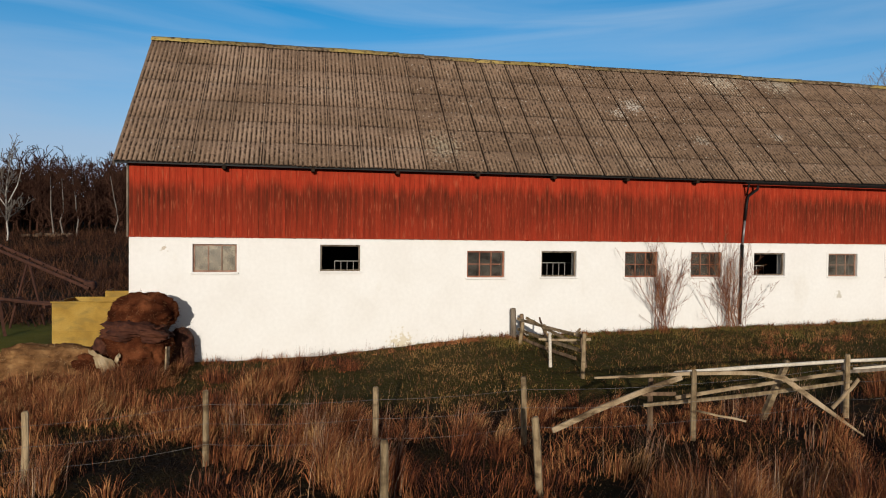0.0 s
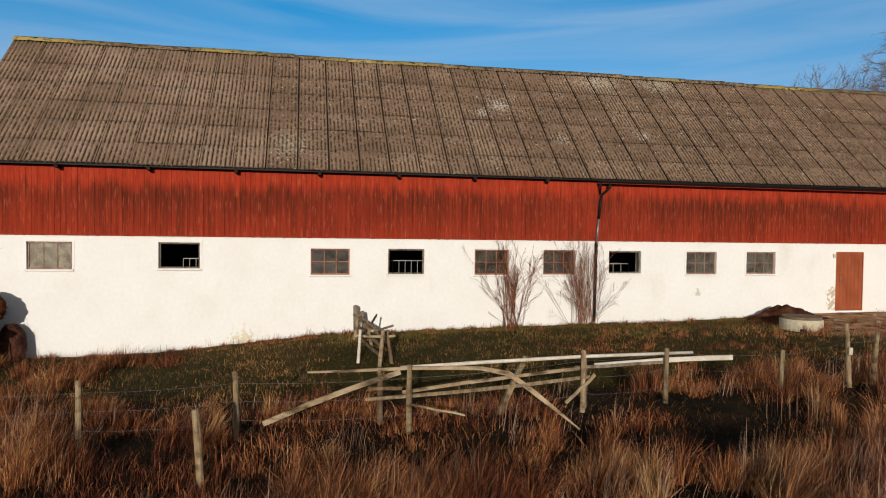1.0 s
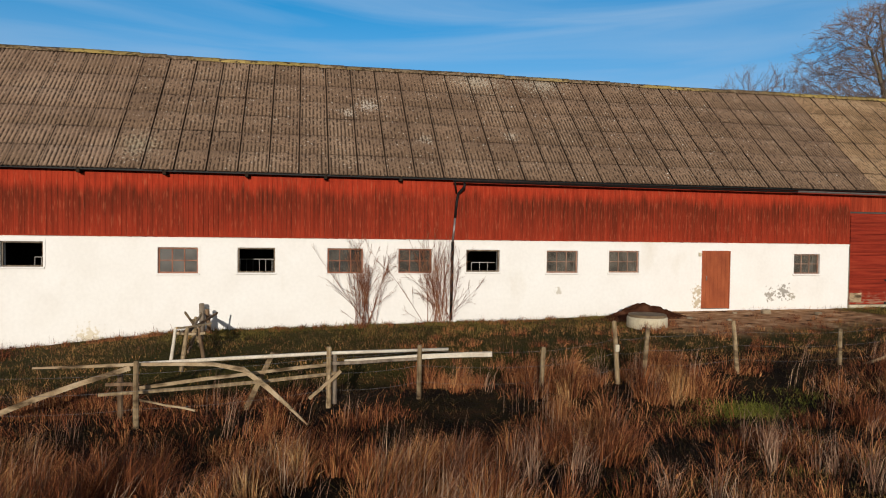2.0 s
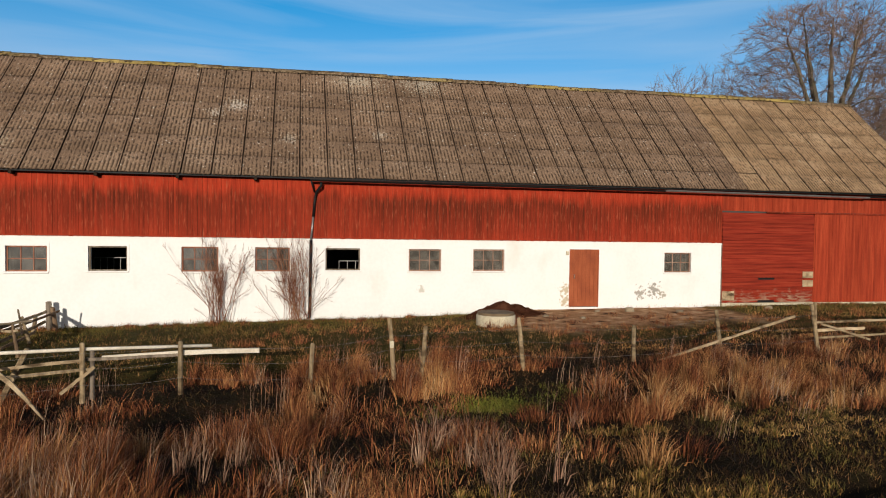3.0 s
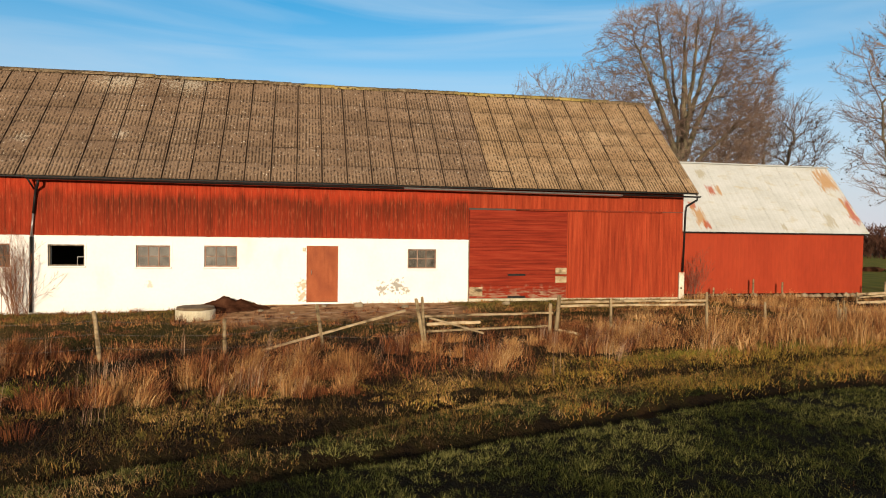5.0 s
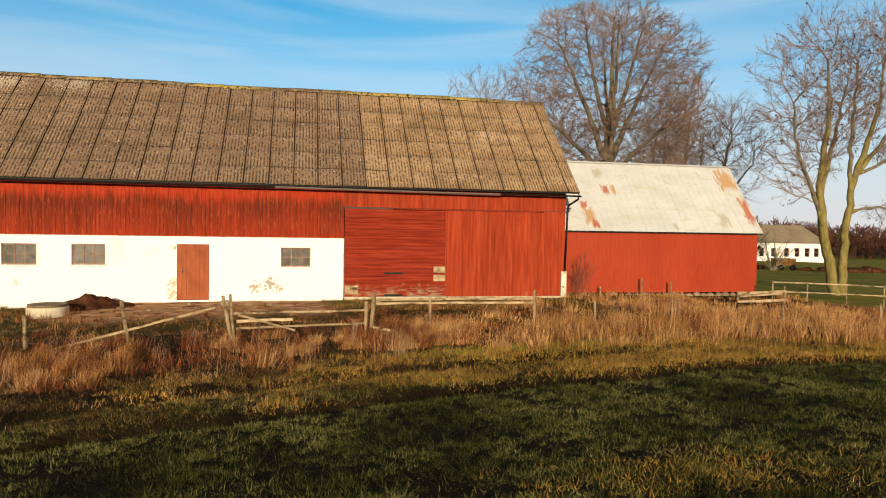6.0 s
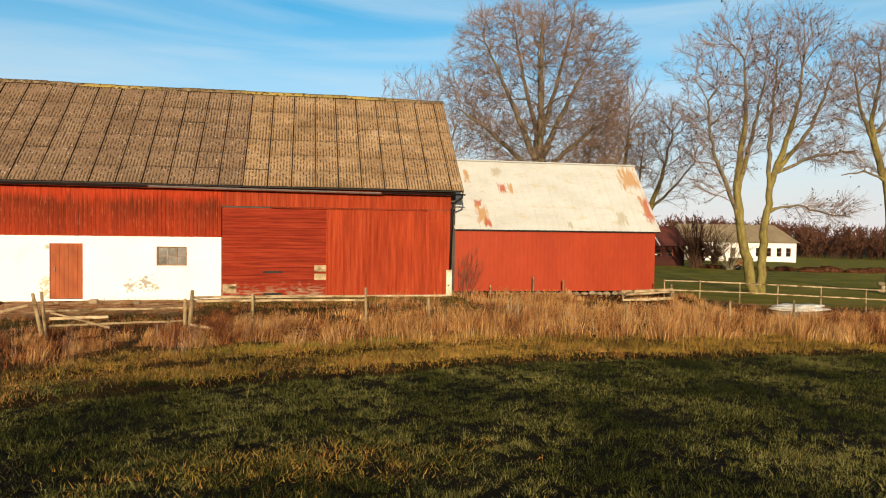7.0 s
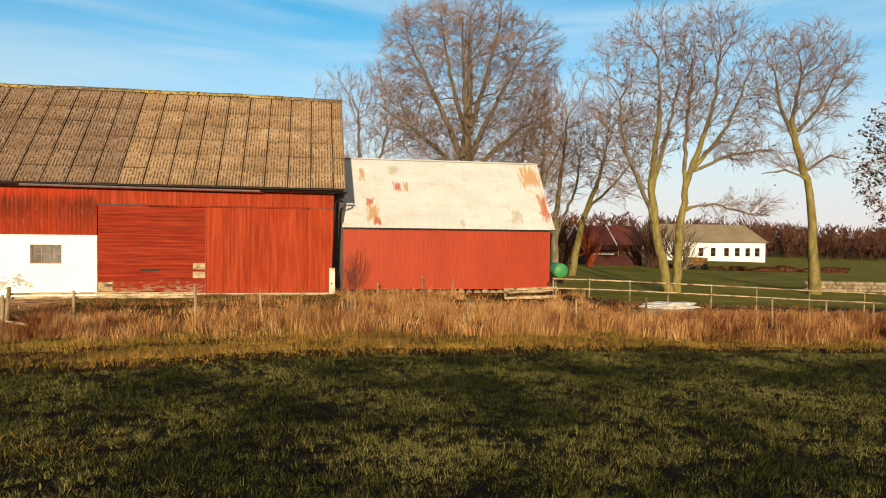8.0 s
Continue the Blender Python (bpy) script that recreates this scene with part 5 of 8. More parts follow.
# cross fence that runs to the barn wall
for x, y, top, r, dx, dy, m_ in ((3.95, 19.6, 0.16, 0.095, 0.02, 0.0, M_OLDWOOD), (4.12, 19.35, 0.02, 0.075, 0.12, 0.1, M_OLDBROWN), (3.92, 18.6, -0.12, 0.06, -0.10, 0.0, M_POST), (3.80, 16.1, -0.02, 0.045, -0.1, -0.35, M_SILVER), (4.25, 15.0, 0.10, 0.055, -0.14, -0.25, M_POST), (4.42, 15.6, 0.0, 0.05, 0.16, 0.0, M_OLDBROWN), (4.05, 17.2, 0.02, 0.05, 0.22, 0.1, M_POST)):
    fence_post(x, y, top, r, dx, dy, label="crooked old post of a ruined cross fence", group="posts of the cross fence", mat=m_)
for k, (p, q, w) in enumerate((((3.98, 19.3, -0.12), (4.3, 15.1, -0.02), 0.08), ((3.98, 19.2, -0.42), (4.28, 15.2, -0.38), 0.08), ((3.95, 18.5, -0.62), (4.2, 15.4, -0.60), 0.07), ((4.0, 15.0, 0.06), (4.65, 16.2, 0.0), 0.05),
                  ((3.75, 17.8, 0.10), (4.5, 16.0, -0.35), 0.07), ((4.5, 18.8, -0.05), (3.85, 16.4, -0.30), 0.06), ((3.7, 16.6, -0.30), (4.6, 15.4, -0.14), 0.06))):
    loose_board(p, q, w, 0.04, -0.02, mat=(M_BARE, M_POST, M_OLDBROWN)[k % 3], label="warped rail of a ruined cross fence", group="rails of the cross fence", seed=3 + k)

# rail fence before the slatted gate
for p, q, w, m_ in (((24.3, 11.15, 0.36), (26.86, 11.15, 0.39), 0.05, M_BARE), ((24.4, 11.2, 0.14), (25.84, 11.2, 0.18), 0.07, M_BARE), ((24.45, 11.1, 0.33), (25.9, 11.1, -0.10), 0.05, M_BARE), ((25.68, 11.18, 0.37), (27.85, 11.15, 0.41), 0.05, M_POST),
                    ((24.4, 11.2, -0.05), (27.8, 11.2, 0.05), 0.05, M_POST), ((28.0, 11.2, 0.69), (32.72, 11.6, 0.66), 0.06, M_BARE), ((28.0, 11.26, 0.58), (32.72, 11.64, 0.54), 0.06, M_BARE), ((27.95, 11.0, -0.04), (28.6, 10.95, -0.16), 0.06, M_BARE),
                    ((20.05, 11.15, -0.50), (23.85, 11.3, 0.50), 0.06, M_BARE)):
    loose_board(p, q, w, 0.03, 0.01, mat=m_, label="grey weathered rail of a sagging fence", group="rails before the gate", seed=12)
for x in (37.19, 37.41):
    fence_post(x, 11.6, 0.64, 0.03, label="thin stake of a small frame in the golden grass", group="stakes of the small frame")
loose_board((37.12, 11.56, 0.0), (37.48, 11.56, 0.02), 0.07, 0.03, mat=M_BARE, label="short crossbar of a small stake frame", seed=51)
# board fence at the shed's corner
for x, top in ((44.12, 0.20), (46.36, 0.42)):
    fence_post(x, 18.26, top, 0.05, 0.03, label="post of a board fence at the shed", group="posts at the shed")
for p, q, w in (((44.05, 18.2, 0.12), (46.4, 18.2, 0.20), 0.10), ((44.1, 18.2, -0.25), (46.42, 18.2, -0.17), 0.12), ((44.3, 18.32, -0.02), (46.5, 18.32, 0.10), 0.07)):
    loose_board(p, q, w, 0.03, mat=M_BARE, label="pale board of a low fence at the shed", group="boards at the shed", seed=14)
# paddock rails on the lawn side
PADDOCK = [(46.7, 19.4, 0.50), (48.36, 19.25, 0.46), (50.19, 19.0, 0.40), (51.9, 18.7, 0.34), (53.8, 18.3, 0.27), (55.8, 17.9, 0.19), (58.1, 17.4, 0.10), (60.6, 17.0, 0.02), (63.2, 16.6, -0.1), (66, 16.2, -0.2), (70, 15.6, -0.35)]
for x, y, z in PADDOCK:
    fence_post(x, y + 0.05, z + 0.06, 0.035, label="slim post of a paddock fence", group="posts of the paddock fence")
for (xa, ya, za), (xb, yb, zb) in zip(PADDOCK[:-1], PADDOCK[1:]):
    for dz in (0.0, -0.42):
        loose_board((xa, ya, za + dz), (xb, yb, zb + dz), 0.05, 0.03, 0.0, mat=M_BARE, label="pale rail of a paddock fence", group="rails of the paddock fence", seed=16)

# ---- yard things ----
def blob_mesh(name, mat, rx, ry, rz, seed, rough=0.12, sub=4, square=2.6, flat=None):
    """A lumpy rounded body, between a ball and a block."""
    bm = bmesh.new()
    bmesh.ops.create_icosphere(bm, subdivisions=sub, radius=1)
    for v in bm.verts:
        p = v.co.copy()
        k = (abs(p.x) ** square + abs(p.y) ** square + abs(p.z) ** square) ** (-1 / square)
        p *= k
        s = Vector((seed * 3.1, seed * 1.7, 0))
        p *= 1 + rough * noise.noise(p * 1.5 + s) + 0.45 * rough * noise.noise(p * 5 + s) + 0.25 * rough * noise.noise(p * 14 + s)
        v.co = Vector((p.x * rx, p.y * ry, p.z * rz))
        if flat is not None:
            v.co.z = max(v.co.z, flat)
    return mesh_bm(name, bm, mat, True)


M_STRAW = blade_material("loose_straw", [(0.06, 0.022, 0.010), (0.14, 0.055, 0.022), (0.26, 0.13, 0.055)])
M_STRAW_PALE = blade_material("pale_loose_straw", [(0.16, 0.09, 0.04), (0.32, 0.20, 0.10), (0.46, 0.32, 0.18)])


def bale(name, label, at, r, mat, seed, group="rotting bales", rough=0.14):
    ob = part(name, blob_mesh(name, mat, r[0], r[1], r[2], seed, rough, 5))
    ob.location = at
    # straw that stands off the surface
    rs_ = np.random.RandomState(seed)
    n = 1900
    me = ob.data
    co = np.empty(len(me.vertices) * 3, np.float32)
    me.vertices.foreach_get("co", co)
    co = co.reshape(-1, 3)[rs_.randint(0, len(me.vertices), n)]
    out = co / np.linalg.norm(co, axis=1, keepdims=True)
    tip = co + (out * 0.5 + rs_.normal(0, 0.7, (n, 3)) + np.array([0, 0, -0.5])) * rs_.uniform(0.03, 0.085, (n, 1))
    sd = np.cross(out, rs_.normal(0, 1, (n, 3)))
    sd = sd / np.linalg.norm(sd, axis=1, keepdims=True) * 0.006
    V = np.stack([co - sd, co + sd, tip], 1).reshape(-1, 3)
    part("straw", mesh_np("straw", V, np.arange(3 * n).reshape(-1, 3), M_STRAW_PALE if mat == M_HAYPALE else M_STRAW), ob)
    return tagged(ob, label, "bale", group)


zb = gz(-6.3, 18.6)
low_bale = bale("straw_bale", "slumped red-brown straw bale with a dark crusted top", (-6.48, 18.62, -0.68), (0.76, 0.62, 0.64), M_BALE, 1, rough=0.24)
part("crust", blob_mesh("crust", M_BALETOP, 0.80, 0.64, 0.27, 12, 0.34, 5, 2.3), low_bale, "dark drooping rotten crust", Matrix.Translation((-0.02, -0.10, 0.47)) @ Matrix.Rotation(0.10, 4, "Y"))
part("crust", blob_mesh("crust", M_BALETOP, 0.26, 0.34, 0.30, 13, 0.35, 4, 2.3), low_bale, "", Matrix.Translation((-0.74, -0.22, 0.10)))
bale("straw_bale", "weathered round straw bale resting on another", (-6.42, 19.12, 0.16), (0.80, 0.66, 0.54), M_BALE, 2, rough=0.22)
bale("straw_bale", "flattened pale straw bale in the grass", (-8.50, 18.5, -0.96), (1.12, 0.6, 0.44), M_HAYPALE, 3, rough=0.34)
bale("straw_bale", "burst brown straw bale beside torn wrap", (-7.55, 18.35, -0.98), (0.50, 0.45, 0.40), M_BALE, 4, rough=0.40)


def sheet(name, mat, corners, sag, seed, n=10):
    """A torn hanging sheet of some thickness between four corners."""
    a, b, c, d = (Vector(p) for p in corners)
    V, F = [], []
    for off in (0.0, 0.012):
        for j in range(n + 1):
            for i in range(n + 1):
                u, v = i / n, j / n
                p = a.lerp(b, u).lerp(d.lerp(c, u), v)
                p = p + Vector((0, -0.10 * math.sin(math.pi * u) + off, -sag * math.sin(math.pi * u) * (1 - v)))
                p = p + Vector((noise.noise(Vector((u * 4, v * 4, seed))), noise.noise(Vector((u * 5, v * 5, seed + 3))), noise.noise(Vector((u * 6, v * 6, seed + 7))))) * 0.05
                V.append(tuple(p))
    m = (n + 1) * (n + 1)
    for j in range(n):
        for i in range(n):
            q = j * (n + 1) + i
            F += [(q, q + 1, q + n + 2, q + n + 1), (m + q, m + q + n + 1, m + q + n + 2, m + q + 1)]
    return mesh_np(name, V, F, mat, True)


wrap = thing("wrap_sheet", "torn cream plastic sheet hanging off a rotten bale", "plastic sheet", (-7.1, 17.97, -1.25))
WR = Matrix.Translation((7.1, -17.97, 1.25))
part("flap", sheet("flap", M_SHEET, [(-7.50, 17.98, -0.54), (-6.92, 17.98, -0.86), (-6.76, 17.95, -1.34), (-7.16, 17.95, -1.34)], -0.04, 2), wrap, m=WR)
part("strip", sheet("strip", M_SHEET, [(-6.90, 17.95, -0.84), (-6.78, 17.95, -0.66), (-6.74, 17.95, -0.70), (-6.80, 17.95, -1.0)], 0.0, 5, 6), wrap, m=WR)
loose_board((-5.72, 18.2, -1.35), (-5.70, 18.3, -0.58), 0.20, 0.04, mat=M_BARE, label="pale upright board leaning beside the bales", seed=41)

bale("straw_bale", "dark rotten bale wedged between the stack and the wall", (-5.58, 19.55, -0.95), (0.34, 0.30, 0.62), M_BALETOP, 5, rough=0.16)
rs = random.Random(8)
for k in range(15):
    x = -29.2 + 0.34 * k + rs.uniform(-0.1, 0.1)
    y = 73.1 - 0.06 * k + rs.uniform(-0.3, 0.3)
    ob = part("field_stone", blob_mesh("field_stone", M_FIELDSTONE, rs.uniform(0.12, 0.42), 0.26, rs.uniform(0.08, 0.20), k + 3, 0.3, 2, 2.6))
    ob.location = (x, y, gz(x, y) + 0.18 + rs.choice((0.0, 0.05, 0.16)))
    tagged(ob, "grey field stone heaped at the edge of the woods", "stone", "stones at the edge of the woods")

box = thing("feed_box", "yellow boarded feed box behind the barn corner", "feed box", (-8.6, 22.4, -1.45))
XI = Matrix.Translation((8.6, -22.4, 1.45))
part("front_panel", box_mesh("front_panel", M_YELLOW, (-9.70, 22.2, -1.6, -6.9, 22.25, 0.16), bevel=0.01), box, m=XI)
part("side_panel", box_mesh("side_panel", M_YELLOW, (-9.70, 22.255, -1.6, -9.65, 24.2, 0.16), bevel=0.01), box, m=XI)
part("back_panel", box_mesh("back_panel", M_YELLOW, (-9.645, 24.15, -1.6, -6.9, 24.2, 0.16), bevel=0.01), box, m=XI)
part("rim", box_mesh("rim", M_YELLOW, (-9.73, 22.16, 0.163, -6.9, 22.29, 0.21), bevel=0.01), box, m=XI)
part("batten", box_mesh("batten", M_YELLOW, (-9.69, 22.17, -0.75, -6.9, 22.197, -0.71)), box, m=XI)
box2 = thing("feed_box", "small yellow box beyond the feed box", "feed box", (-7.9, 25.4, -1.5))
part("front_panel", box_mesh("front_panel", M_YELLOW, (-8.95, 25.0, -1.7, -7.3, 25.05, 0.28), (-8.95, 25.055, -1.7, -8.9, 26, 0.28), bevel=0.008), box2, m=Matrix.Translation((7.9, -25.4, 1.5)))

elev = thing("hay_elevator", "rusty steel hay elevator leaning across the yard", "hay elevator", (-13, 30, -2.1))
EI = Matrix.Translation((13, -30, 2.1))
pa, pb = Vector((-18.5, 31.5, 3.3)), Vector((-10.7, 29.6, 0.05))
for off in (-0.2, 0.2):
    part("side_beam", plank_mesh("side_beam", M_RUSTIRON, pa + Vector((0, off, off * 0.3)), pb + Vector((0, off, off * 0.3)), 0.11, 0.05), elev, m=EI)
for k in range(14):
    c = pa.lerp(pb, (k + 0.5) / 14)
    part("rung", tube_mesh("rung", M_RUSTIRON, [c + Vector((0, -0.2, -0.06)), c + Vector((0, 0.2, 0.06))], [0.02, 0.02], 6), elev, m=EI)
part("leg", tube_mesh("leg", M_RUSTIRON, [(-13.2, 30.2, 1.1), (-12.6, 30.6, -2.2)], [0.05, 0.05], 6), elev, m=EI)
part("leg", tube_mesh("leg", M_RUSTIRON, [(-13.2, 30.2, 1.1), (-13.9, 29.8, -2.3)], [0.05, 0.05], 6), elev, m=EI)
part("motor", blob_mesh("motor", M_RUSTIRON, 0.22, 0.2, 0.18, 3, 0.1, 3, 5), elev, m=EI @ Matrix.Translation((-10.75, 29.7, 0.1)))
har = thing("harrow", "rusty dark farm harrow lying in the yard", "harrow", (-12.5, 27.5, -1.9))
HI = Matrix.Translation((12.5, -27.5, 1.9))
for a, b in (((-15.2, 27.2, 0.15), (-9.6, 27.6, -0.75)), ((-14.6, 28.2, -0.3), (-10.0, 28.4, -0.55)), ((-13.6, 27.0, -0.4), (-12.8, 28.6, -0.3)), ((-11.6, 27.2, -0.5), (-11.0, 28.6, -0.5)), ((-13.2, 27.5, -0.35), (-13.0, 27.6, -1.95)), ((-10.6, 27.8, -0.6), (-10.5, 27.8, -1.9))):
    part("frame_bar", plank_mesh("frame_bar", M_RUSTIRON, a, b, 0.10, 0.08), har, m=HI)

# well ring and its lid
well = thing("well_ring", "round concrete well ring with a rusty lid", "well", (17.78, 17.35, gz(17.8, 17.3)))
def ring_mesh(name, mat, ro, ri, z0, z1, n=28):
    V, F = [], []
    for r, z in ((ro, z0), (ro, z1 - 0.02), (ro - 0.02, z1), (ri, z1), (ri, z0)):
        V += [(r * math.cos(2 * math.pi * k / n), r * math.sin(2 * math.pi * k / n), z) for k in range(n)]
    for q in range(4):
        for k in range(n):
            F.append((q * n + k, q * n + (k + 1) % n, q * n + n + (k + 1) % n, q * n + n + k))
    return mesh_np(name, V, F, mat, False)
wz = well.location.z
part("ring", ring_mesh("ring", M_CONCRETE, 0.63, 0.52, -0.3, -0.10 - wz - 0.03), well)
part("lid", tube_mesh("lid", M_LID, [(0, 0, -0.10 - wz - 0.03), (0, 0, -0.05 - wz)], [0.60, 0.59], 28, False), well, "dark weathered lid")
# solid black block stands in for the dark of a notch in the ring
part("notch", box_mesh("notch", M_BLACK, (-0.42, -0.66, -0.10, -0.36, -0.46, 0.06)), well)
V, F = [], []
n = 40
for j in range(n + 1):
    for i in range(n + 1):
        x, y = 16.9 + 3.6 * i / n, 18.1 + 1.85 * j / n
        r2 = ((x - 18.55) / 1.25) ** 2 + ((y - 19.15) / 0.75) ** 2
        h = 0.52 * math.exp(-r2 * 1.5) * (1 + 0.35 * noise.noise(Vector((x * 3, y * 3, 1)))) + 0.05 * noise.noise(Vector((x * 8, y * 8, 2)))
        V.append((x, y, gz(x, y) - 0.05 + max(h, 0.0)))
F = [(j * (n + 1) + i, j * (n + 1) + i + 1, (j + 1) * (n + 1) + i + 1, (j + 1) * (n + 1) + i) for j in range(n) for i in range(n)]
tagged(part("earth_mound", mesh_np("earth_mound", V, F, M_EARTH, True)), "dark heap of loose earth against the wall", "earth heap")
ob = part("stone_block", blob_mesh("stone_block", M_STONE, 0.16, 0.12, 0.10, 4, 0.2, 3, 4))
ob.location = (23.25, 18.9, gz(23.2, 18.9) + 0.06)
tagged(ob, "small pale stone block on bare earth", "stone block")
for x, y, s in ((19.8, 18.2, 0.07), (22.0, 18.9, 0.06), (24.9, 18.3, 0.09), (28.9, 18.8, 0.1), (20.9, 17.6, 0.06)):
    ob = part("loose_stone", blob_mesh("loose_stone", M_STONE, s * 1.5, s, s * 0.8, x, 0.25, 2, 3))
    ob.location = (x, y, gz(x, y) + s * 0.3)
    tagged(ob, "loose pale stone on bare earth", "stone", "loose stones")

tank = thing("fuel_tank", "green painted round tank behind the shed", "tank", (51.65, 32.0, gz(51.65, 32.0)))
tz = tank.location.z
part("drum", tube_mesh("drum", M_GREEN, [(0, -0.6, 0.10 - tz), (0, -0.52, 0.10 - tz), (0, 1.1, 0.10 - tz)], [0.42, 0.47, 0.47], 28), tank)
for sx in (-0.28, 0.28):
    part("leg", box_mesh("leg", M_RUSTIRON, (sx - 0.04, -0.3, -0.1, sx + 0.04, 0.6, -0.22 - tz)), tank)

ob = part("tarp", blob_mesh("tarp", M_TARP, 0.95, 0.4, 0.12, 7, 0.7, 4, 3))
ob.location = (49.7, 14.6, gz(49.7, 14.6) + 0.46)
tagged(ob, "crumpled pale tarpaulin spread on a low stack", "tarpaulin")
ob = part("stack", blob_mesh("stack", M_OLDWOOD, 0.95, 0.4, 0.36, 9, 0.2, 3, 4))
ob.location = (49.7, 14.65, gz(49.7, 14.65) + 0.12)
tagged(ob, "low heap of grey boards under a tarpaulin", "board heap")

rs = random.Random(31)
swall = thing("stone_wall", "low dry-stone wall beside a lichened tree", "stone wall", (71.5, 30, gz(71.5, 30)), kind="")
stones = [blob_mesh("wall_stone", M_STONE, 0.26, 0.2, 0.15, k + 11, 0.25, 2, 3) for k in range(4)]
for row in range(3):
    for k in range(22):
        x = -3.2 + k * 0.44 + (row % 2) * 0.2
        part("wall_stone", stones[rs.randrange(4)], swall, m=Matrix.Translation((x, rs.uniform(-0.08, 0.08), 0.05 + row * 0.24 + gz(71.5 + x, 30) - swall.location.z)) @ Matrix.Rotation(rs.uniform(-0.5, 0.5), 4, "Z"))

# ---- far houses ----
def far_house(name, label, x0, x1, y0, y1, zg, ze, zr, wall, roofm, windows, inset=0.0):
    ob = thing(name, label, "house", ((x0 + x1) / 2, y0, zg))
    inv = Matrix.Translation((-(x0 + x1) / 2, -y0, -zg))
    part("front_wall", pierced_wall("front_wall", wall, (x0, x1), (zg - 1.0, ze), y0, y0 + 0.3, [w[:4] for w in windows]), ob, m=inv)
    part("outer_wall", box_mesh("outer_wall", wall, (x0, y0 + 0.302, zg - 1.0, x0 + 0.3, y1, ze), (x1 - 0.3, y0 + 0.302, zg - 1.0, x1, y1, ze), (x0 + 0.302, y1 - 0.3, zg - 1, x1 - 0.302, y1, ze)), ob, m=inv)
    ym = (y0 + y1) / 2
    bm = bmesh.new()
    pts = [(x0 - 0.3, y0 - 0.45, ze), (x1 + 0.3, y0 - 0.45, ze), (x1 + 0.3, y1 + 0.45, ze), (x0 - 0.3, y1 + 0.45, ze), (x0 - 0.3 + inset, ym, zr), (x1 + 0.3 - inset, ym, zr)]
    v = [bm.verts.new(p) for p in pts]
    for f in ((0, 1, 5, 4), (2, 3, 4, 5), (1, 2, 5), (3, 0, 4), (0, 3, 2, 1)):
        bm.faces.new([v[k] for k in f])
    part("roof", mesh_bm("roof", bm, roofm), ob, m=inv)
    for wx0, wx1, wz0, wz1 in windows:
        win = part("window", box_mesh("window", M_FRAME, (wx0, y0 + 0.1, wz0, wx0 + 0.06, y0 + 0.16, wz1), (wx1 - 0.06, y0 + 0.1, wz0, wx1, y0 + 0.16, wz1), (wx0 + 0.06, y0 + 0.1, (wz0 + wz1) / 2 - 0.03, wx1 - 0.06, y0 + 0.16, (wz0 + wz1) / 2 + 0.03)), ob, m=inv)
        part("pane", box_mesh("pane", M_BLACK, (wx0, y0 + 0.18, wz0, wx1, y0 + 0.2, wz1)), win)
    return ob


def barge_boards(house, x, y0, ym, ze, zr):
    """White boards along the two slopes of a gable."""
    inv = Matrix.Translation(-house.location)
    for ya in (y0 - 0.47, 2 * ym - y0 + 0.47):
        part("barge_board", plank_mesh("barge_board", M_WHITE, (x, ya, ze + 0.03), (x, ym, zr + 0.03), 0.20, 0.06), house, "white barge board", inv)


zh = -1.65
far_house("farmhouse", "long white farmhouse with a low grey-brown roof", 84.5, 103.5, 82.0, 89.0, zh, 1.25, 3.95, M_WHITE, M_HOUSEROOF,
          [(x, x + 0.85, -0.82, 0.45) for x in (86.2, 88.2, 90.2, 92.4, 94.4, 96.6, 98.4, 100.15, 101.75)], inset=1.6)
cottage = far_house("red_cottage", "small red cottage with a tiled roof, coloured dark for tree shade", 66.2, 73.0, 62.0, 67.0, -0.75, 1.1, 3.3, M_REDWALL, M_REDROOF, [(67.2, 70.2, -0.1, 0.6), (70.9, 71.6, -0.1, 0.6)])
for gx in (65.85, 69.7):
    barge_boards(cottage, gx, 62.0, 64.5, 1.1, 3.3)
part("eave_board", box_mesh("eave_board", M_WHITE, (66.2, 61.93, 0.06, 69.6, 61.99, 0.16)), cottage, "white sill board", Matrix.Translation(-cottage.location))
ob = thing("low_trailer", "pale box trailer parked on the lawn", "trailer", (76.0, 56, gz(76, 56)))
part("box", box_mesh("box", M_HAYPALE, (-1.1, -0.6, 0.45, 1.1, 0.6, 1.25), bevel=0.03), ob)
for sx in (-0.7, 0.7):
    part("wheel", tube_mesh("wheel", M_BLACK, [(sx, -0.66, 0.3), (sx, -0.5, 0.3)], [0.32, 0.32], 16), ob)
for x, y, s in ((78.5, 56, 0.5), (80.5, 55, 0.7), (83, 54, 0.8), (86, 55, 0.9), (89, 54, 0.8), (92, 55, 0.9), (74, 58, 0.6)):
    ob = part("rubble_heap", blob_mesh("rubble_heap", M_EARTH, s * 1.9, s, s * 0.5, x, 0.4, 3, 2.4))
    ob.location = (x, y, gz(x, y) + 0.1)
    tagged(ob, "low dark heap of brushwood on the lawn", "brush heap", "brush heaps")

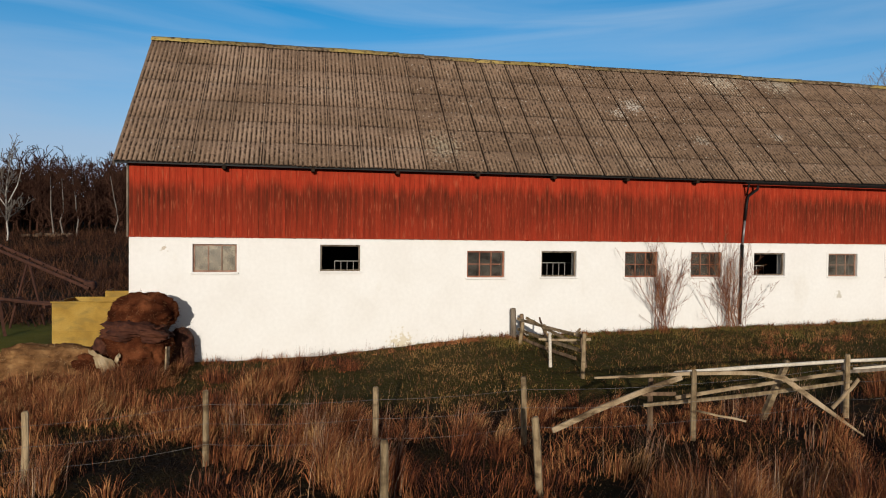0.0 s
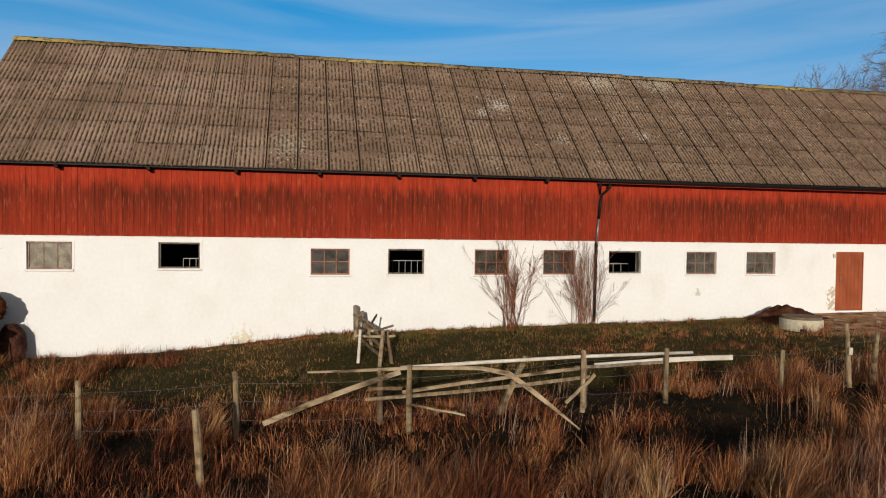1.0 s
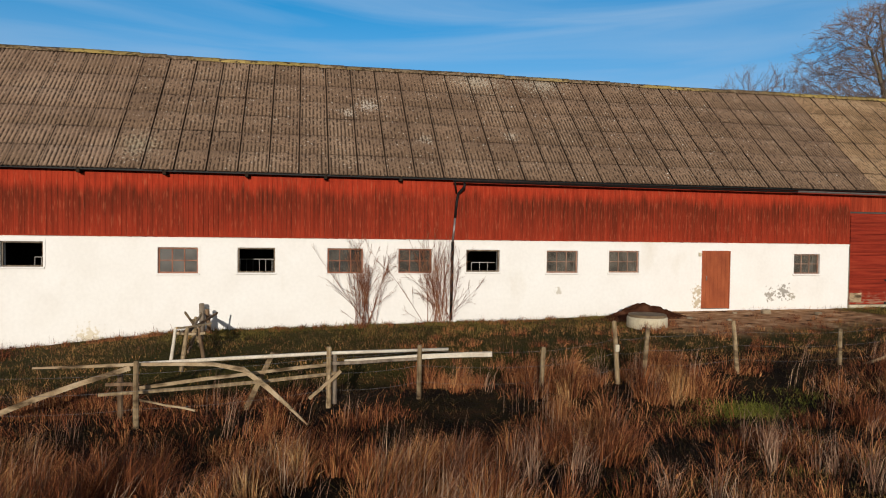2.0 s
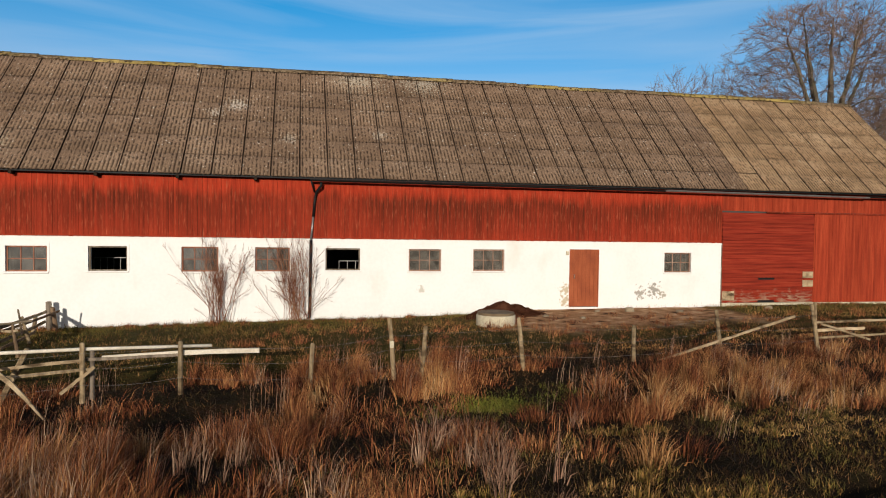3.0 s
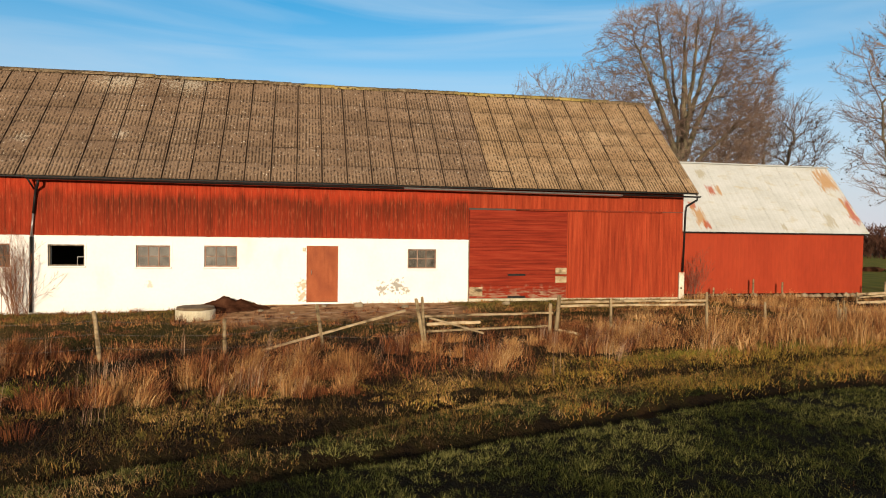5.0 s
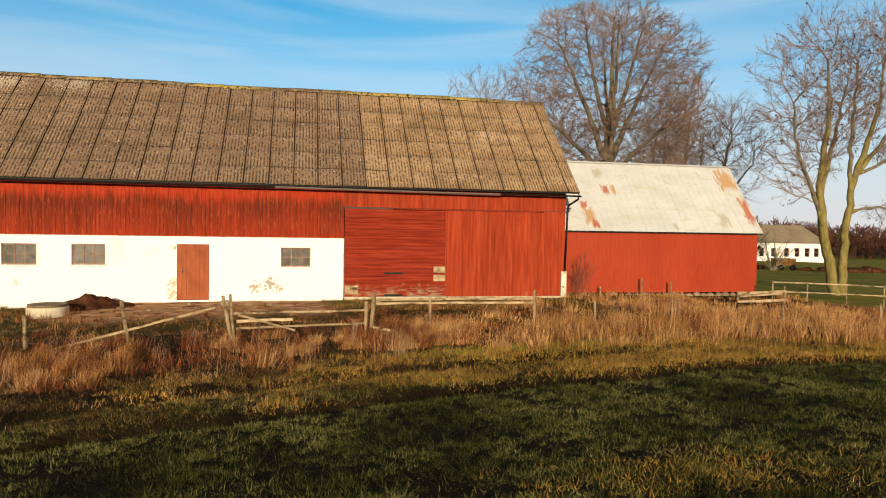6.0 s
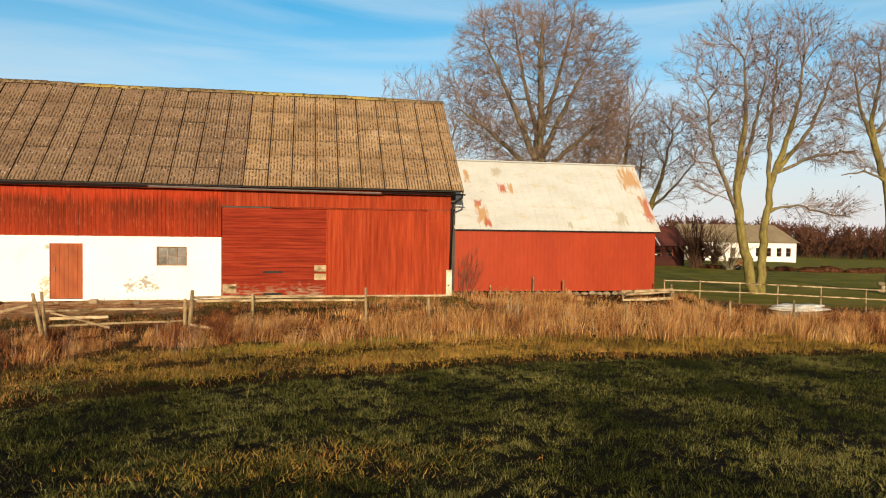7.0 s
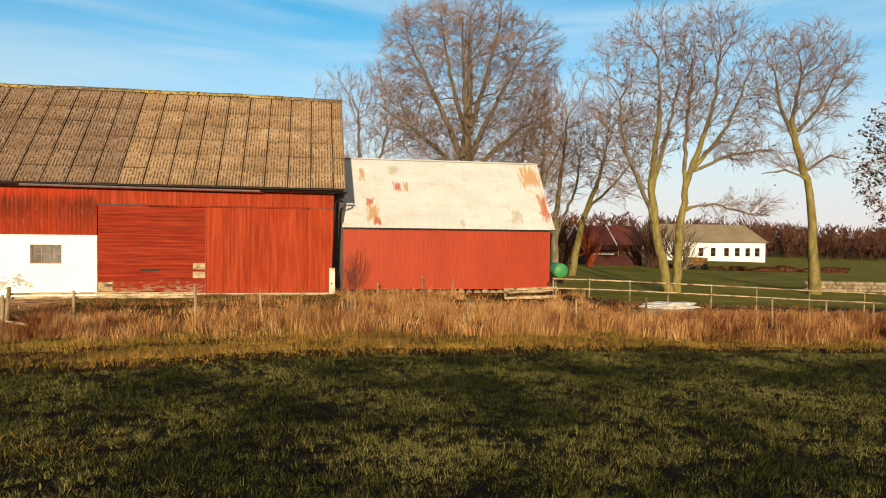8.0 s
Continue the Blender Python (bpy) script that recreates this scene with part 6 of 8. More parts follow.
# ---- trees ----
def segments_mesh(name, segs, mat, sides):
    """Tapered limbs from an array of p0, p1, r0, r1."""
    s = np.array(segs, np.float32)
    p0, p1, r0, r1 = s[:, 0:3], s[:, 3:6], s[:, 6], s[:, 7]
    d = p1 - p0
    d /= np.linalg.norm(d, axis=1, keepdims=True) + 1e-9
    ref = np.where(np.abs(d[:, 2:3]) > 0.9, np.array([[1.0, 0, 0]]), np.array([[0, 0, 1.0]]))
    u = np.cross(d, ref)
    u /= np.linalg.norm(u, axis=1, keepdims=True) + 1e-9
    w = np.cross(d, u)
    rings = []
    for p, r in ((p0 - d * r0[:, None] * 0.3, r0), (p1, r1)):
        for k in range(sides):
            a = 2 * math.pi * k / sides
            rings.append(p + (u * math.cos(a) + w * math.sin(a)) * r[:, None])
    V = np.stack(rings, 1).reshape(-1, 3)
    base = np.arange(len(s))[:, None] * (2 * sides)
    F = np.concatenate([np.stack([base[:, 0] + k, base[:, 0] + (k + 1) % sides, base[:, 0] + sides + (k + 1) % sides, base[:, 0] + sides + k], 1) for k in range(sides)])
    return mesh_np(name, V, F, mat, True)


def turned(d, ang, rng):
    ax_ = d.orthogonal().normalized()
    ax_.rotate(Matrix.Rotation(rng.uniform(0, 6.283), 3, d))
    v = d.copy()
    v.rotate(Matrix.Rotation(ang, 3, ax_))
    return v


def branch(rng, p, d, length, r, lvl, spec, out, tips, crook=1.0):
    """spec by level: children, length share, angle in degrees, rise, steps."""
    kids, share, ang, rise, steps = spec[lvl]
    d = d.normalized()
    step = length / steps
    last = lvl == len(spec) - 1
    for k in range(steps):
        f0, f1 = k / steps, (k + 1) / steps
        wig = (0.08, 0.07, 0.05, 0.04, 0.04)[lvl] * crook
        d = (d + Vector((rng.gauss(0, wig), rng.gauss(0, wig), rng.gauss(0, wig) + rise))).normalized()
        q = p + d * step
        ra, rb_ = r * (1 - 0.72 * f0), r * (1 - 0.72 * f1)
        out.append((*p, *q, ra, rb_, lvl))
        if not last:
            n = kids / steps * (0.35 if k == 0 and lvl < 2 else 1.0 + 0.3 * (k > 0))
            n = int(n) + (rng.random() < n - int(n))
            for _ in range(n):
                f = rng.random()
                branch(rng, p.lerp(q, f), turned(d, radians(rng.gauss(ang, 12)), rng), length * share * rng.uniform(0.7, 1.2) * (1 - 0.35 * (f0 + f / steps)), ra * 0.62, lvl + 1, spec, out, tips, crook)
        p = q
    if last:
        tips.append(tuple(p))
    return p


def crown_points(rng, blobs, n, shell=3.2):
    """Points in soft ellipsoids (x, y, z, rx, ry, rz, share), denser towards the outside."""
    out = []
    for cx, cy, cz, rx, ry, rz, share in blobs:
        k = int(n * share)
        d = rng.normal(0, 1, (k, 3))
        d /= np.linalg.norm(d, axis=1, keepdims=True)
        rad = rng.uniform(0.02, 1, k) ** (1 / shell)
        lump = 1 + 0.10 * np.sin(3.1 * d[:, 0] + 2.3 * d[:, 2] + cx) + 0.07 * np.sin(7.0 * d[:, 0] - 5.0 * d[:, 2] + 4 * d[:, 1])
        out.append(np.array([cx, cy, cz]) + d * (rad * lump)[:, None] * np.array([rx, ry, rz]))
    return np.concatenate(out)


def make_tree(name, label, at, stems, blobs, n, seed, bark, twig, limb=None, tip_r=0.0145, twigs=5, twig_len=0.8, min_r=0.0058, droop=0.0, leaf_share=0.0, leaf_size=0.05, group="", balance=0.42, reach=0.10, shell=3.2):
    """Stems are lines of (x, y, z, r) from the foot upwards; the crown grows from them to points in its blobs, each by the
    shortest way that is also a short way to the foot, and limbs thicken by what they carry."""
    rng = np.random.RandomState(seed)
    P, par, path, fixed, head = [], [], [], [], []
    for s, stem in enumerate(stems):
        q = np.array(stem, float)
        last = -1
        if s:
            last = int(np.argmin(np.linalg.norm(np.array(P) - q[0, :3], axis=1)))
        for i in range(len(q) - 1):
            m = max(2, int(np.linalg.norm(q[i + 1, :3] - q[i, :3]) / 0.45))
            for k in range(0 if i == 0 and s == 0 else 1, m + 1):
                c = q[i] + (q[i + 1] - q[i]) * k / m
                p = c[:3] + (rng.normal(0, 0.035, 3) if 0 < k < m else 0)
                P.append(p)
                par.append(last)
                path.append((path[last] + 0.35 * np.linalg.norm(p - P[last])) if last >= 0 else 0.0)
                fixed.append(c[3])
                head.append((q[i + 1, :3] - q[i, :3]) / np.linalg.norm(q[i + 1, :3] - q[i, :3]))
                last = len(P) - 1
    ns = len(P)
    low = max(st[1][2] for st in stems[:1])
    pts = crown_points(rng, blobs, n, shell)
    d0 = np.min(np.linalg.norm(pts[:, None] - np.array(P)[None], axis=2), axis=1)
    pts = pts[np.argsort(d0)]
    tot = ns + len(pts)
    A, B, H = np.zeros((tot, 3)), np.zeros(tot), np.zeros((tot, 3))
    A[:ns], B[:ns], H[:ns] = P, path, head
    B[:ns][A[:ns, 2] < low] += 6.0
    parent = np.full(tot, -1)
    parent[:ns] = par
    for i in range(ns, tot):
        v = pts[i - ns] - A[:i]
        d = np.linalg.norm(v, axis=1) + 1e-6
        c = np.sum(v * H[:i], axis=1) / d
        cost = d * (1.0 + 1.0 * (0.77 - c).clip(0)) + balance * B[:i]
        k = int(np.argmin(cost))
        h = 0.6 * v[k] / d[k] + 0.4 * H[k]
        A[i], B[i], H[i], parent[i] = pts[i - ns], B[k] + d[k], h / np.linalg.norm(h), k
    load = np.zeros(tot)
    kids = np.bincount(parent[ns:], minlength=tot)
    for i in range(tot - 1, ns - 1, -1):
        load[i] = max(load[i], tip_r ** 2.25)
        if parent[i] >= ns:
            load[parent[i]] += load[i]
    R = load ** (1 / 2.25)
    R[:ns] = fixed
    off = np.array(at, float)
    segs, big = [], []
    thr = reach * 0.42
    stout = np.zeros(tot, bool)
    for i in range(tot):
        k = parent[i]
        if k < 0:
            continue
        if i < ns:
            stout[i] = True
            segs.append((*A[k], *A[i], max(R[k], R[i]) if k < ns else R[i], R[i]))
            big.append(True)
            continue
        stout[i] = R[i] > thr and (k == 0 or stout[k])
        # each limb leaves along its parent's line and bends to its own
        d = np.linalg.norm(A[i] - A[k])
        m = (A[i] + A[k]) / 2 + H[k] * d * 0.08 + rng.normal(0, 0.02 * d, 3)
        r0 = min(R[i] * 1.15, R[k])
        segs += [(*A[k], *m, r0, R[i]), (*m, *A[i], R[i], R[i] * 0.9)]
        big += [stout[i], stout[i]]
    fine = np.where(R[ns:] < 0.045)[0] + ns
    base = np.repeat(fine, twigs)
    f = rng.uniform(0.1, 1.0, len(base))[:, None]
    o = A[parent[base]] * (1 - f) + A[base] * f
    dr = A[base] - A[parent[base]]
    dr /= np.linalg.norm(dr, axis=1, keepdims=True) + 1e-9

    def shoots(o, dr, ln, r, wide, rise):
        v = dr + rng.normal(0, wide, dr.shape)
        v[:, 2] += rise
        v /= np.linalg.norm(v, axis=1, keepdims=True)
        L = ln * rng.uniform(0.5, 1.25, len(o))[:, None]
        e = o + v * L
        return v, e, np.column_stack([o, e, np.full(len(o), r), np.full(len(o), r * 0.6)])
    v, e, t1 = shoots(o, dr, twig_len, 0.0066, 0.34, 0.08 - droop)
    g = rng.uniform(0.25, 0.95, (len(o) * 2, 1))
    o2 = np.repeat(o, 2, 0) * (1 - g) + np.repeat(e, 2, 0) * g
    v2, e2, t2 = shoots(o2, np.repeat(v, 2, 0), twig_len * 0.52, min_r, 0.34, 0.05 - 1.4 * droop)
    arr = np.array(segs)
    thick = np.array(big)
    tree = thing(name, label, "tree", at, group)
    foot = np.array([*off, *off, 0, 0])
    tm = segments_mesh("trunk", arr[thick] - foot, bark, 8)
    if limb is not None:
        tm.materials.append(limb)
        small = (arr[thick][:, 6] < 0.13).astype(np.int32)
        tm.polygons.foreach_set("material_index", np.tile(small, 8))
    part("trunk", tm, tree)
    part("crown", segments_mesh("crown", np.concatenate([arr[~thick], t1, t2]) - foot, twig, 3), tree, "fine bare twigs")
    if leaf_share:
        ends = e2[rng.uniform(0, 1, len(e2)) < leaf_share]
        leaf_clumps(tree, ends - off, leaf_size, seed)
    return tree


def leaf_clumps(tree, pts, size, seed):
    r = np.random.RandomState(seed)
    pts = np.repeat(pts, 3, 0) + r.normal(0, size * 0.9, (len(pts) * 3, 3))
    n = len(pts)
    a = r.normal(0, 1, (n, 3))
    a /= np.linalg.norm(a, axis=1, keepdims=True)
    b = np.cross(a, r.normal(0, 1, (n, 3)))
    b /= np.linalg.norm(b, axis=1, keepdims=True)
    s = size * r.uniform(0.5, 1.2, (n, 1))
    V = np.stack([pts - a * s, pts + b * s * 0.6, pts + a * s, pts - b * s * 0.6], 1).reshape(-1, 3)
    F = np.arange(n * 4).reshape(-1, 4)
    part("leaves", mesh_np("leaves", V, F, M_LEAF), tree, "last withered leaves and seed clusters")


zt = gz(46.4, 36)
make_tree("tree", "tall broad bare tree with a dense domed crown", (46.4, 36, zt), [
    [(46.4, 36, zt - 0.3, 0.62), (46.45, 36, 4.0, 0.54), (46.4, 36, 7.2, 0.44), (46.5, 36, 10, 0.27), (46.5, 36, 13.5, 0.14), (46.6, 36, 17.2, 0.05)],
    [(46.4, 36, 5.8, 0.22), (44.6, 35.8, 7.8, 0.16), (42.6, 35.6, 9.4, 0.11), (40.6, 35.5, 10.6, 0.05)],
    [(46.4, 36, 6.0, 0.22), (48.2, 36.2, 7.9, 0.16), (50.2, 36.3, 9.6, 0.11), (52.2, 36.4, 10.8, 0.05)],
    [(46.4, 36, 6.8, 0.26), (45.0, 35.4, 9.6, 0.18), (43.4, 35.0, 12.6, 0.11), (42.2, 34.8, 14.8, 0.05)],
    [(46.45, 36, 7.0, 0.26), (47.8, 36.6, 9.8, 0.18), (49.4, 37.0, 12.8, 0.11), (50.6, 37.2, 15.0, 0.05)],
    [(46.4, 36, 7.4, 0.20), (46.0, 34.4, 10.4, 0.15), (45.4, 33.0, 13.6, 0.09), (45.2, 32.4, 15.8, 0.04)],
    [(46.45, 36, 7.6, 0.20), (47.0, 37.6, 10.6, 0.15), (47.4, 39.0, 13.8, 0.09), (47.5, 39.6, 16.0, 0.04)],
    [(46.45, 36, 8.6, 0.20), (45.6, 36.2, 11.8, 0.14), (44.9, 36.3, 15.0, 0.08), (44.6, 36.4, 17.2, 0.04)],
    [(46.5, 36, 8.8, 0.20), (47.4, 35.8, 12.0, 0.14), (48.2, 35.7, 15.2, 0.08), (48.6, 35.6, 17.2, 0.04)]],
    [(46.6, 36, 12.3, 6.7, 5.8, 6.5, 0.88), (46.5, 36, 8.4, 6.6, 5.0, 3.2, 0.12)], 4200, 4, M_BARK, M_TWIG, twigs=5, twig_len=0.62, tip_r=0.0115, balance=0.42, shell=4.4)
make_tree("tree", "lower bare tree behind the barn's end", (39.4, 41, zt), [
    [(39.4, 41, zt - 0.3, 0.30), (39.4, 41, 4.0, 0.24), (39.5, 41, 7.0, 0.15), (39.4, 41, 11.0, 0.06)],
    [(39.4, 41, 3.6, 0.16), (38.0, 41, 6.8, 0.11), (36.8, 41, 9.6, 0.06)],
    [(39.4, 41, 4.2, 0.16), (40.8, 41, 7.2, 0.11), (41.6, 41, 10.0, 0.06)]],
    [(39.6, 41, 9.5, 4.2, 3.2, 5.2, 1.0)], 620, 5, M_BARK, M_TWIG, twigs=5, twig_len=0.8, tip_r=0.012)
zt = gz(52, 40)
make_tree("tree", "rust-brown twiggy tree behind the shed", (51.6, 39, zt), [
    [(51.6, 39, zt, 0.28), (51.6, 39, 3.5, 0.2), (51.2, 39, 6.5, 0.13), (51.6, 39, 9.5, 0.06)],
    [(51.7, 39.1, 1.5, 0.18), (52.9, 39.5, 4.5, 0.13), (53.8, 39.6, 8.0, 0.06)]],
    [(52.2, 39, 8.4, 3.5, 2.8, 5.2, 0.7), (54.0, 39.3, 7.6, 2.6, 2.2, 4.2, 0.3)], 320, 8, M_BARK, M_TWIG_R, twigs=4, twig_len=0.7)
zt = gz(56, 41)
make_tree("tree", "bare leaning tree with a lichened foot beside the lawn", (56.2, 41, zt), [
    [(56.2, 41, zt, 0.30), (57.0, 41, 3.5, 0.24), (58.4, 41, 7.0, 0.15), (59.2, 41, 10.5, 0.06)],
    [(57.4, 41, 4.4, 0.13), (59.6, 41, 6.4, 0.09), (61.2, 41, 8.2, 0.05)]],
    [(59.2, 41, 9.4, 3.4, 2.6, 4.6, 1.0)], 420, 9, M_BARK_Y, M_TWIG, limb=M_BARK, twigs=5, twig_len=0.8)
make_tree("tree", "slim dark bare tree beside the lawn", (55.0, 41.5, zt), [
    [(55.0, 41.5, zt, 0.34), (54.9, 41.5, 3.2, 0.26), (55.4, 41.5, 7.5, 0.15), (55.8, 41.5, 11.5, 0.06)],
    [(55.0, 41.5, 2.4, 0.14), (56.6, 41.5, 6.0, 0.10), (57.0, 41.5, 9.0, 0.05)]],
    [(55.8, 41.5, 9.8, 2.9, 2.4, 4.9, 1.0)], 420, 10, M_BARK, M_TWIG, twigs=5, twig_len=0.8)
make_tree("tree", "slim dark bare tree beside the lawn", (54.0, 42.5, zt), [
    [(54.0, 42.5, zt, 0.24), (53.8, 42.5, 4, 0.18), (54.2, 42.5, 8.0, 0.1), (54.3, 42.5, 11, 0.05)]],
    [(54.2, 42.5, 9.4, 2.4, 2.2, 4.4, 1.0)], 300, 14, M_BARK, M_TWIG, twigs=5, twig_len=0.8)
za = gz(56.5, 26.8)
make_tree("tree", "bare tree with a lichen-yellow forked trunk", (56.5, 26.8, za), [
    [(56.55, 26.8, za - 0.2, 0.31), (55.75, 26.8, 2.0, 0.26), (55.25, 26.8, 4.9, 0.21), (55.35, 26.8, 6.6, 0.18), (55.7, 26.8, 9.5, 0.12), (55.5, 26.8, 12.6, 0.05)],
    [(55.7, 26.8, 2.6, 0.14), (54.6, 26.5, 4.8, 0.12), (53.4, 26.4, 7.2, 0.09), (53.0, 26.4, 10.0, 0.05)],
    [(55.3, 26.8, 5.2, 0.15), (56.2, 27.0, 8.0, 0.11), (57.0, 27.0, 11.4, 0.05)]],
    [(54.7, 26.6, 11.0, 3.5, 2.8, 4.7, 0.69), (54.0, 26.5, 7.4, 2.4, 2.0, 2.8, 0.2)], 600, 21, M_BARK_Y, M_TWIG, limb=M_BARK, twigs=5, twig_len=0.75, leaf_share=0.09, leaf_size=0.065)
make_tree("tree", "bare tree with a slender lichened trunk and a drooping bough", (57.1, 27.0, za), [
    [(57.05, 27.0, za - 0.2, 0.28), (57.2, 27.0, 3.0, 0.21), (57.5, 27.0, 5.3, 0.18), (58.4, 27.0, 7.7, 0.16), (59.2, 27.0, 10.3, 0.10), (59.6, 27.0, 13.4, 0.05)],
    [(57.9, 27.0, 6.2, 0.15), (60.2, 27.0, 9.0, 0.10), (61.4, 27.0, 12.0, 0.05)],
    [(57.4, 27.0, 4.9, 0.14), (57.6, 27.2, 8.2, 0.11), (57.9, 27.2, 12.8, 0.05)],
    [(57.9, 27.0, 6.2, 0.10), (60.5, 27.0, 7.3, 0.08), (63.2, 27.0, 7.7, 0.04)],
    [(57.35, 26.95, 4.0, 0.09), (59.3, 26.9, 4.35, 0.06), (61.2, 26.9, 3.9, 0.045), (63.0, 26.9, 3.7, 0.025)]],
    [(59.2, 27.0, 11.9, 3.6, 2.9, 4.8, 0.65), (61.2, 27.0, 7.6, 2.2, 1.2, 0.9, 0.14), (61.2, 26.9, 4.1, 2.4, 0.9, 0.8, 0.10)], 700, 22, M_BARK_Y, M_TWIG, limb=M_BARK, twigs=5, twig_len=0.75, leaf_share=0.09, leaf_size=0.065)
zc = gz(67.2, 28)
make_tree("tree", "bare tree with a lichened leaning trunk beside a stone wall", (67.2, 28, zc), [
    [(67.2, 28, zc - 0.2, 0.40), (66.95, 28, 1.2, 0.29), (66.87, 28, 3.1, 0.26), (66.5, 28, 5.6, 0.21), (65.6, 28, 8.0, 0.19), (65.2, 28, 9.6, 0.14), (65.8, 28, 12.6, 0.06)],
    [(65.4, 28, 8.6, 0.13), (64.4, 28, 10.4, 0.10), (63.9, 28, 12.6, 0.05)],
    [(65.4, 28, 8.8, 0.13), (67.0, 28, 10.4, 0.10), (68.0, 28, 12.4, 0.05)],
    [(66.2, 28, 6.4, 0.08), (68.0, 28, 7.6, 0.06), (69.4, 28, 7.4, 0.03)],
    [(66.4, 28, 6.0, 0.08), (64.8, 28, 6.6, 0.06), (63.2, 28, 6.3, 0.03)]],
    [(66.2, 28, 12.3, 3.3, 2.7, 3.7, 0.77), (66.6, 28, 7.2, 3.0, 1.0, 0.9, 0.1)], 700, 23, M_BARK_Y, M_TWIG, limb=M_BARK, twigs=5, twig_len=0.7, leaf_share=0.02, leaf_size=0.04)
zd = gz(74.5, 27)
make_tree("tree", "leafy-tipped tree with drooping seed clusters", (74.5, 27, zd), [
    [(74.5, 27, zd, 0.32), (74.4, 27, 4.0, 0.26), (74.0, 27, 8.0, 0.18), (73.6, 27, 11.5, 0.06)],
    [(74.4, 27, 5.0, 0.10), (72.6, 26.8, 6.6, 0.08), (70.6, 26.6, 7.2, 0.04)],
    [(74.3, 27, 6.0, 0.10), (72.8, 26.8, 8.4, 0.08), (71.2, 26.6, 9.8, 0.04)],
    [(74.4, 27, 3.0, 0.09), (72.8, 26.8, 4.2, 0.07), (71.2, 26.7, 4.0, 0.03)]],
    [(72.3, 26.8, 7.4, 3.3, 2.2, 4.4, 1.0)], 280, 26, M_BARK_Y, M_TWIG, limb=M_BARK, twigs=4, twig_len=0.6, droop=0.3, leaf_share=0.30, leaf_size=0.12)


# shrubs against the wall
def shrub(name, label, x, y, n, h, spread, seed, mat, r=0.012, cat="shrub"):
    rng = random.Random(seed)
    z = gz(x, y) - 0.05
    ob = thing(name, label, cat, (x, y, z))
    for k in range(n):
        segs, tips = [], []
        a = rng.uniform(0, 6.283)
        tilt = abs(rng.gauss(0, spread)) + 0.06
        d = Vector((math.cos(a) * tilt, math.sin(a) * tilt * (0.14 if y < 20 and x < 37 else 0.35), 1)).normalized()
        o = Vector((x + rng.gauss(0, 0.20), y + rng.gauss(0, 0.05), z))
        branch(rng, o, d, h * rng.uniform(0.55, 1.0), r * rng.uniform(0.7, 1.4), 0, [(6, 0.42, 22, 0.012, 5), (3, 0.45, 26, 0.02, 3), (0, 0, 0, 0.02, 2)], segs, tips, 0.7)
        arr = np.array(segs)
        arr[:, 6:8] = np.maximum(arr[:, 6:8], 0.0034)
        if y < 20.5 and x < 37:                        # nothing grows into the wall behind
            arr[:, [1, 4]] = np.minimum(arr[:, [1, 4]], 19.93)
        arr = arr - np.array([x, y, z, x, y, z, 0, 0, 0])
        part("shoot", segments_mesh("shoot", arr[:, :8], mat, 4), ob)
    return ob


M_REDBUSH = material("rust_bush_twigs", [(0.17, 0.035, 0.016), (0.28, 0.065, 0.026)], rough=0.9, bump=0, island=0.2, spec=0.05)
M_DARKTWIG = material("dark_bush_twigs", [(0.045, 0.024, 0.016), (0.08, 0.042, 0.028)], rough=0.9, bump=0, island=0.2, spec=0.05)
shrub("shrub", "leafless many-stemmed shrub against the white wall", 9.03, 19.72, 24, 2.75, 0.28, 41, M_SHOOT, 0.0085)
shrub("shrub", "leafless spreading shrub beside the downspout", 11.5, 19.70, 28, 2.75, 0.40, 42, M_SHOOT, 0.0085)
shrub("shrub", "small reddish bare shrub at the barn corner", 37.75, 20.35, 16, 1.9, 0.30, 43, material("red_shoots", [(0.16, 0.055, 0.035), (0.26, 0.10, 0.06)], rough=0.8, bump=0, island=0.2), 0.010)
shrub("shrub", "small dark bare fruit tree on the lawn", 74.0, 55.0, 14, 4.2, 0.5, 44, M_BARK, 0.06)
shrub("shrub", "dark bare bush before the farmhouse", 82.0, 70.0, 34, 5.0, 0.55, 45, M_DARKTWIG, 0.06)
shrub("shrub", "dense dark bush beside the red cottage", 72.4, 58.5, 30, 5.2, 0.40, 47, M_DARKTWIG, 0.10)
shrub("shrub", "dense dark bush behind the tank", 62.0, 58.0, 30, 5.0, 0.36, 48, M_DARKTWIG, 0.10)
shrub("shrub", "rust-red leafless bush beside the lawn", 64.6, 57.0, 20, 4.6, 0.26, 49, M_REDBUSH, 0.08)
shrub("shrub", "dark bare bush before the farmhouse", 77.0, 66.0, 30, 5.0, 0.5, 46, M_DARKTWIG, 0.06)


def wood_variant(seed, h, thick, limbs=4, spec=((5, 0.5, 35, 0.10, 3), (4, 0.55, 35, 0.06, 2), (0, 0, 0, 0.02, 1))):
    rng = random.Random(seed)
    segs, tips = [], []
    top = Vector((rng.gauss(0, 0.4), rng.gauss(0, 0.4), h * 0.8))
    p = Vector((0, 0, -0.5))
    for k in range(6):
        q = p.lerp(top, 1 / (6 - k)) + Vector((rng.gauss(0, 0.12), rng.gauss(0, 0.12), 0))
        r0 = 0.16 * (1 - k / 7)
        segs.append((*p, *q, r0, 0.16 * (1 - (k + 1) / 7), -1))
        if k > 0:
            for _ in range(limbs):
                branch(rng, p.lerp(q, rng.random()), turned(Vector((0, 0, 1)), radians(rng.uniform(25, 60)), rng), h * 0.30 * rng.uniform(0.6, 1.1), r0 * 0.4, 0, spec, segs, tips)
        p = q
    a = np.array(segs)
    a[:, 6:8] = np.maximum(a[:, 6:8], thick)
    return a


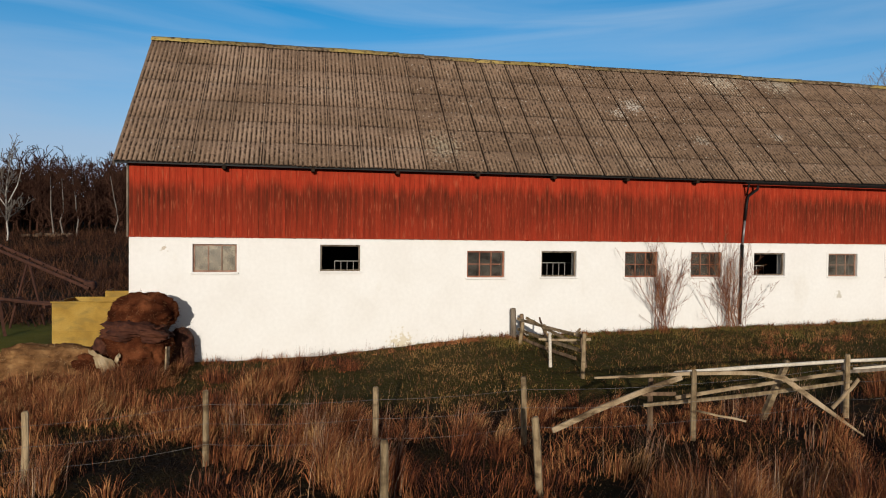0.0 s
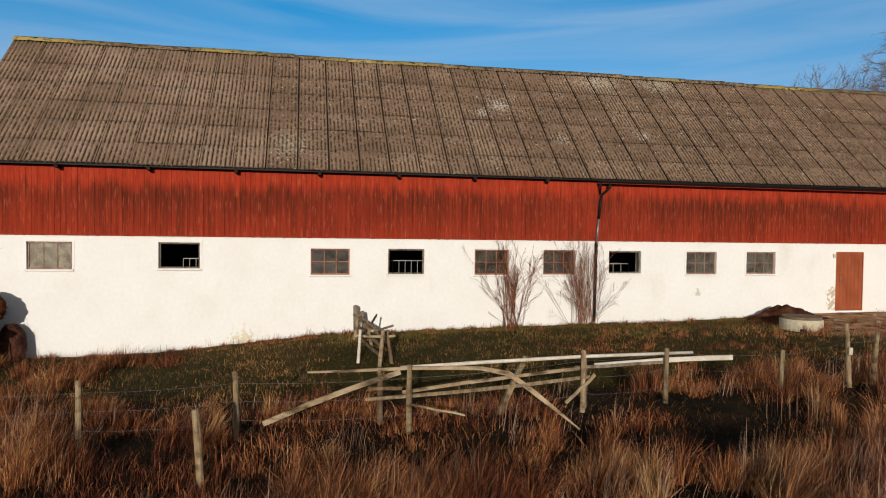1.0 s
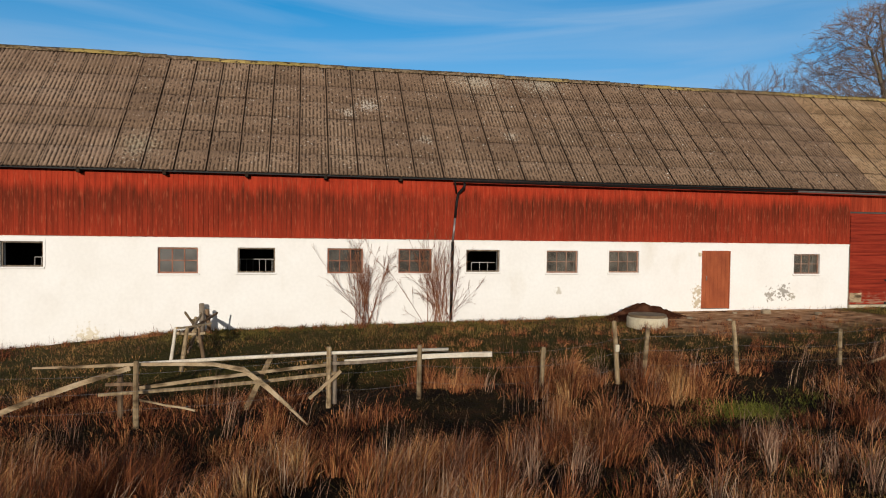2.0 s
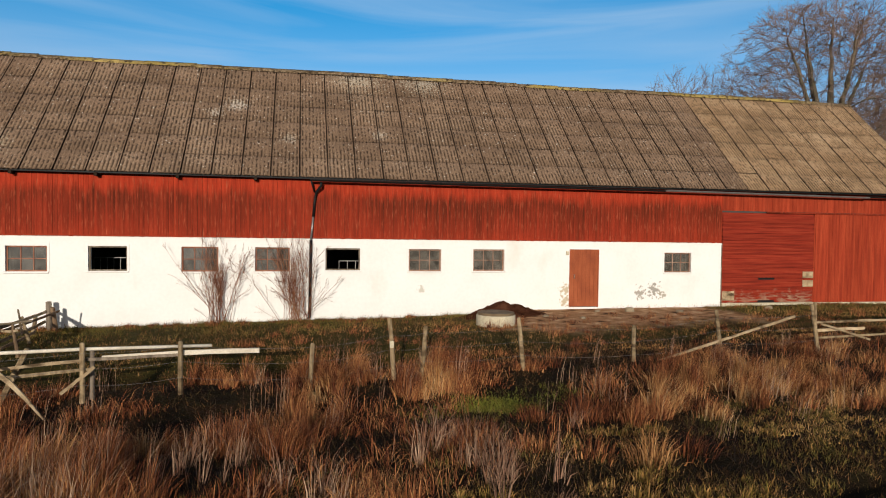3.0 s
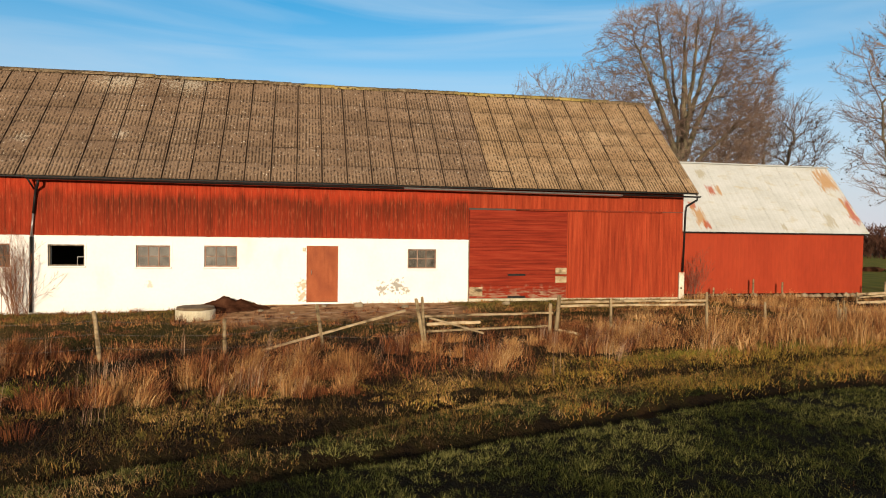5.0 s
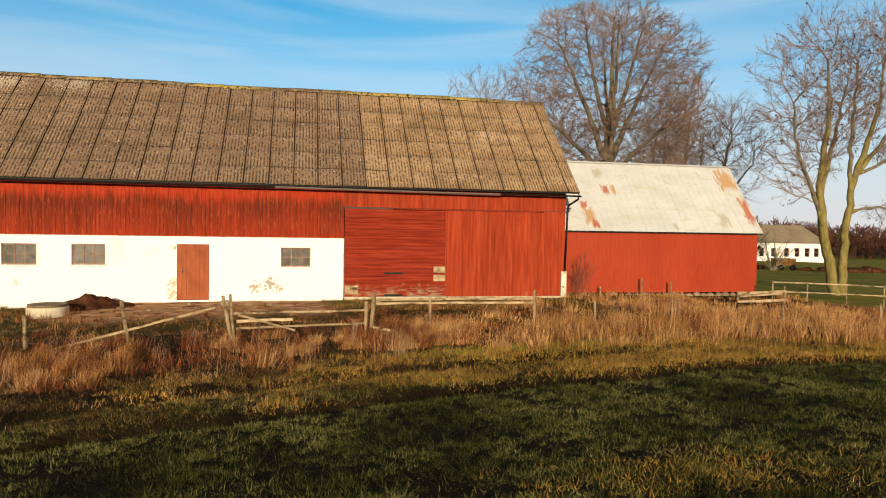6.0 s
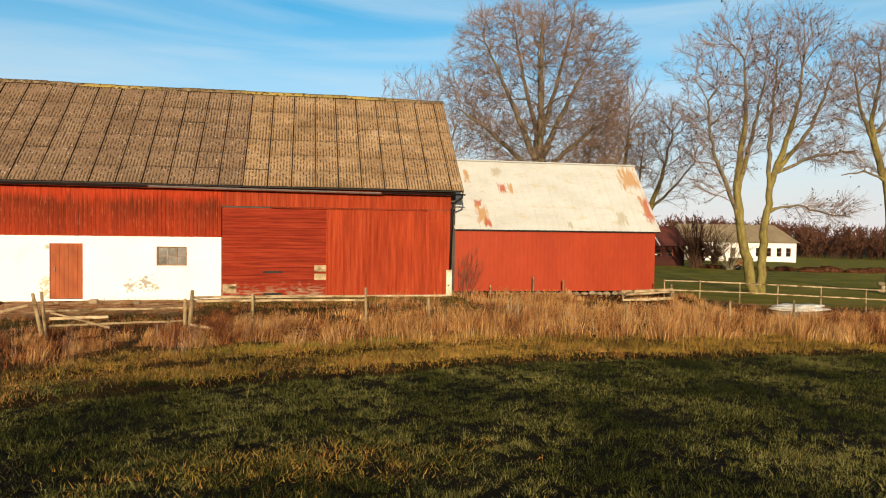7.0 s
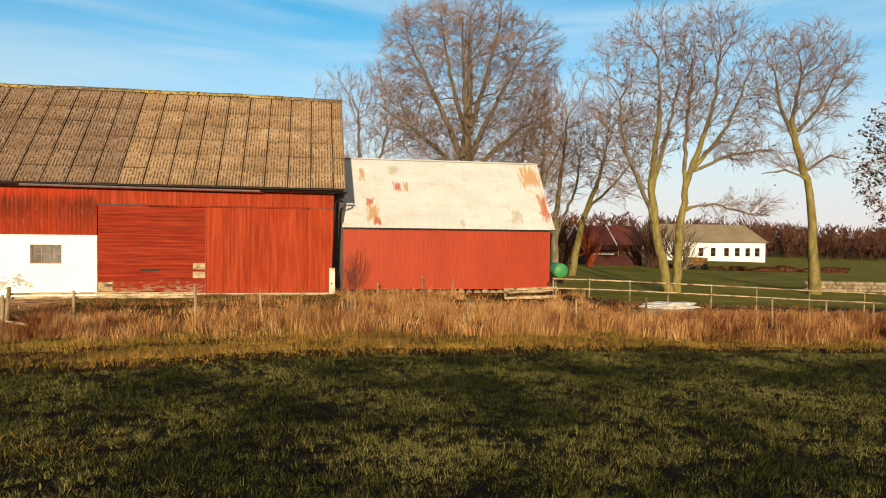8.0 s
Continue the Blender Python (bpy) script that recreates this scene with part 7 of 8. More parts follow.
def woodland(name, label, spots, variants, mat):
    """One body of far trees."""
    r = np.random.RandomState(77)
    allseg = []
    for x, y, s in spots:
        v = variants[r.randint(len(variants))].copy()
        a = r.uniform(0, 6.28)
        R = np.array([[math.cos(a), -math.sin(a), 0], [math.sin(a), math.cos(a), 0], [0, 0, 1]])
        o = np.array([x, y, gz(x, y)])
        v[:, 0:3] = v[:, 0:3] @ R.T * s + o
        v[:, 3:6] = v[:, 3:6] @ R.T * s + o
        v[:, 6:8] *= s
        allseg.append(v)
    return tagged(part(name, segments_mesh(name, np.concatenate(allseg)[:, :8], mat, 3)), label, "woodland", kind="stuff")


r = np.random.RandomState(5)
THIN = ((4, 0.55, 35, 0.10, 2), (3, 0.6, 35, 0.06, 1), (0, 0, 0, 0.02, 1))
FAR = ((6, 0.6, 38, 0.10, 1), (0, 0, 0, 0.04, 1))
var_near = [wood_variant(k, 10.0, 0.04, 3, THIN) for k in range(7)]
var_far = [wood_variant(k + 20, 10.5, 0.09, 4, FAR) for k in range(5)]
woodland("woodland", "bare brown woodland behind the farm", [(r.uniform(-56, -11), r.uniform(76, 112), r.uniform(0.58, 0.90)) for _ in range(430)], var_near, M_WOODS)
woodland("woods_scrub", "dense brown undergrowth at the edge of the woods", [(r.uniform(-48, -11), r.uniform(74, 96), r.uniform(0.22, 0.50)) for _ in range(240)], [wood_variant(k + 50, 10.0, 0.10, 4, FAR) for k in range(4)], M_WOODS)
woodland("far_woodland", "far dark red-brown belt of bare woods", [(r.uniform(60, 330), 138 + r.uniform(0, 40) + 0.12 * (k % 7), r.uniform(0.78, 0.92)) for k in range(500)], var_far, M_FARWOODS)
woodland("far_scrub", "low brown scrub at the foot of the far woods", [(r.uniform(60, 300), r.uniform(130, 142), r.uniform(0.25, 0.5)) for _ in range(220)], [wood_variant(k + 40, 10.0, 0.26, 3, FAR) for k in range(3)], M_WOODS)
for k, (x, y, h) in enumerate(((-29.6, 71, 8.6), (-26.2, 73, 7.6), (-25.4, 72.5, 7.2), (-24.2, 73, 7.4), (-20.4, 73, 7.4))):
    v = wood_variant(60 + k, h, 0.022)
    ob = thing("birch", "slim white-barked birch at the edge of the woods", "tree", (x, y, gz(x, y)), "birches")
    big = v[:, 8] < 0
    v = v[:, :8]
    stem = [tuple(p) for p in v[big][:, 0:3]] + [tuple(v[big][-1, 3:6])]
    part("trunk", tube_mesh("trunk", M_BIRCH if k == 0 else M_BIRCH_SHADED, stem, [0.09 * (1 - 0.12 * j) for j in range(len(stem))], 7), ob)
    if k == 0:
        for fork in ([(0.1, 0, 2.9), (-0.9, 0.1, 4.4), (-1.5, 0.1, 6.0), (-1.7, 0.2, 7.6)], [(0.1, 0, 3.6), (0.9, -0.1, 5.2), (1.3, 0, 7.0)]):
            part("limb", tube_mesh("limb", M_BIRCH, fork, [0.06, 0.05, 0.035, 0.02][:len(fork)], 6), ob, "white forked limb")
    part("crown", segments_mesh("crown", v[~big], M_BIRCH_SHADED if k == 0 else M_WOODS, 3), ob)


# ---- grass ----
M_BRUSH = blade_material("brown_brush", [(0.016, 0.007, 0.004), (0.036, 0.014, 0.007), (0.070, 0.027, 0.012), (0.13, 0.056, 0.024)], patch=0.35)
def blades(name, label, base, height, lean, az, width, mat, short=False):
    """Bent three-sided blades at base (n, 2)."""
    n = len(base)
    z = ground(base[:, 0], base[:, 1]) - 0.02
    b = np.column_stack([base, z])
    dirn = np.column_stack([np.cos(az), np.sin(az), np.zeros(n)])
    rs_ = np.random.RandomState(n % 9973)
    fa = rs_.uniform(0, 2 * np.pi, n)
    side = np.column_stack([np.cos(fa), np.sin(fa), np.zeros(n)]) * (width / 2)[:, None]
    up_ = np.column_stack([np.zeros(n), np.zeros(n), np.ones(n)])
    h, l = height[:, None], lean[:, None]
    mid = b + up_ * h * 0.55 * (1 - 0.15 * l) + dirn * h * l * 0.30
    tip = b + up_ * h * np.clip(1 - 0.38 * l, 0.15, 1) + dirn * h * l * 0.95
    if short:
        V = np.stack([b - side, b + side, tip], 1).reshape(-1, 3)
        return tagged(part(name, mesh_np(name, V, np.arange(3 * n).reshape(-1, 3), mat)), label, "grass", kind="stuff")
    V = np.stack([b - side, b + side, mid - side * 0.8, mid + side * 0.8, tip], 1).reshape(-1, 3)
    k = np.arange(n)[:, None] * 5
    F = np.concatenate([k + np.array([[0, 1, 3]]), k + np.array([[0, 3, 2]]), k + np.array([[2, 3, 4]])])
    return tagged(part(name, mesh_np(name, V, F, mat)), label, "grass", kind="stuff")


def clumped(rng, centres, per, spread):
    c = np.repeat(centres, per, 0)
    return c + rng.normal(0, 1, c.shape) * np.repeat(spread, per)[:, None]


M_DRY = blade_material("dry_grass", [(0.030, 0.009, 0.005), (0.095, 0.028, 0.011), (0.21, 0.064, 0.023), (0.34, 0.120, 0.040), (0.56, 0.28, 0.105)], patch=0.3)
M_OCHRE = blade_material("ochre_grass", [(0.14, 0.052, 0.017), (0.36, 0.160, 0.052), (0.52, 0.265, 0.095), (0.70, 0.45, 0.21)], patch=0.3)
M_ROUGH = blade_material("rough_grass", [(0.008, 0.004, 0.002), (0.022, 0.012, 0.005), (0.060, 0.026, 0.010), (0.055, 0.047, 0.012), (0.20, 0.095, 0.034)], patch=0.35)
M_MOSS = blade_material("mossy_grass", [(0.030, 0.014, 0.006), (0.14, 0.060, 0.022), (0.27, 0.105, 0.036), (0.23, 0.170, 0.034), (0.50, 0.27, 0.10)], patch=0.5)
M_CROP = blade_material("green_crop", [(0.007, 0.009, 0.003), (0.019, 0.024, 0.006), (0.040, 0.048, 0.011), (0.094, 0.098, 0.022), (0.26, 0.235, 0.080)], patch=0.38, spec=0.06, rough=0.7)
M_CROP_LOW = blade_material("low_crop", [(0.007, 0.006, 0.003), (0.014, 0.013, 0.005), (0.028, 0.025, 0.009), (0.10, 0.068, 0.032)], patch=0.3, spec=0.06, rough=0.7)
M_VERGE = blade_material("verge_grass", [(0.10, 0.045, 0.015), (0.30, 0.165, 0.030), (0.29, 0.240, 0.034), (0.54, 0.34, 0.070), (0.44, 0.18, 0.050)], patch=0.4)
M_FRESH = blade_material("fresh_grass", [(0.09, 0.10, 0.015), (0.17, 0.18, 0.024), (0.26, 0.24, 0.035)], patch=0.2)
M_TUSS = blade_material("tussock_green", [(0.05, 0.045, 0.011), (0.115, 0.095, 0.020), (0.175, 0.140, 0.027), (0.26, 0.18, 0.05)], patch=0.25)
rng = np.random.RandomState(12)


def sample(n, x0, x1, y0, y1, keep):
    x, y = rng.uniform(x0, x1, n), rng.uniform(y0, y1, n)
    k = rng.uniform(0, 1, n) < keep(x, y)
    return np.column_stack([x[k], y[k]])


def in_barn(x, y):
    return (x > BX0 - 0.15) & (x < 37.2) & (y > 19.93) | (x > 37.2) & (x < 47.3) & (y > 21.1)


def tall_keep(x, y):
    dr = y - rut(x)
    a = smooth_step(1.6, 2.6, dr + 0.8 * wob(x, y, 0.9, 31)) * (1 - smooth_step(11.6, 12.6, y + 0.4 * wob(x, y, 0.8, 32)))
    low = 0.08 + 0.92 * smooth_step(5.6, 8.2, y + 1.2 * wob(x, y, 0.55, 33))
    a = a * (1 - (1 - low) * smooth_step(13.5, 16.5, x))
    right = smooth_step(36.5, 39, x) * smooth_step(8.4, 9.2, y + 0.4 * wob(x, y, 0.9, 36)) * (1 - smooth_step(20.2, 20.9, y)) * (1 - smooth_step(47, 49, x) * smooth_step(15.5, 17.5, y))
    left = (1 - smooth_step(-4.0, -1.0, x + wob(x, y, 0.6, 37))) * smooth_step(11, 12, y) * (1 - smooth_step(18.4, 19.4, y)) * 0.8
    mid = 0.22 * smooth_step(12, 13, y) * (1 - smooth_step(17, 19, y)) * (1 - smooth_step(34, 37, x)) * smooth_step(8, 12, x)
    a = np.maximum(np.maximum(a, left), mid)
    return np.maximum(a, right)


def tussocks(name, label, c, per, rad, tall, mat, wide, wind=0.45):
    """Mounds of fine dead grass: each falls outwards from its heart and leans with the wind."""
    n = len(c)
    k = np.repeat(np.arange(n), per)
    R = rng.uniform(0.6, 1.3, n) * rad
    H = rng.uniform(0.55, 1.15, n) * tall * (1 + 0.35 * wob(c[:, 0], c[:, 1], 0.8, 38)) * (1 - 0.45 * smooth_step(12.5, 15.0, c[:, 1]) * (c[:, 0] > 36)) * (1 - 0.28 * smooth_step(17, 22, c[:, 0]) * (1 - smooth_step(33, 37, c[:, 0])))
    off = rng.normal(0, 0.48, (len(k), 2)) * R[k][:, None]
    b = c[k] + off
    ok = ~in_barn(b[:, 0], b[:, 1]) & (b[:, 1] > rut(b[:, 0]) + 0.25)
    b, off, k = b[ok], off[ok], k[ok]
    dist = np.linalg.norm(off, axis=1) / R[k]
    lay = np.column_stack([rng.normal(wind, 0.5, n), rng.normal(-0.1, 0.45, n)])
    push = off / (R[k][:, None] + 1e-6) + lay[k] + rng.normal(0, 0.45, off.shape)
    lean = np.clip(rng.uniform(0.02, 0.34, n)[k] + 0.40 * dist + rng.normal(0, 0.13, len(k)), 0.02, 1.3)
    h = H[k] * np.clip(1.0 - 0.30 * dist, 0.3, 1) * rng.uniform(0.55, 1.12, len(k))
    mat_ = rng.uniform(0, 1, len(k)) < 0.16                # broad old leaves matted in the heart
    h = np.where(mat_, 0.62 * h, h)
    return blades(name, label, b, h, lean, np.arctan2(push[:, 1], push[:, 0]), rng.uniform(wide * 0.6, wide * 1.3, len(k)) * np.where(mat_, 3.2, 1.0), mat)


def void(x, y):
    """Gaps amid the grass, where near-black ground stands in for shade."""
    return smooth_step(0.0, 0.16, 0.75 * wob(x, y, 1.0, 34) + 0.5 * wob(x, y, 3.0, 35) - 0.07 + 0.11 * smooth_step(-1, 1, x) * (1 - smooth_step(8, 11, x)) - 0.13 * (1 - smooth_step(-2, 1, x)) + 0.03 * smooth_step(16, 20, x))


def hollow(x, y):
    """Two sunken places where little tall grass grows."""
    return (1 - 0.80 * np.exp(-(np.abs(x - 10.3) / 2.6) ** 4 - (np.abs(y - 8.9) / 1.7) ** 4)) * (1 - 0.9 * np.exp(-((x - 15.8) / 1.7) ** 2 - ((y - 8.4) / 1.3) ** 2))


def near_keep(x, y):
    return tall_keep(x, y) * void(x, y) * hollow(x, y) * (1 - smooth_step(29, 33, x)) * (0.7 + 0.3 * smooth_step(0, 6, x))


M_STALK = blade_material("pale_stalks", [(0.16, 0.080, 0.048), (0.31, 0.175, 0.110), (0.54, 0.37, 0.24)], patch=0.2)
c = sample(4700, -12, 33, 0.5, 12.8, near_keep)
gold = rng.uniform(0, 1, len(c)) < 0.08 + 0.08 * smooth_step(4, 12, c[:, 0]) + 0.42 * smooth_step(16, 21, c[:, 0])
tussocks("tall_grass", "tall reddish-brown dry winter grass in mounds", c[~gold], rng.randint(120, 230, (~gold).sum()), 0.25, 0.80, M_DRY, 0.0075)
tussocks("ochre_grass", "mounds of sunlit ochre grass", c[gold], rng.randint(110, 210, gold.sum()), 0.25, 0.74, M_OCHRE, 0.007)
c = sample(1100, -10, 18, 3.0, 11.6, lambda x, y: tall_keep(x, y) * smooth_step(-0.02, 0.12, wob(x, y, 1.9, 93)) * hollow(x, y) * (0.25 + 0.75 * smooth_step(-3, 0, x)))
tussocks("low_mounds", "low rounded mounds of red-brown dead grass", c, rng.randint(70, 130, len(c)), 0.36, 0.42, M_DRY, 0.010, 0.15)
c = sample(900, -9.5, 3, 12.4, 18.6, lambda x, y: (0.06 + 0.94 * smooth_step(-0.05, 0.18, wob(x, y, 1.3, 44))) * (1 - smooth_step(-3.0, -0.3, x)))
red = rng.uniform(0, 1, len(c)) < 0.82
tussocks("red_mounds", "thick reddish mounds of dead grass near the bales", c[red], rng.randint(110, 190, red.sum()), 0.34, 0.64, M_DRY, 0.009)
tussocks("ochre_mounds", "thick ochre mounds of dead grass near the bales", c[~red], rng.randint(110, 190, (~red).sum()), 0.34, 0.58, M_OCHRE, 0.009)
c = sample(2600, -10, 37, 12.6, 19.6, lambda x, y: tall_keep(x, y) * smooth_step(-3, 2, x))
tussocks("yard_tussocks", "low tufts of dry grass before the wall", c, rng.randint(25, 60, len(c)), 0.22, 0.36, M_DRY, 0.007, 0.1)
c = sample(2000, -12, 31, 0.5, 12.6, lambda x, y: (1 - 0.5 * smooth_step(15, 20, x)) * tall_keep(x, y) * hollow(x, y) * (0.10 + 0.90 * void(x, y)))
n = len(c)
per = rng.randint(4, 22, n)
b = clumped(rng, c, per, rng.uniform(0.06, 0.22, n))
q = np.repeat(np.arange(n), per)
k = len(b)
blades("grass_stalks", "thin upright pale dead stalks in bunches above the grass", b, rng.uniform(0.55, 1.05, n)[q] * rng.uniform(0.7, 1.1, k), np.clip(rng.uniform(0.02, 0.45, n)[q] + rng.normal(0, 0.06, k), 0.02, 0.7), rng.normal(0.2, 0.9, n)[q] + rng.normal(0, 0.35, k), rng.uniform(0.004, 0.0075, k), M_STALK)
# reeds beside the path, before the hollow
c = sample(120, 6.5, 16, 3.4, 6.9, lambda x, y: smooth_step(-0.1, 0.15, wob(x, y, 1.6, 39)) * (y > rut(x) + 0.6))
tussocks("reed_bunches", "tall straight pale reeds in bunches amid dark thatch", c, rng.randint(14, 34, len(c)), 0.15, 1.0, M_STALK, 0.006, 0.35)
# tangled fallen stems over the bare places
c = sample(9000, -12, 30, 0.5, 12.6, lambda x, y: tall_keep(x, y) * (1 - 0.6 * void(x, y)) * smooth_step(-0.05, 0.3, wob(x, y, 1.6, 92)))
n = len(c)
per = rng.randint(8, 20, n)
b = clumped(rng, c, per, rng.uniform(0.08, 0.22, n))
q = np.repeat(np.arange(n), per)
k = len(b)
blades("fallen_stems", "tangle of fallen red-brown stems over dark thatch", b, rng.uniform(0.18, 0.55, n)[q] * rng.uniform(0.6, 1.1, k), np.clip(rng.uniform(0.2, 1.2, n)[q] + rng.normal(0, 0.25, k), 0.05, 1.5), rng.uniform(0, 6.28, n)[q] + rng.normal(0, 0.7, k), rng.uniform(0.005, 0.010, k), M_DRY)
# the broad golden strip beside the field
c = sample(5200, 29, 62, 7, 21, lambda x, y: tall_keep(x, y) * (1 - 0.85 * smooth_step(16, 17, y) * smooth_step(42, 43.5, x)) * smooth_step(29, 33, x) * (0.25 + 0.75 * smooth_step(-0.12, 0.12, wob(x, y, 1.5, 34) + 0.6 * wob(x, y, 3.4, 35))))
ripe = rng.uniform(0, 1, len(c)) < 0.78 - 0.42 * smooth_step(44, 52, c[:, 0])
tussocks("golden_grass", "tall golden reed-like grass in the sun", c[ripe], rng.randint(30, 66, ripe.sum()), 0.34, 0.92, M_OCHRE, 0.009, 0.2)
tussocks("brown_grass", "tall reddish dry grass amid the golden strip", c[~ripe], rng.randint(30, 66, (~ripe).sum()), 0.34, 0.84, M_DRY, 0.009, 0.2)

# rough low grass round the fence and up to the wall
def rough_keep(x, y):
    _, bare, lawn = cover(x, y)
    return (y > rut(x) + 0.2) * (1 - wheel(x, y)) * (1 - bare) * (1 - 0.8 * lawn) * (0.35 + 0.65 * smooth_step(-0.2, 0.3, wob(x, y, 1.1, 41))) * (1 - 0.25 * np.exp(-(np.abs(x - 10.3) / 2.9) ** 4 - (np.abs(y - 8.9) / 2.0) ** 4))


c = sample(105000, -12, 60, 0.5, 20.2, rough_keep)
c = c[~in_barn(c[:, 0], c[:, 1])]
per = rng.randint(3, 7, len(c))
b = clumped(rng, c, per, np.full(len(c), 0.07))
b = b[~in_barn(b[:, 0], b[:, 1])]
# grass thinned along the ditch, so that black ground stands in for its shade
ditch = smooth_step(11.6, 12.2, b[:, 1]) * (1 - smooth_step(13.4, 14.6, b[:, 1] + 0.6 * wob(b[:, 0], b[:, 1], 0.9, 94))) * smooth_step(0, 3, b[:, 0]) * (1 - smooth_step(13, 16, b[:, 0]))
b = b[rng.uniform(0, 1, len(b)) > 0.85 * ditch]
yard = b[:, 1] + 0.5 * wob(b[:, 0], b[:, 1], 1.0, 43) > 12.4
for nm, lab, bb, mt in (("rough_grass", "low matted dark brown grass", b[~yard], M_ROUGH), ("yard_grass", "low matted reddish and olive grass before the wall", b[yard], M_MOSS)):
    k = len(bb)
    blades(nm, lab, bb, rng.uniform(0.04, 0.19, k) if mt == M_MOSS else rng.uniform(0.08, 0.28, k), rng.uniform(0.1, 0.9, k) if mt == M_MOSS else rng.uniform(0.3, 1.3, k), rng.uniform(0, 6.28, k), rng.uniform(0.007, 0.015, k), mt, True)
# green moss and grass along the foot of the wall
c = sample(14000, 3, 37, 16.0, 19.9, lambda x, y: smooth_step(16.6, 19.0, y + 0.9 * wob(x, y, 0.9, 45)) * (1 - cover(x, y)[1]) * (0.3 + 0.7 * smooth_step(-0.15, 0.25, wob(x, y, 0.8, 46))))
per = rng.randint(3, 7, len(c))
b = clumped(rng, c, per, np.full(len(c), 0.06))
b = b[b[:, 1] < 19.93]
k = len(b)
blades("wall_moss", "mossy yellow-green strip along the wall foot", b, rng.uniform(0.05, 0.19, k), rng.uniform(0.1, 0.8, k), rng.uniform(0, 6.28, k), rng.uniform(0.009, 0.017, k), M_TUSS, True)

# ragged tufts where the ground meets the wall
for nm, lab, count, seed, tall, mt in (("wall_tufts", "ragged mossy green tufts against the wall foot", 420, 95, 0.20, M_TUSS), ("dry_wall_tufts", "dry brown tufts against the wall foot", 330, 96, 0.27, M_DRY)):
    c = sample(count, -5, 36, 19.25, 19.85, lambda x, y: (1 - cover(x, y)[1]) * smooth_step(-0.12, 0.15, wob(x, y, 0.9, seed)))
    tussocks(nm, lab, c, rng.randint(25, 55, len(c)), 0.20, tall, mt, 0.010, 0.0)

# verge between rut and tall grass
def verge_keep(x, y):
    dr = y - rut(x)
    _, bare, _ = cover(x, y)
    return smooth_step(0.15, 0.4, y - track(x)) * (1 - smooth_step(2.4, 4.2, dr)) * (1 - 0.7 * wheel(x, y, 0.2)) * (1 - 0.7 * bare) * smooth_step(8, 13, x)


M_LITTER = blade_material("verge_litter", [(0.030, 0.014, 0.006), (0.11, 0.050, 0.019), (0.16, 0.125, 0.028), (0.33, 0.165, 0.050), (0.62, 0.39, 0.18)], patch=0.45)
M_TUFT = blade_material("mixed_tufts", [(0.040, 0.018, 0.007), (0.15, 0.085, 0.022), (0.20, 0.165, 0.030), (0.40, 0.21, 0.055), (0.56, 0.34, 0.13)], patch=0.4)
c = sample(12000, 9, 38, 1, 13, lambda x, y: verge_keep(x, y) * smooth_step(-0.10, 0.16, wob(x, y, 1.7, 63) + 0.5 * wob(x, y, 4.5, 64)) * 1.6)
tussocks("verge_tufts", "low mixed tufts of olive and dry grass beside the ruts", c, rng.randint(16, 34, len(c)), 0.13, 0.19, M_TUFT, 0.011, 0.1)
c = sample(105000, 8, 62, 1, 14, lambda x, y: verge_keep(x, y) * (0.10 + 0.55 * smooth_step(28, 34, x) + (0.90 - 0.55 * smooth_step(28, 34, x)) * smooth_step(-0.12, 0.18, wob(x, y, 1.3, 65) + 0.6 * wob(x, y, 4.0, 66) + 0.20 * smooth_step(22, 28, x))))
per = rng.randint(4, 9, len(c))
b = clumped(rng, c, per, np.full(len(c), 0.06))
gay = b[:, 0] + 2.0 * wob(b[:, 0], b[:, 1], 0.9, 67) > 25.5
for nm, lab, bb, mt in (("verge_grass", "short yellow-green and straw verge grass", b[gay], M_VERGE), ("matted_verge", "matted olive and brown verge grass with straw litter", b[~gay], M_LITTER)):
    k = len(bb)
    blades(nm, lab, bb, rng.uniform(0.05, 0.22, k) if mt == M_VERGE else rng.uniform(0.04, 0.15, k), rng.uniform(0.15, 1.0, k), rng.uniform(0, 6.28, k), rng.uniform(0.005, 0.011, k), mt, True)

# green tussocks amid the dry grass
c = sample(1700, 7, 40, 1.5, 11, lambda x, y: (y > rut(x) + 0.3) * smooth_step(0.05, 0.3, wob(x, y, 1.0, 61)) * (1 - smooth_step(6.5, 9.5, y - 0.08 * (x - 15))))
per = rng.randint(14, 34, len(c))
b = clumped(rng, c, per, rng.uniform(0.05, 0.13, len(c)))
blades("green_tussocks", "bright green grass tussocks in the dry verge", b, rng.uniform(0.08, 0.22, len(b)), rng.uniform(0.3, 1.1, len(b)), rng.uniform(0, 6.28, len(b)), rng.uniform(0.005, 0.009, len(b)), M_TUSS)

# a strip of fresh green at the edge of the golden grass
c = np.column_stack([rng.normal(32.2, 1.9, 700), rng.normal(0, 0.22, 700)])
c[:, 1] += 8.55 + 0.14 * (c[:, 0] - 32)
b = clumped(rng, c, np.full(700, 9), np.full(700, 0.07))
k = len(b)
blades("green_strip", "short fresh green grass at the edge of the dry strip", b, rng.uniform(0.06, 0.18, k), rng.uniform(0.3, 1.2, k), rng.uniform(0, 6.28, k), rng.uniform(0.010, 0.018, k), M_FRESH, True)

# a mossy green bank above the hollow
c = np.column_stack([rng.normal(15.4, 0.8, 420), rng.normal(0, 0.30, 420)])
c[:, 1] += 8.85 + 0.12 * (c[:, 0] - 15.4)
c = c[rng.uniform(0, 1, 420) < 0.15 + 0.85 * smooth_step(-0.15, 0.15, wob(c[:, 0], c[:, 1], 2.6, 91))]
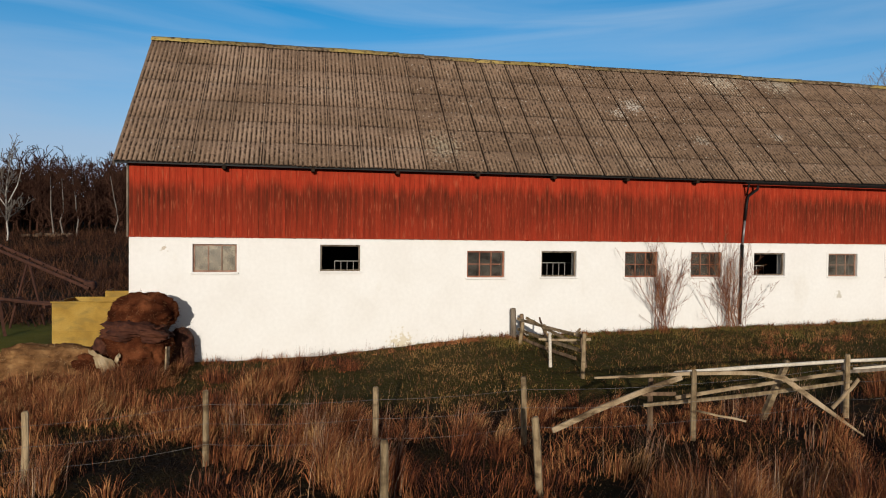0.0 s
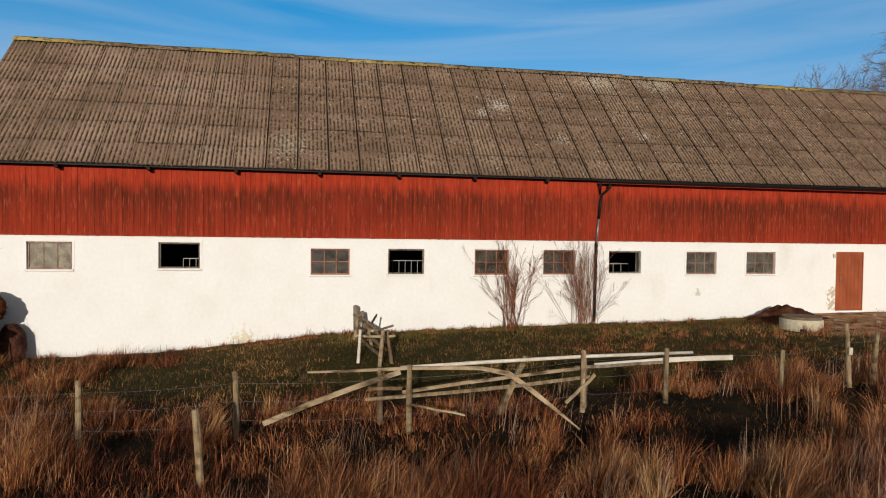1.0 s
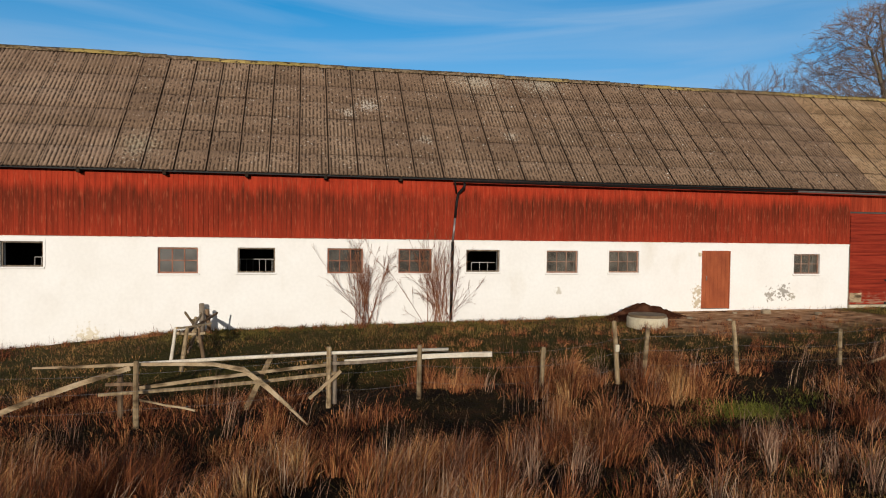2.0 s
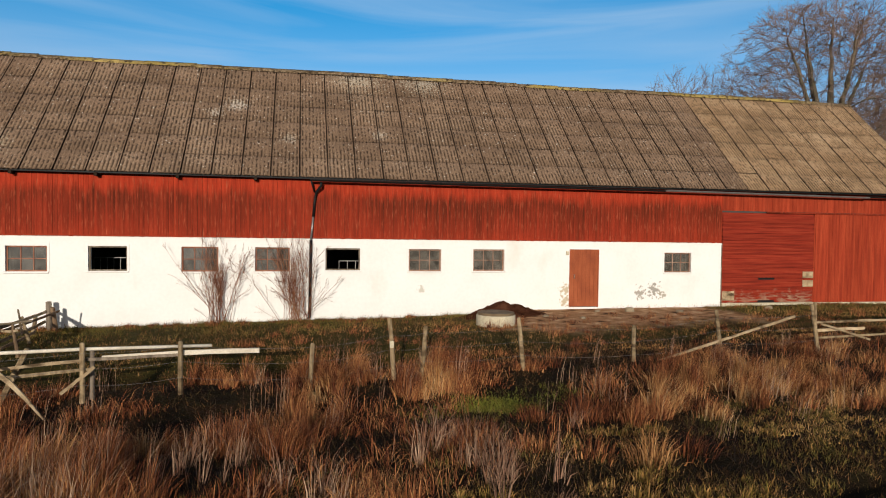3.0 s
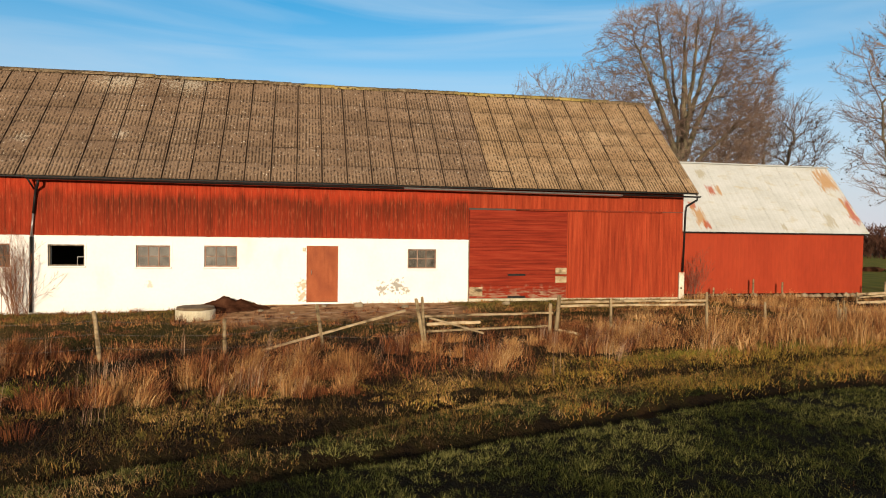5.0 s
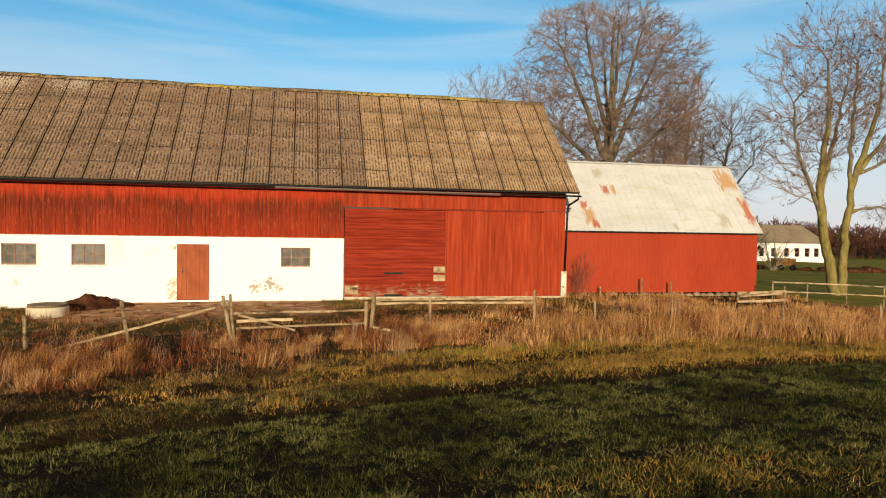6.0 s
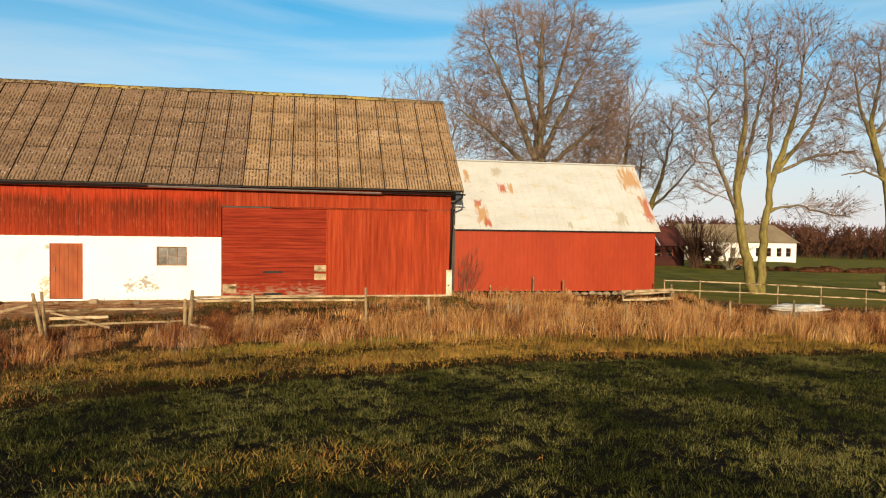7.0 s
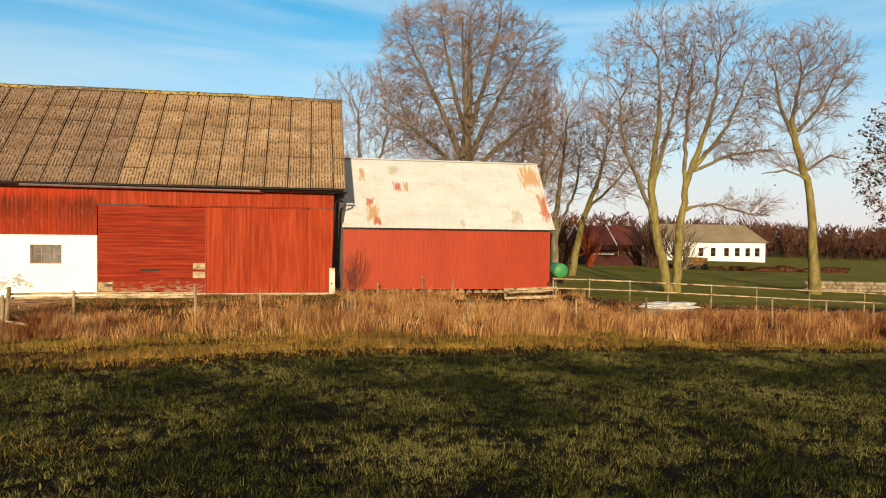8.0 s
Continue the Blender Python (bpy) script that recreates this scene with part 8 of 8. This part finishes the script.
b = clumped(rng, c, np.full(len(c), 11), np.full(len(c), 0.08))
k = len(b)
blades("mossy_bank", "soft yellow-green mossy bank above a dark hollow", b, rng.uniform(0.06, 0.20, k), rng.uniform(0.3, 1.2, k), rng.uniform(0, 6.28, k), rng.uniform(0.009, 0.016, k), M_FRESH, True)

# green crop in the field: separate tufts on dark soil
def in_crop(x, y):
    """The part of the field beside the path, thinning out between the wheel tracks."""
    near = np.interp(x, [12, 18, 26, 33, 42, 62], [1.5, 0.4, -0.8, -2.4, -3.2, 17.0])
    d = y - track(x)
    strip = smooth_step(0.2, 0.5, d) * (y < far_track(x) - 0.3) * 0.8 * smooth_step(13, 16, x) * (1 - smooth_step(28, 33, x))
    return (y > near) * np.maximum(1 - smooth_step(-0.45, 0.0, d), strip) * (1 - 0.7 * wheel(x, y, 0.22))


def crop_keep(x, y):
    return in_crop(x, y) * (0.28 + 0.72 * smooth_step(-0.16, 0.16, 0.5 * wob(x, y, 3.6, 51) + 0.8 * wob(x, y, 9.0, 52)))


c = sample(92000, 14, 62, -3.5, 9.0, crop_keep)
n = len(c)
per = rng.randint(10, 34, n)
q = np.repeat(np.arange(n), per)
k = len(q)
rad = rng.uniform(0.03, 0.08, n)
off = rng.normal(0, 0.6, (k, 2)) * rad[q][:, None]
push = off / rad[q][:, None] + rng.normal(0, 0.5, (k, 2))
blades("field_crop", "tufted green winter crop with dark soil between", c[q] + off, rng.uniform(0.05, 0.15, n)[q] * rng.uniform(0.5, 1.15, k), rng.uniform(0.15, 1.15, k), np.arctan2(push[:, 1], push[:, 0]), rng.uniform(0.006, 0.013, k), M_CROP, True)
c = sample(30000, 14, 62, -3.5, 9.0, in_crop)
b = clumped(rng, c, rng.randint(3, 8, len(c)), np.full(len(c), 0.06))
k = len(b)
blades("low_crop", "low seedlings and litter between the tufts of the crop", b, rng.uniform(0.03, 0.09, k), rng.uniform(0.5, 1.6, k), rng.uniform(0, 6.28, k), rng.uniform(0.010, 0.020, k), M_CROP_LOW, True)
# the same crop goes on over the rest of the field
c = sample(16000, -14, 62, -22, 3, lambda x, y: (y < np.minimum(np.interp(x, [12, 18, 26, 33, 42, 62], [1.5, 0.4, -0.8, -2.4, -3.2, 3.0]), rut(x)) - 0.4) * 1.0)
b = clumped(rng, c, rng.randint(4, 8, len(c)), np.full(len(c), 0.07))
k = len(b)
blades("sparse_crop", "thin green winter crop in dark soil", b, rng.uniform(0.06, 0.16, k), rng.uniform(0.5, 1.6, k), rng.uniform(0, 6.28, k), rng.uniform(0.018, 0.034, k), M_CROP, True)
# a thin dry patch in the crop
c = np.column_stack([rng.normal(31.0, 1.1, 260), rng.normal(0.0, 0.42, 260)])
b = clumped(rng, c, np.full(260, 10), np.full(260, 0.08))
blades("dry_patch", "thin patch of straw-coloured stems in the crop", b, rng.uniform(0.05, 0.16, len(b)), rng.uniform(0.3, 1.5, len(b)), rng.uniform(0, 6.28, len(b)), rng.uniform(0.008, 0.016, len(b)), M_VERGE, True)

# brown brush on the slope behind the yard
c = sample(9000, -62, -8.5, 31, 76, lambda x, y: 0.35 + 0.65 * smooth_step(-0.2, 0.2, wob(x, y, 0.35, 71)))
per = rng.randint(6, 14, len(c))
b = clumped(rng, c, per, np.full(len(c), 0.30))
blades("brown_brush", "matted brown brush on the slope", b, rng.uniform(0.3, 1.2, len(b)), rng.uniform(0.2, 0.9, len(b)), rng.uniform(0, 6.28, len(b)), rng.uniform(0.03, 0.07, len(b)), M_BRUSH, True)

# weeds along the foot of the wall
wx = np.concatenate([rng.uniform(-6.9, 4, 230), rng.uniform(4, 17, 240), rng.uniform(23, 27.5, 160), rng.uniform(27.5, 37, 160)])
wy = 19.95 - np.abs(rng.normal(0, 0.12, len(wx)))
blades("wall_weeds", "dry weeds and stalks along the wall foot", np.column_stack([wx, wy]), rng.uniform(0.08, 0.40, len(wx)) * rng.uniform(0.3, 1.0, len(wx)) * np.where(wx < 5, 1.2, 0.8), rng.uniform(0.1, 0.5, len(wx)), rng.uniform(3.3, 6.1, len(wx)), rng.uniform(0.006, 0.012, len(wx)), M_DRY)
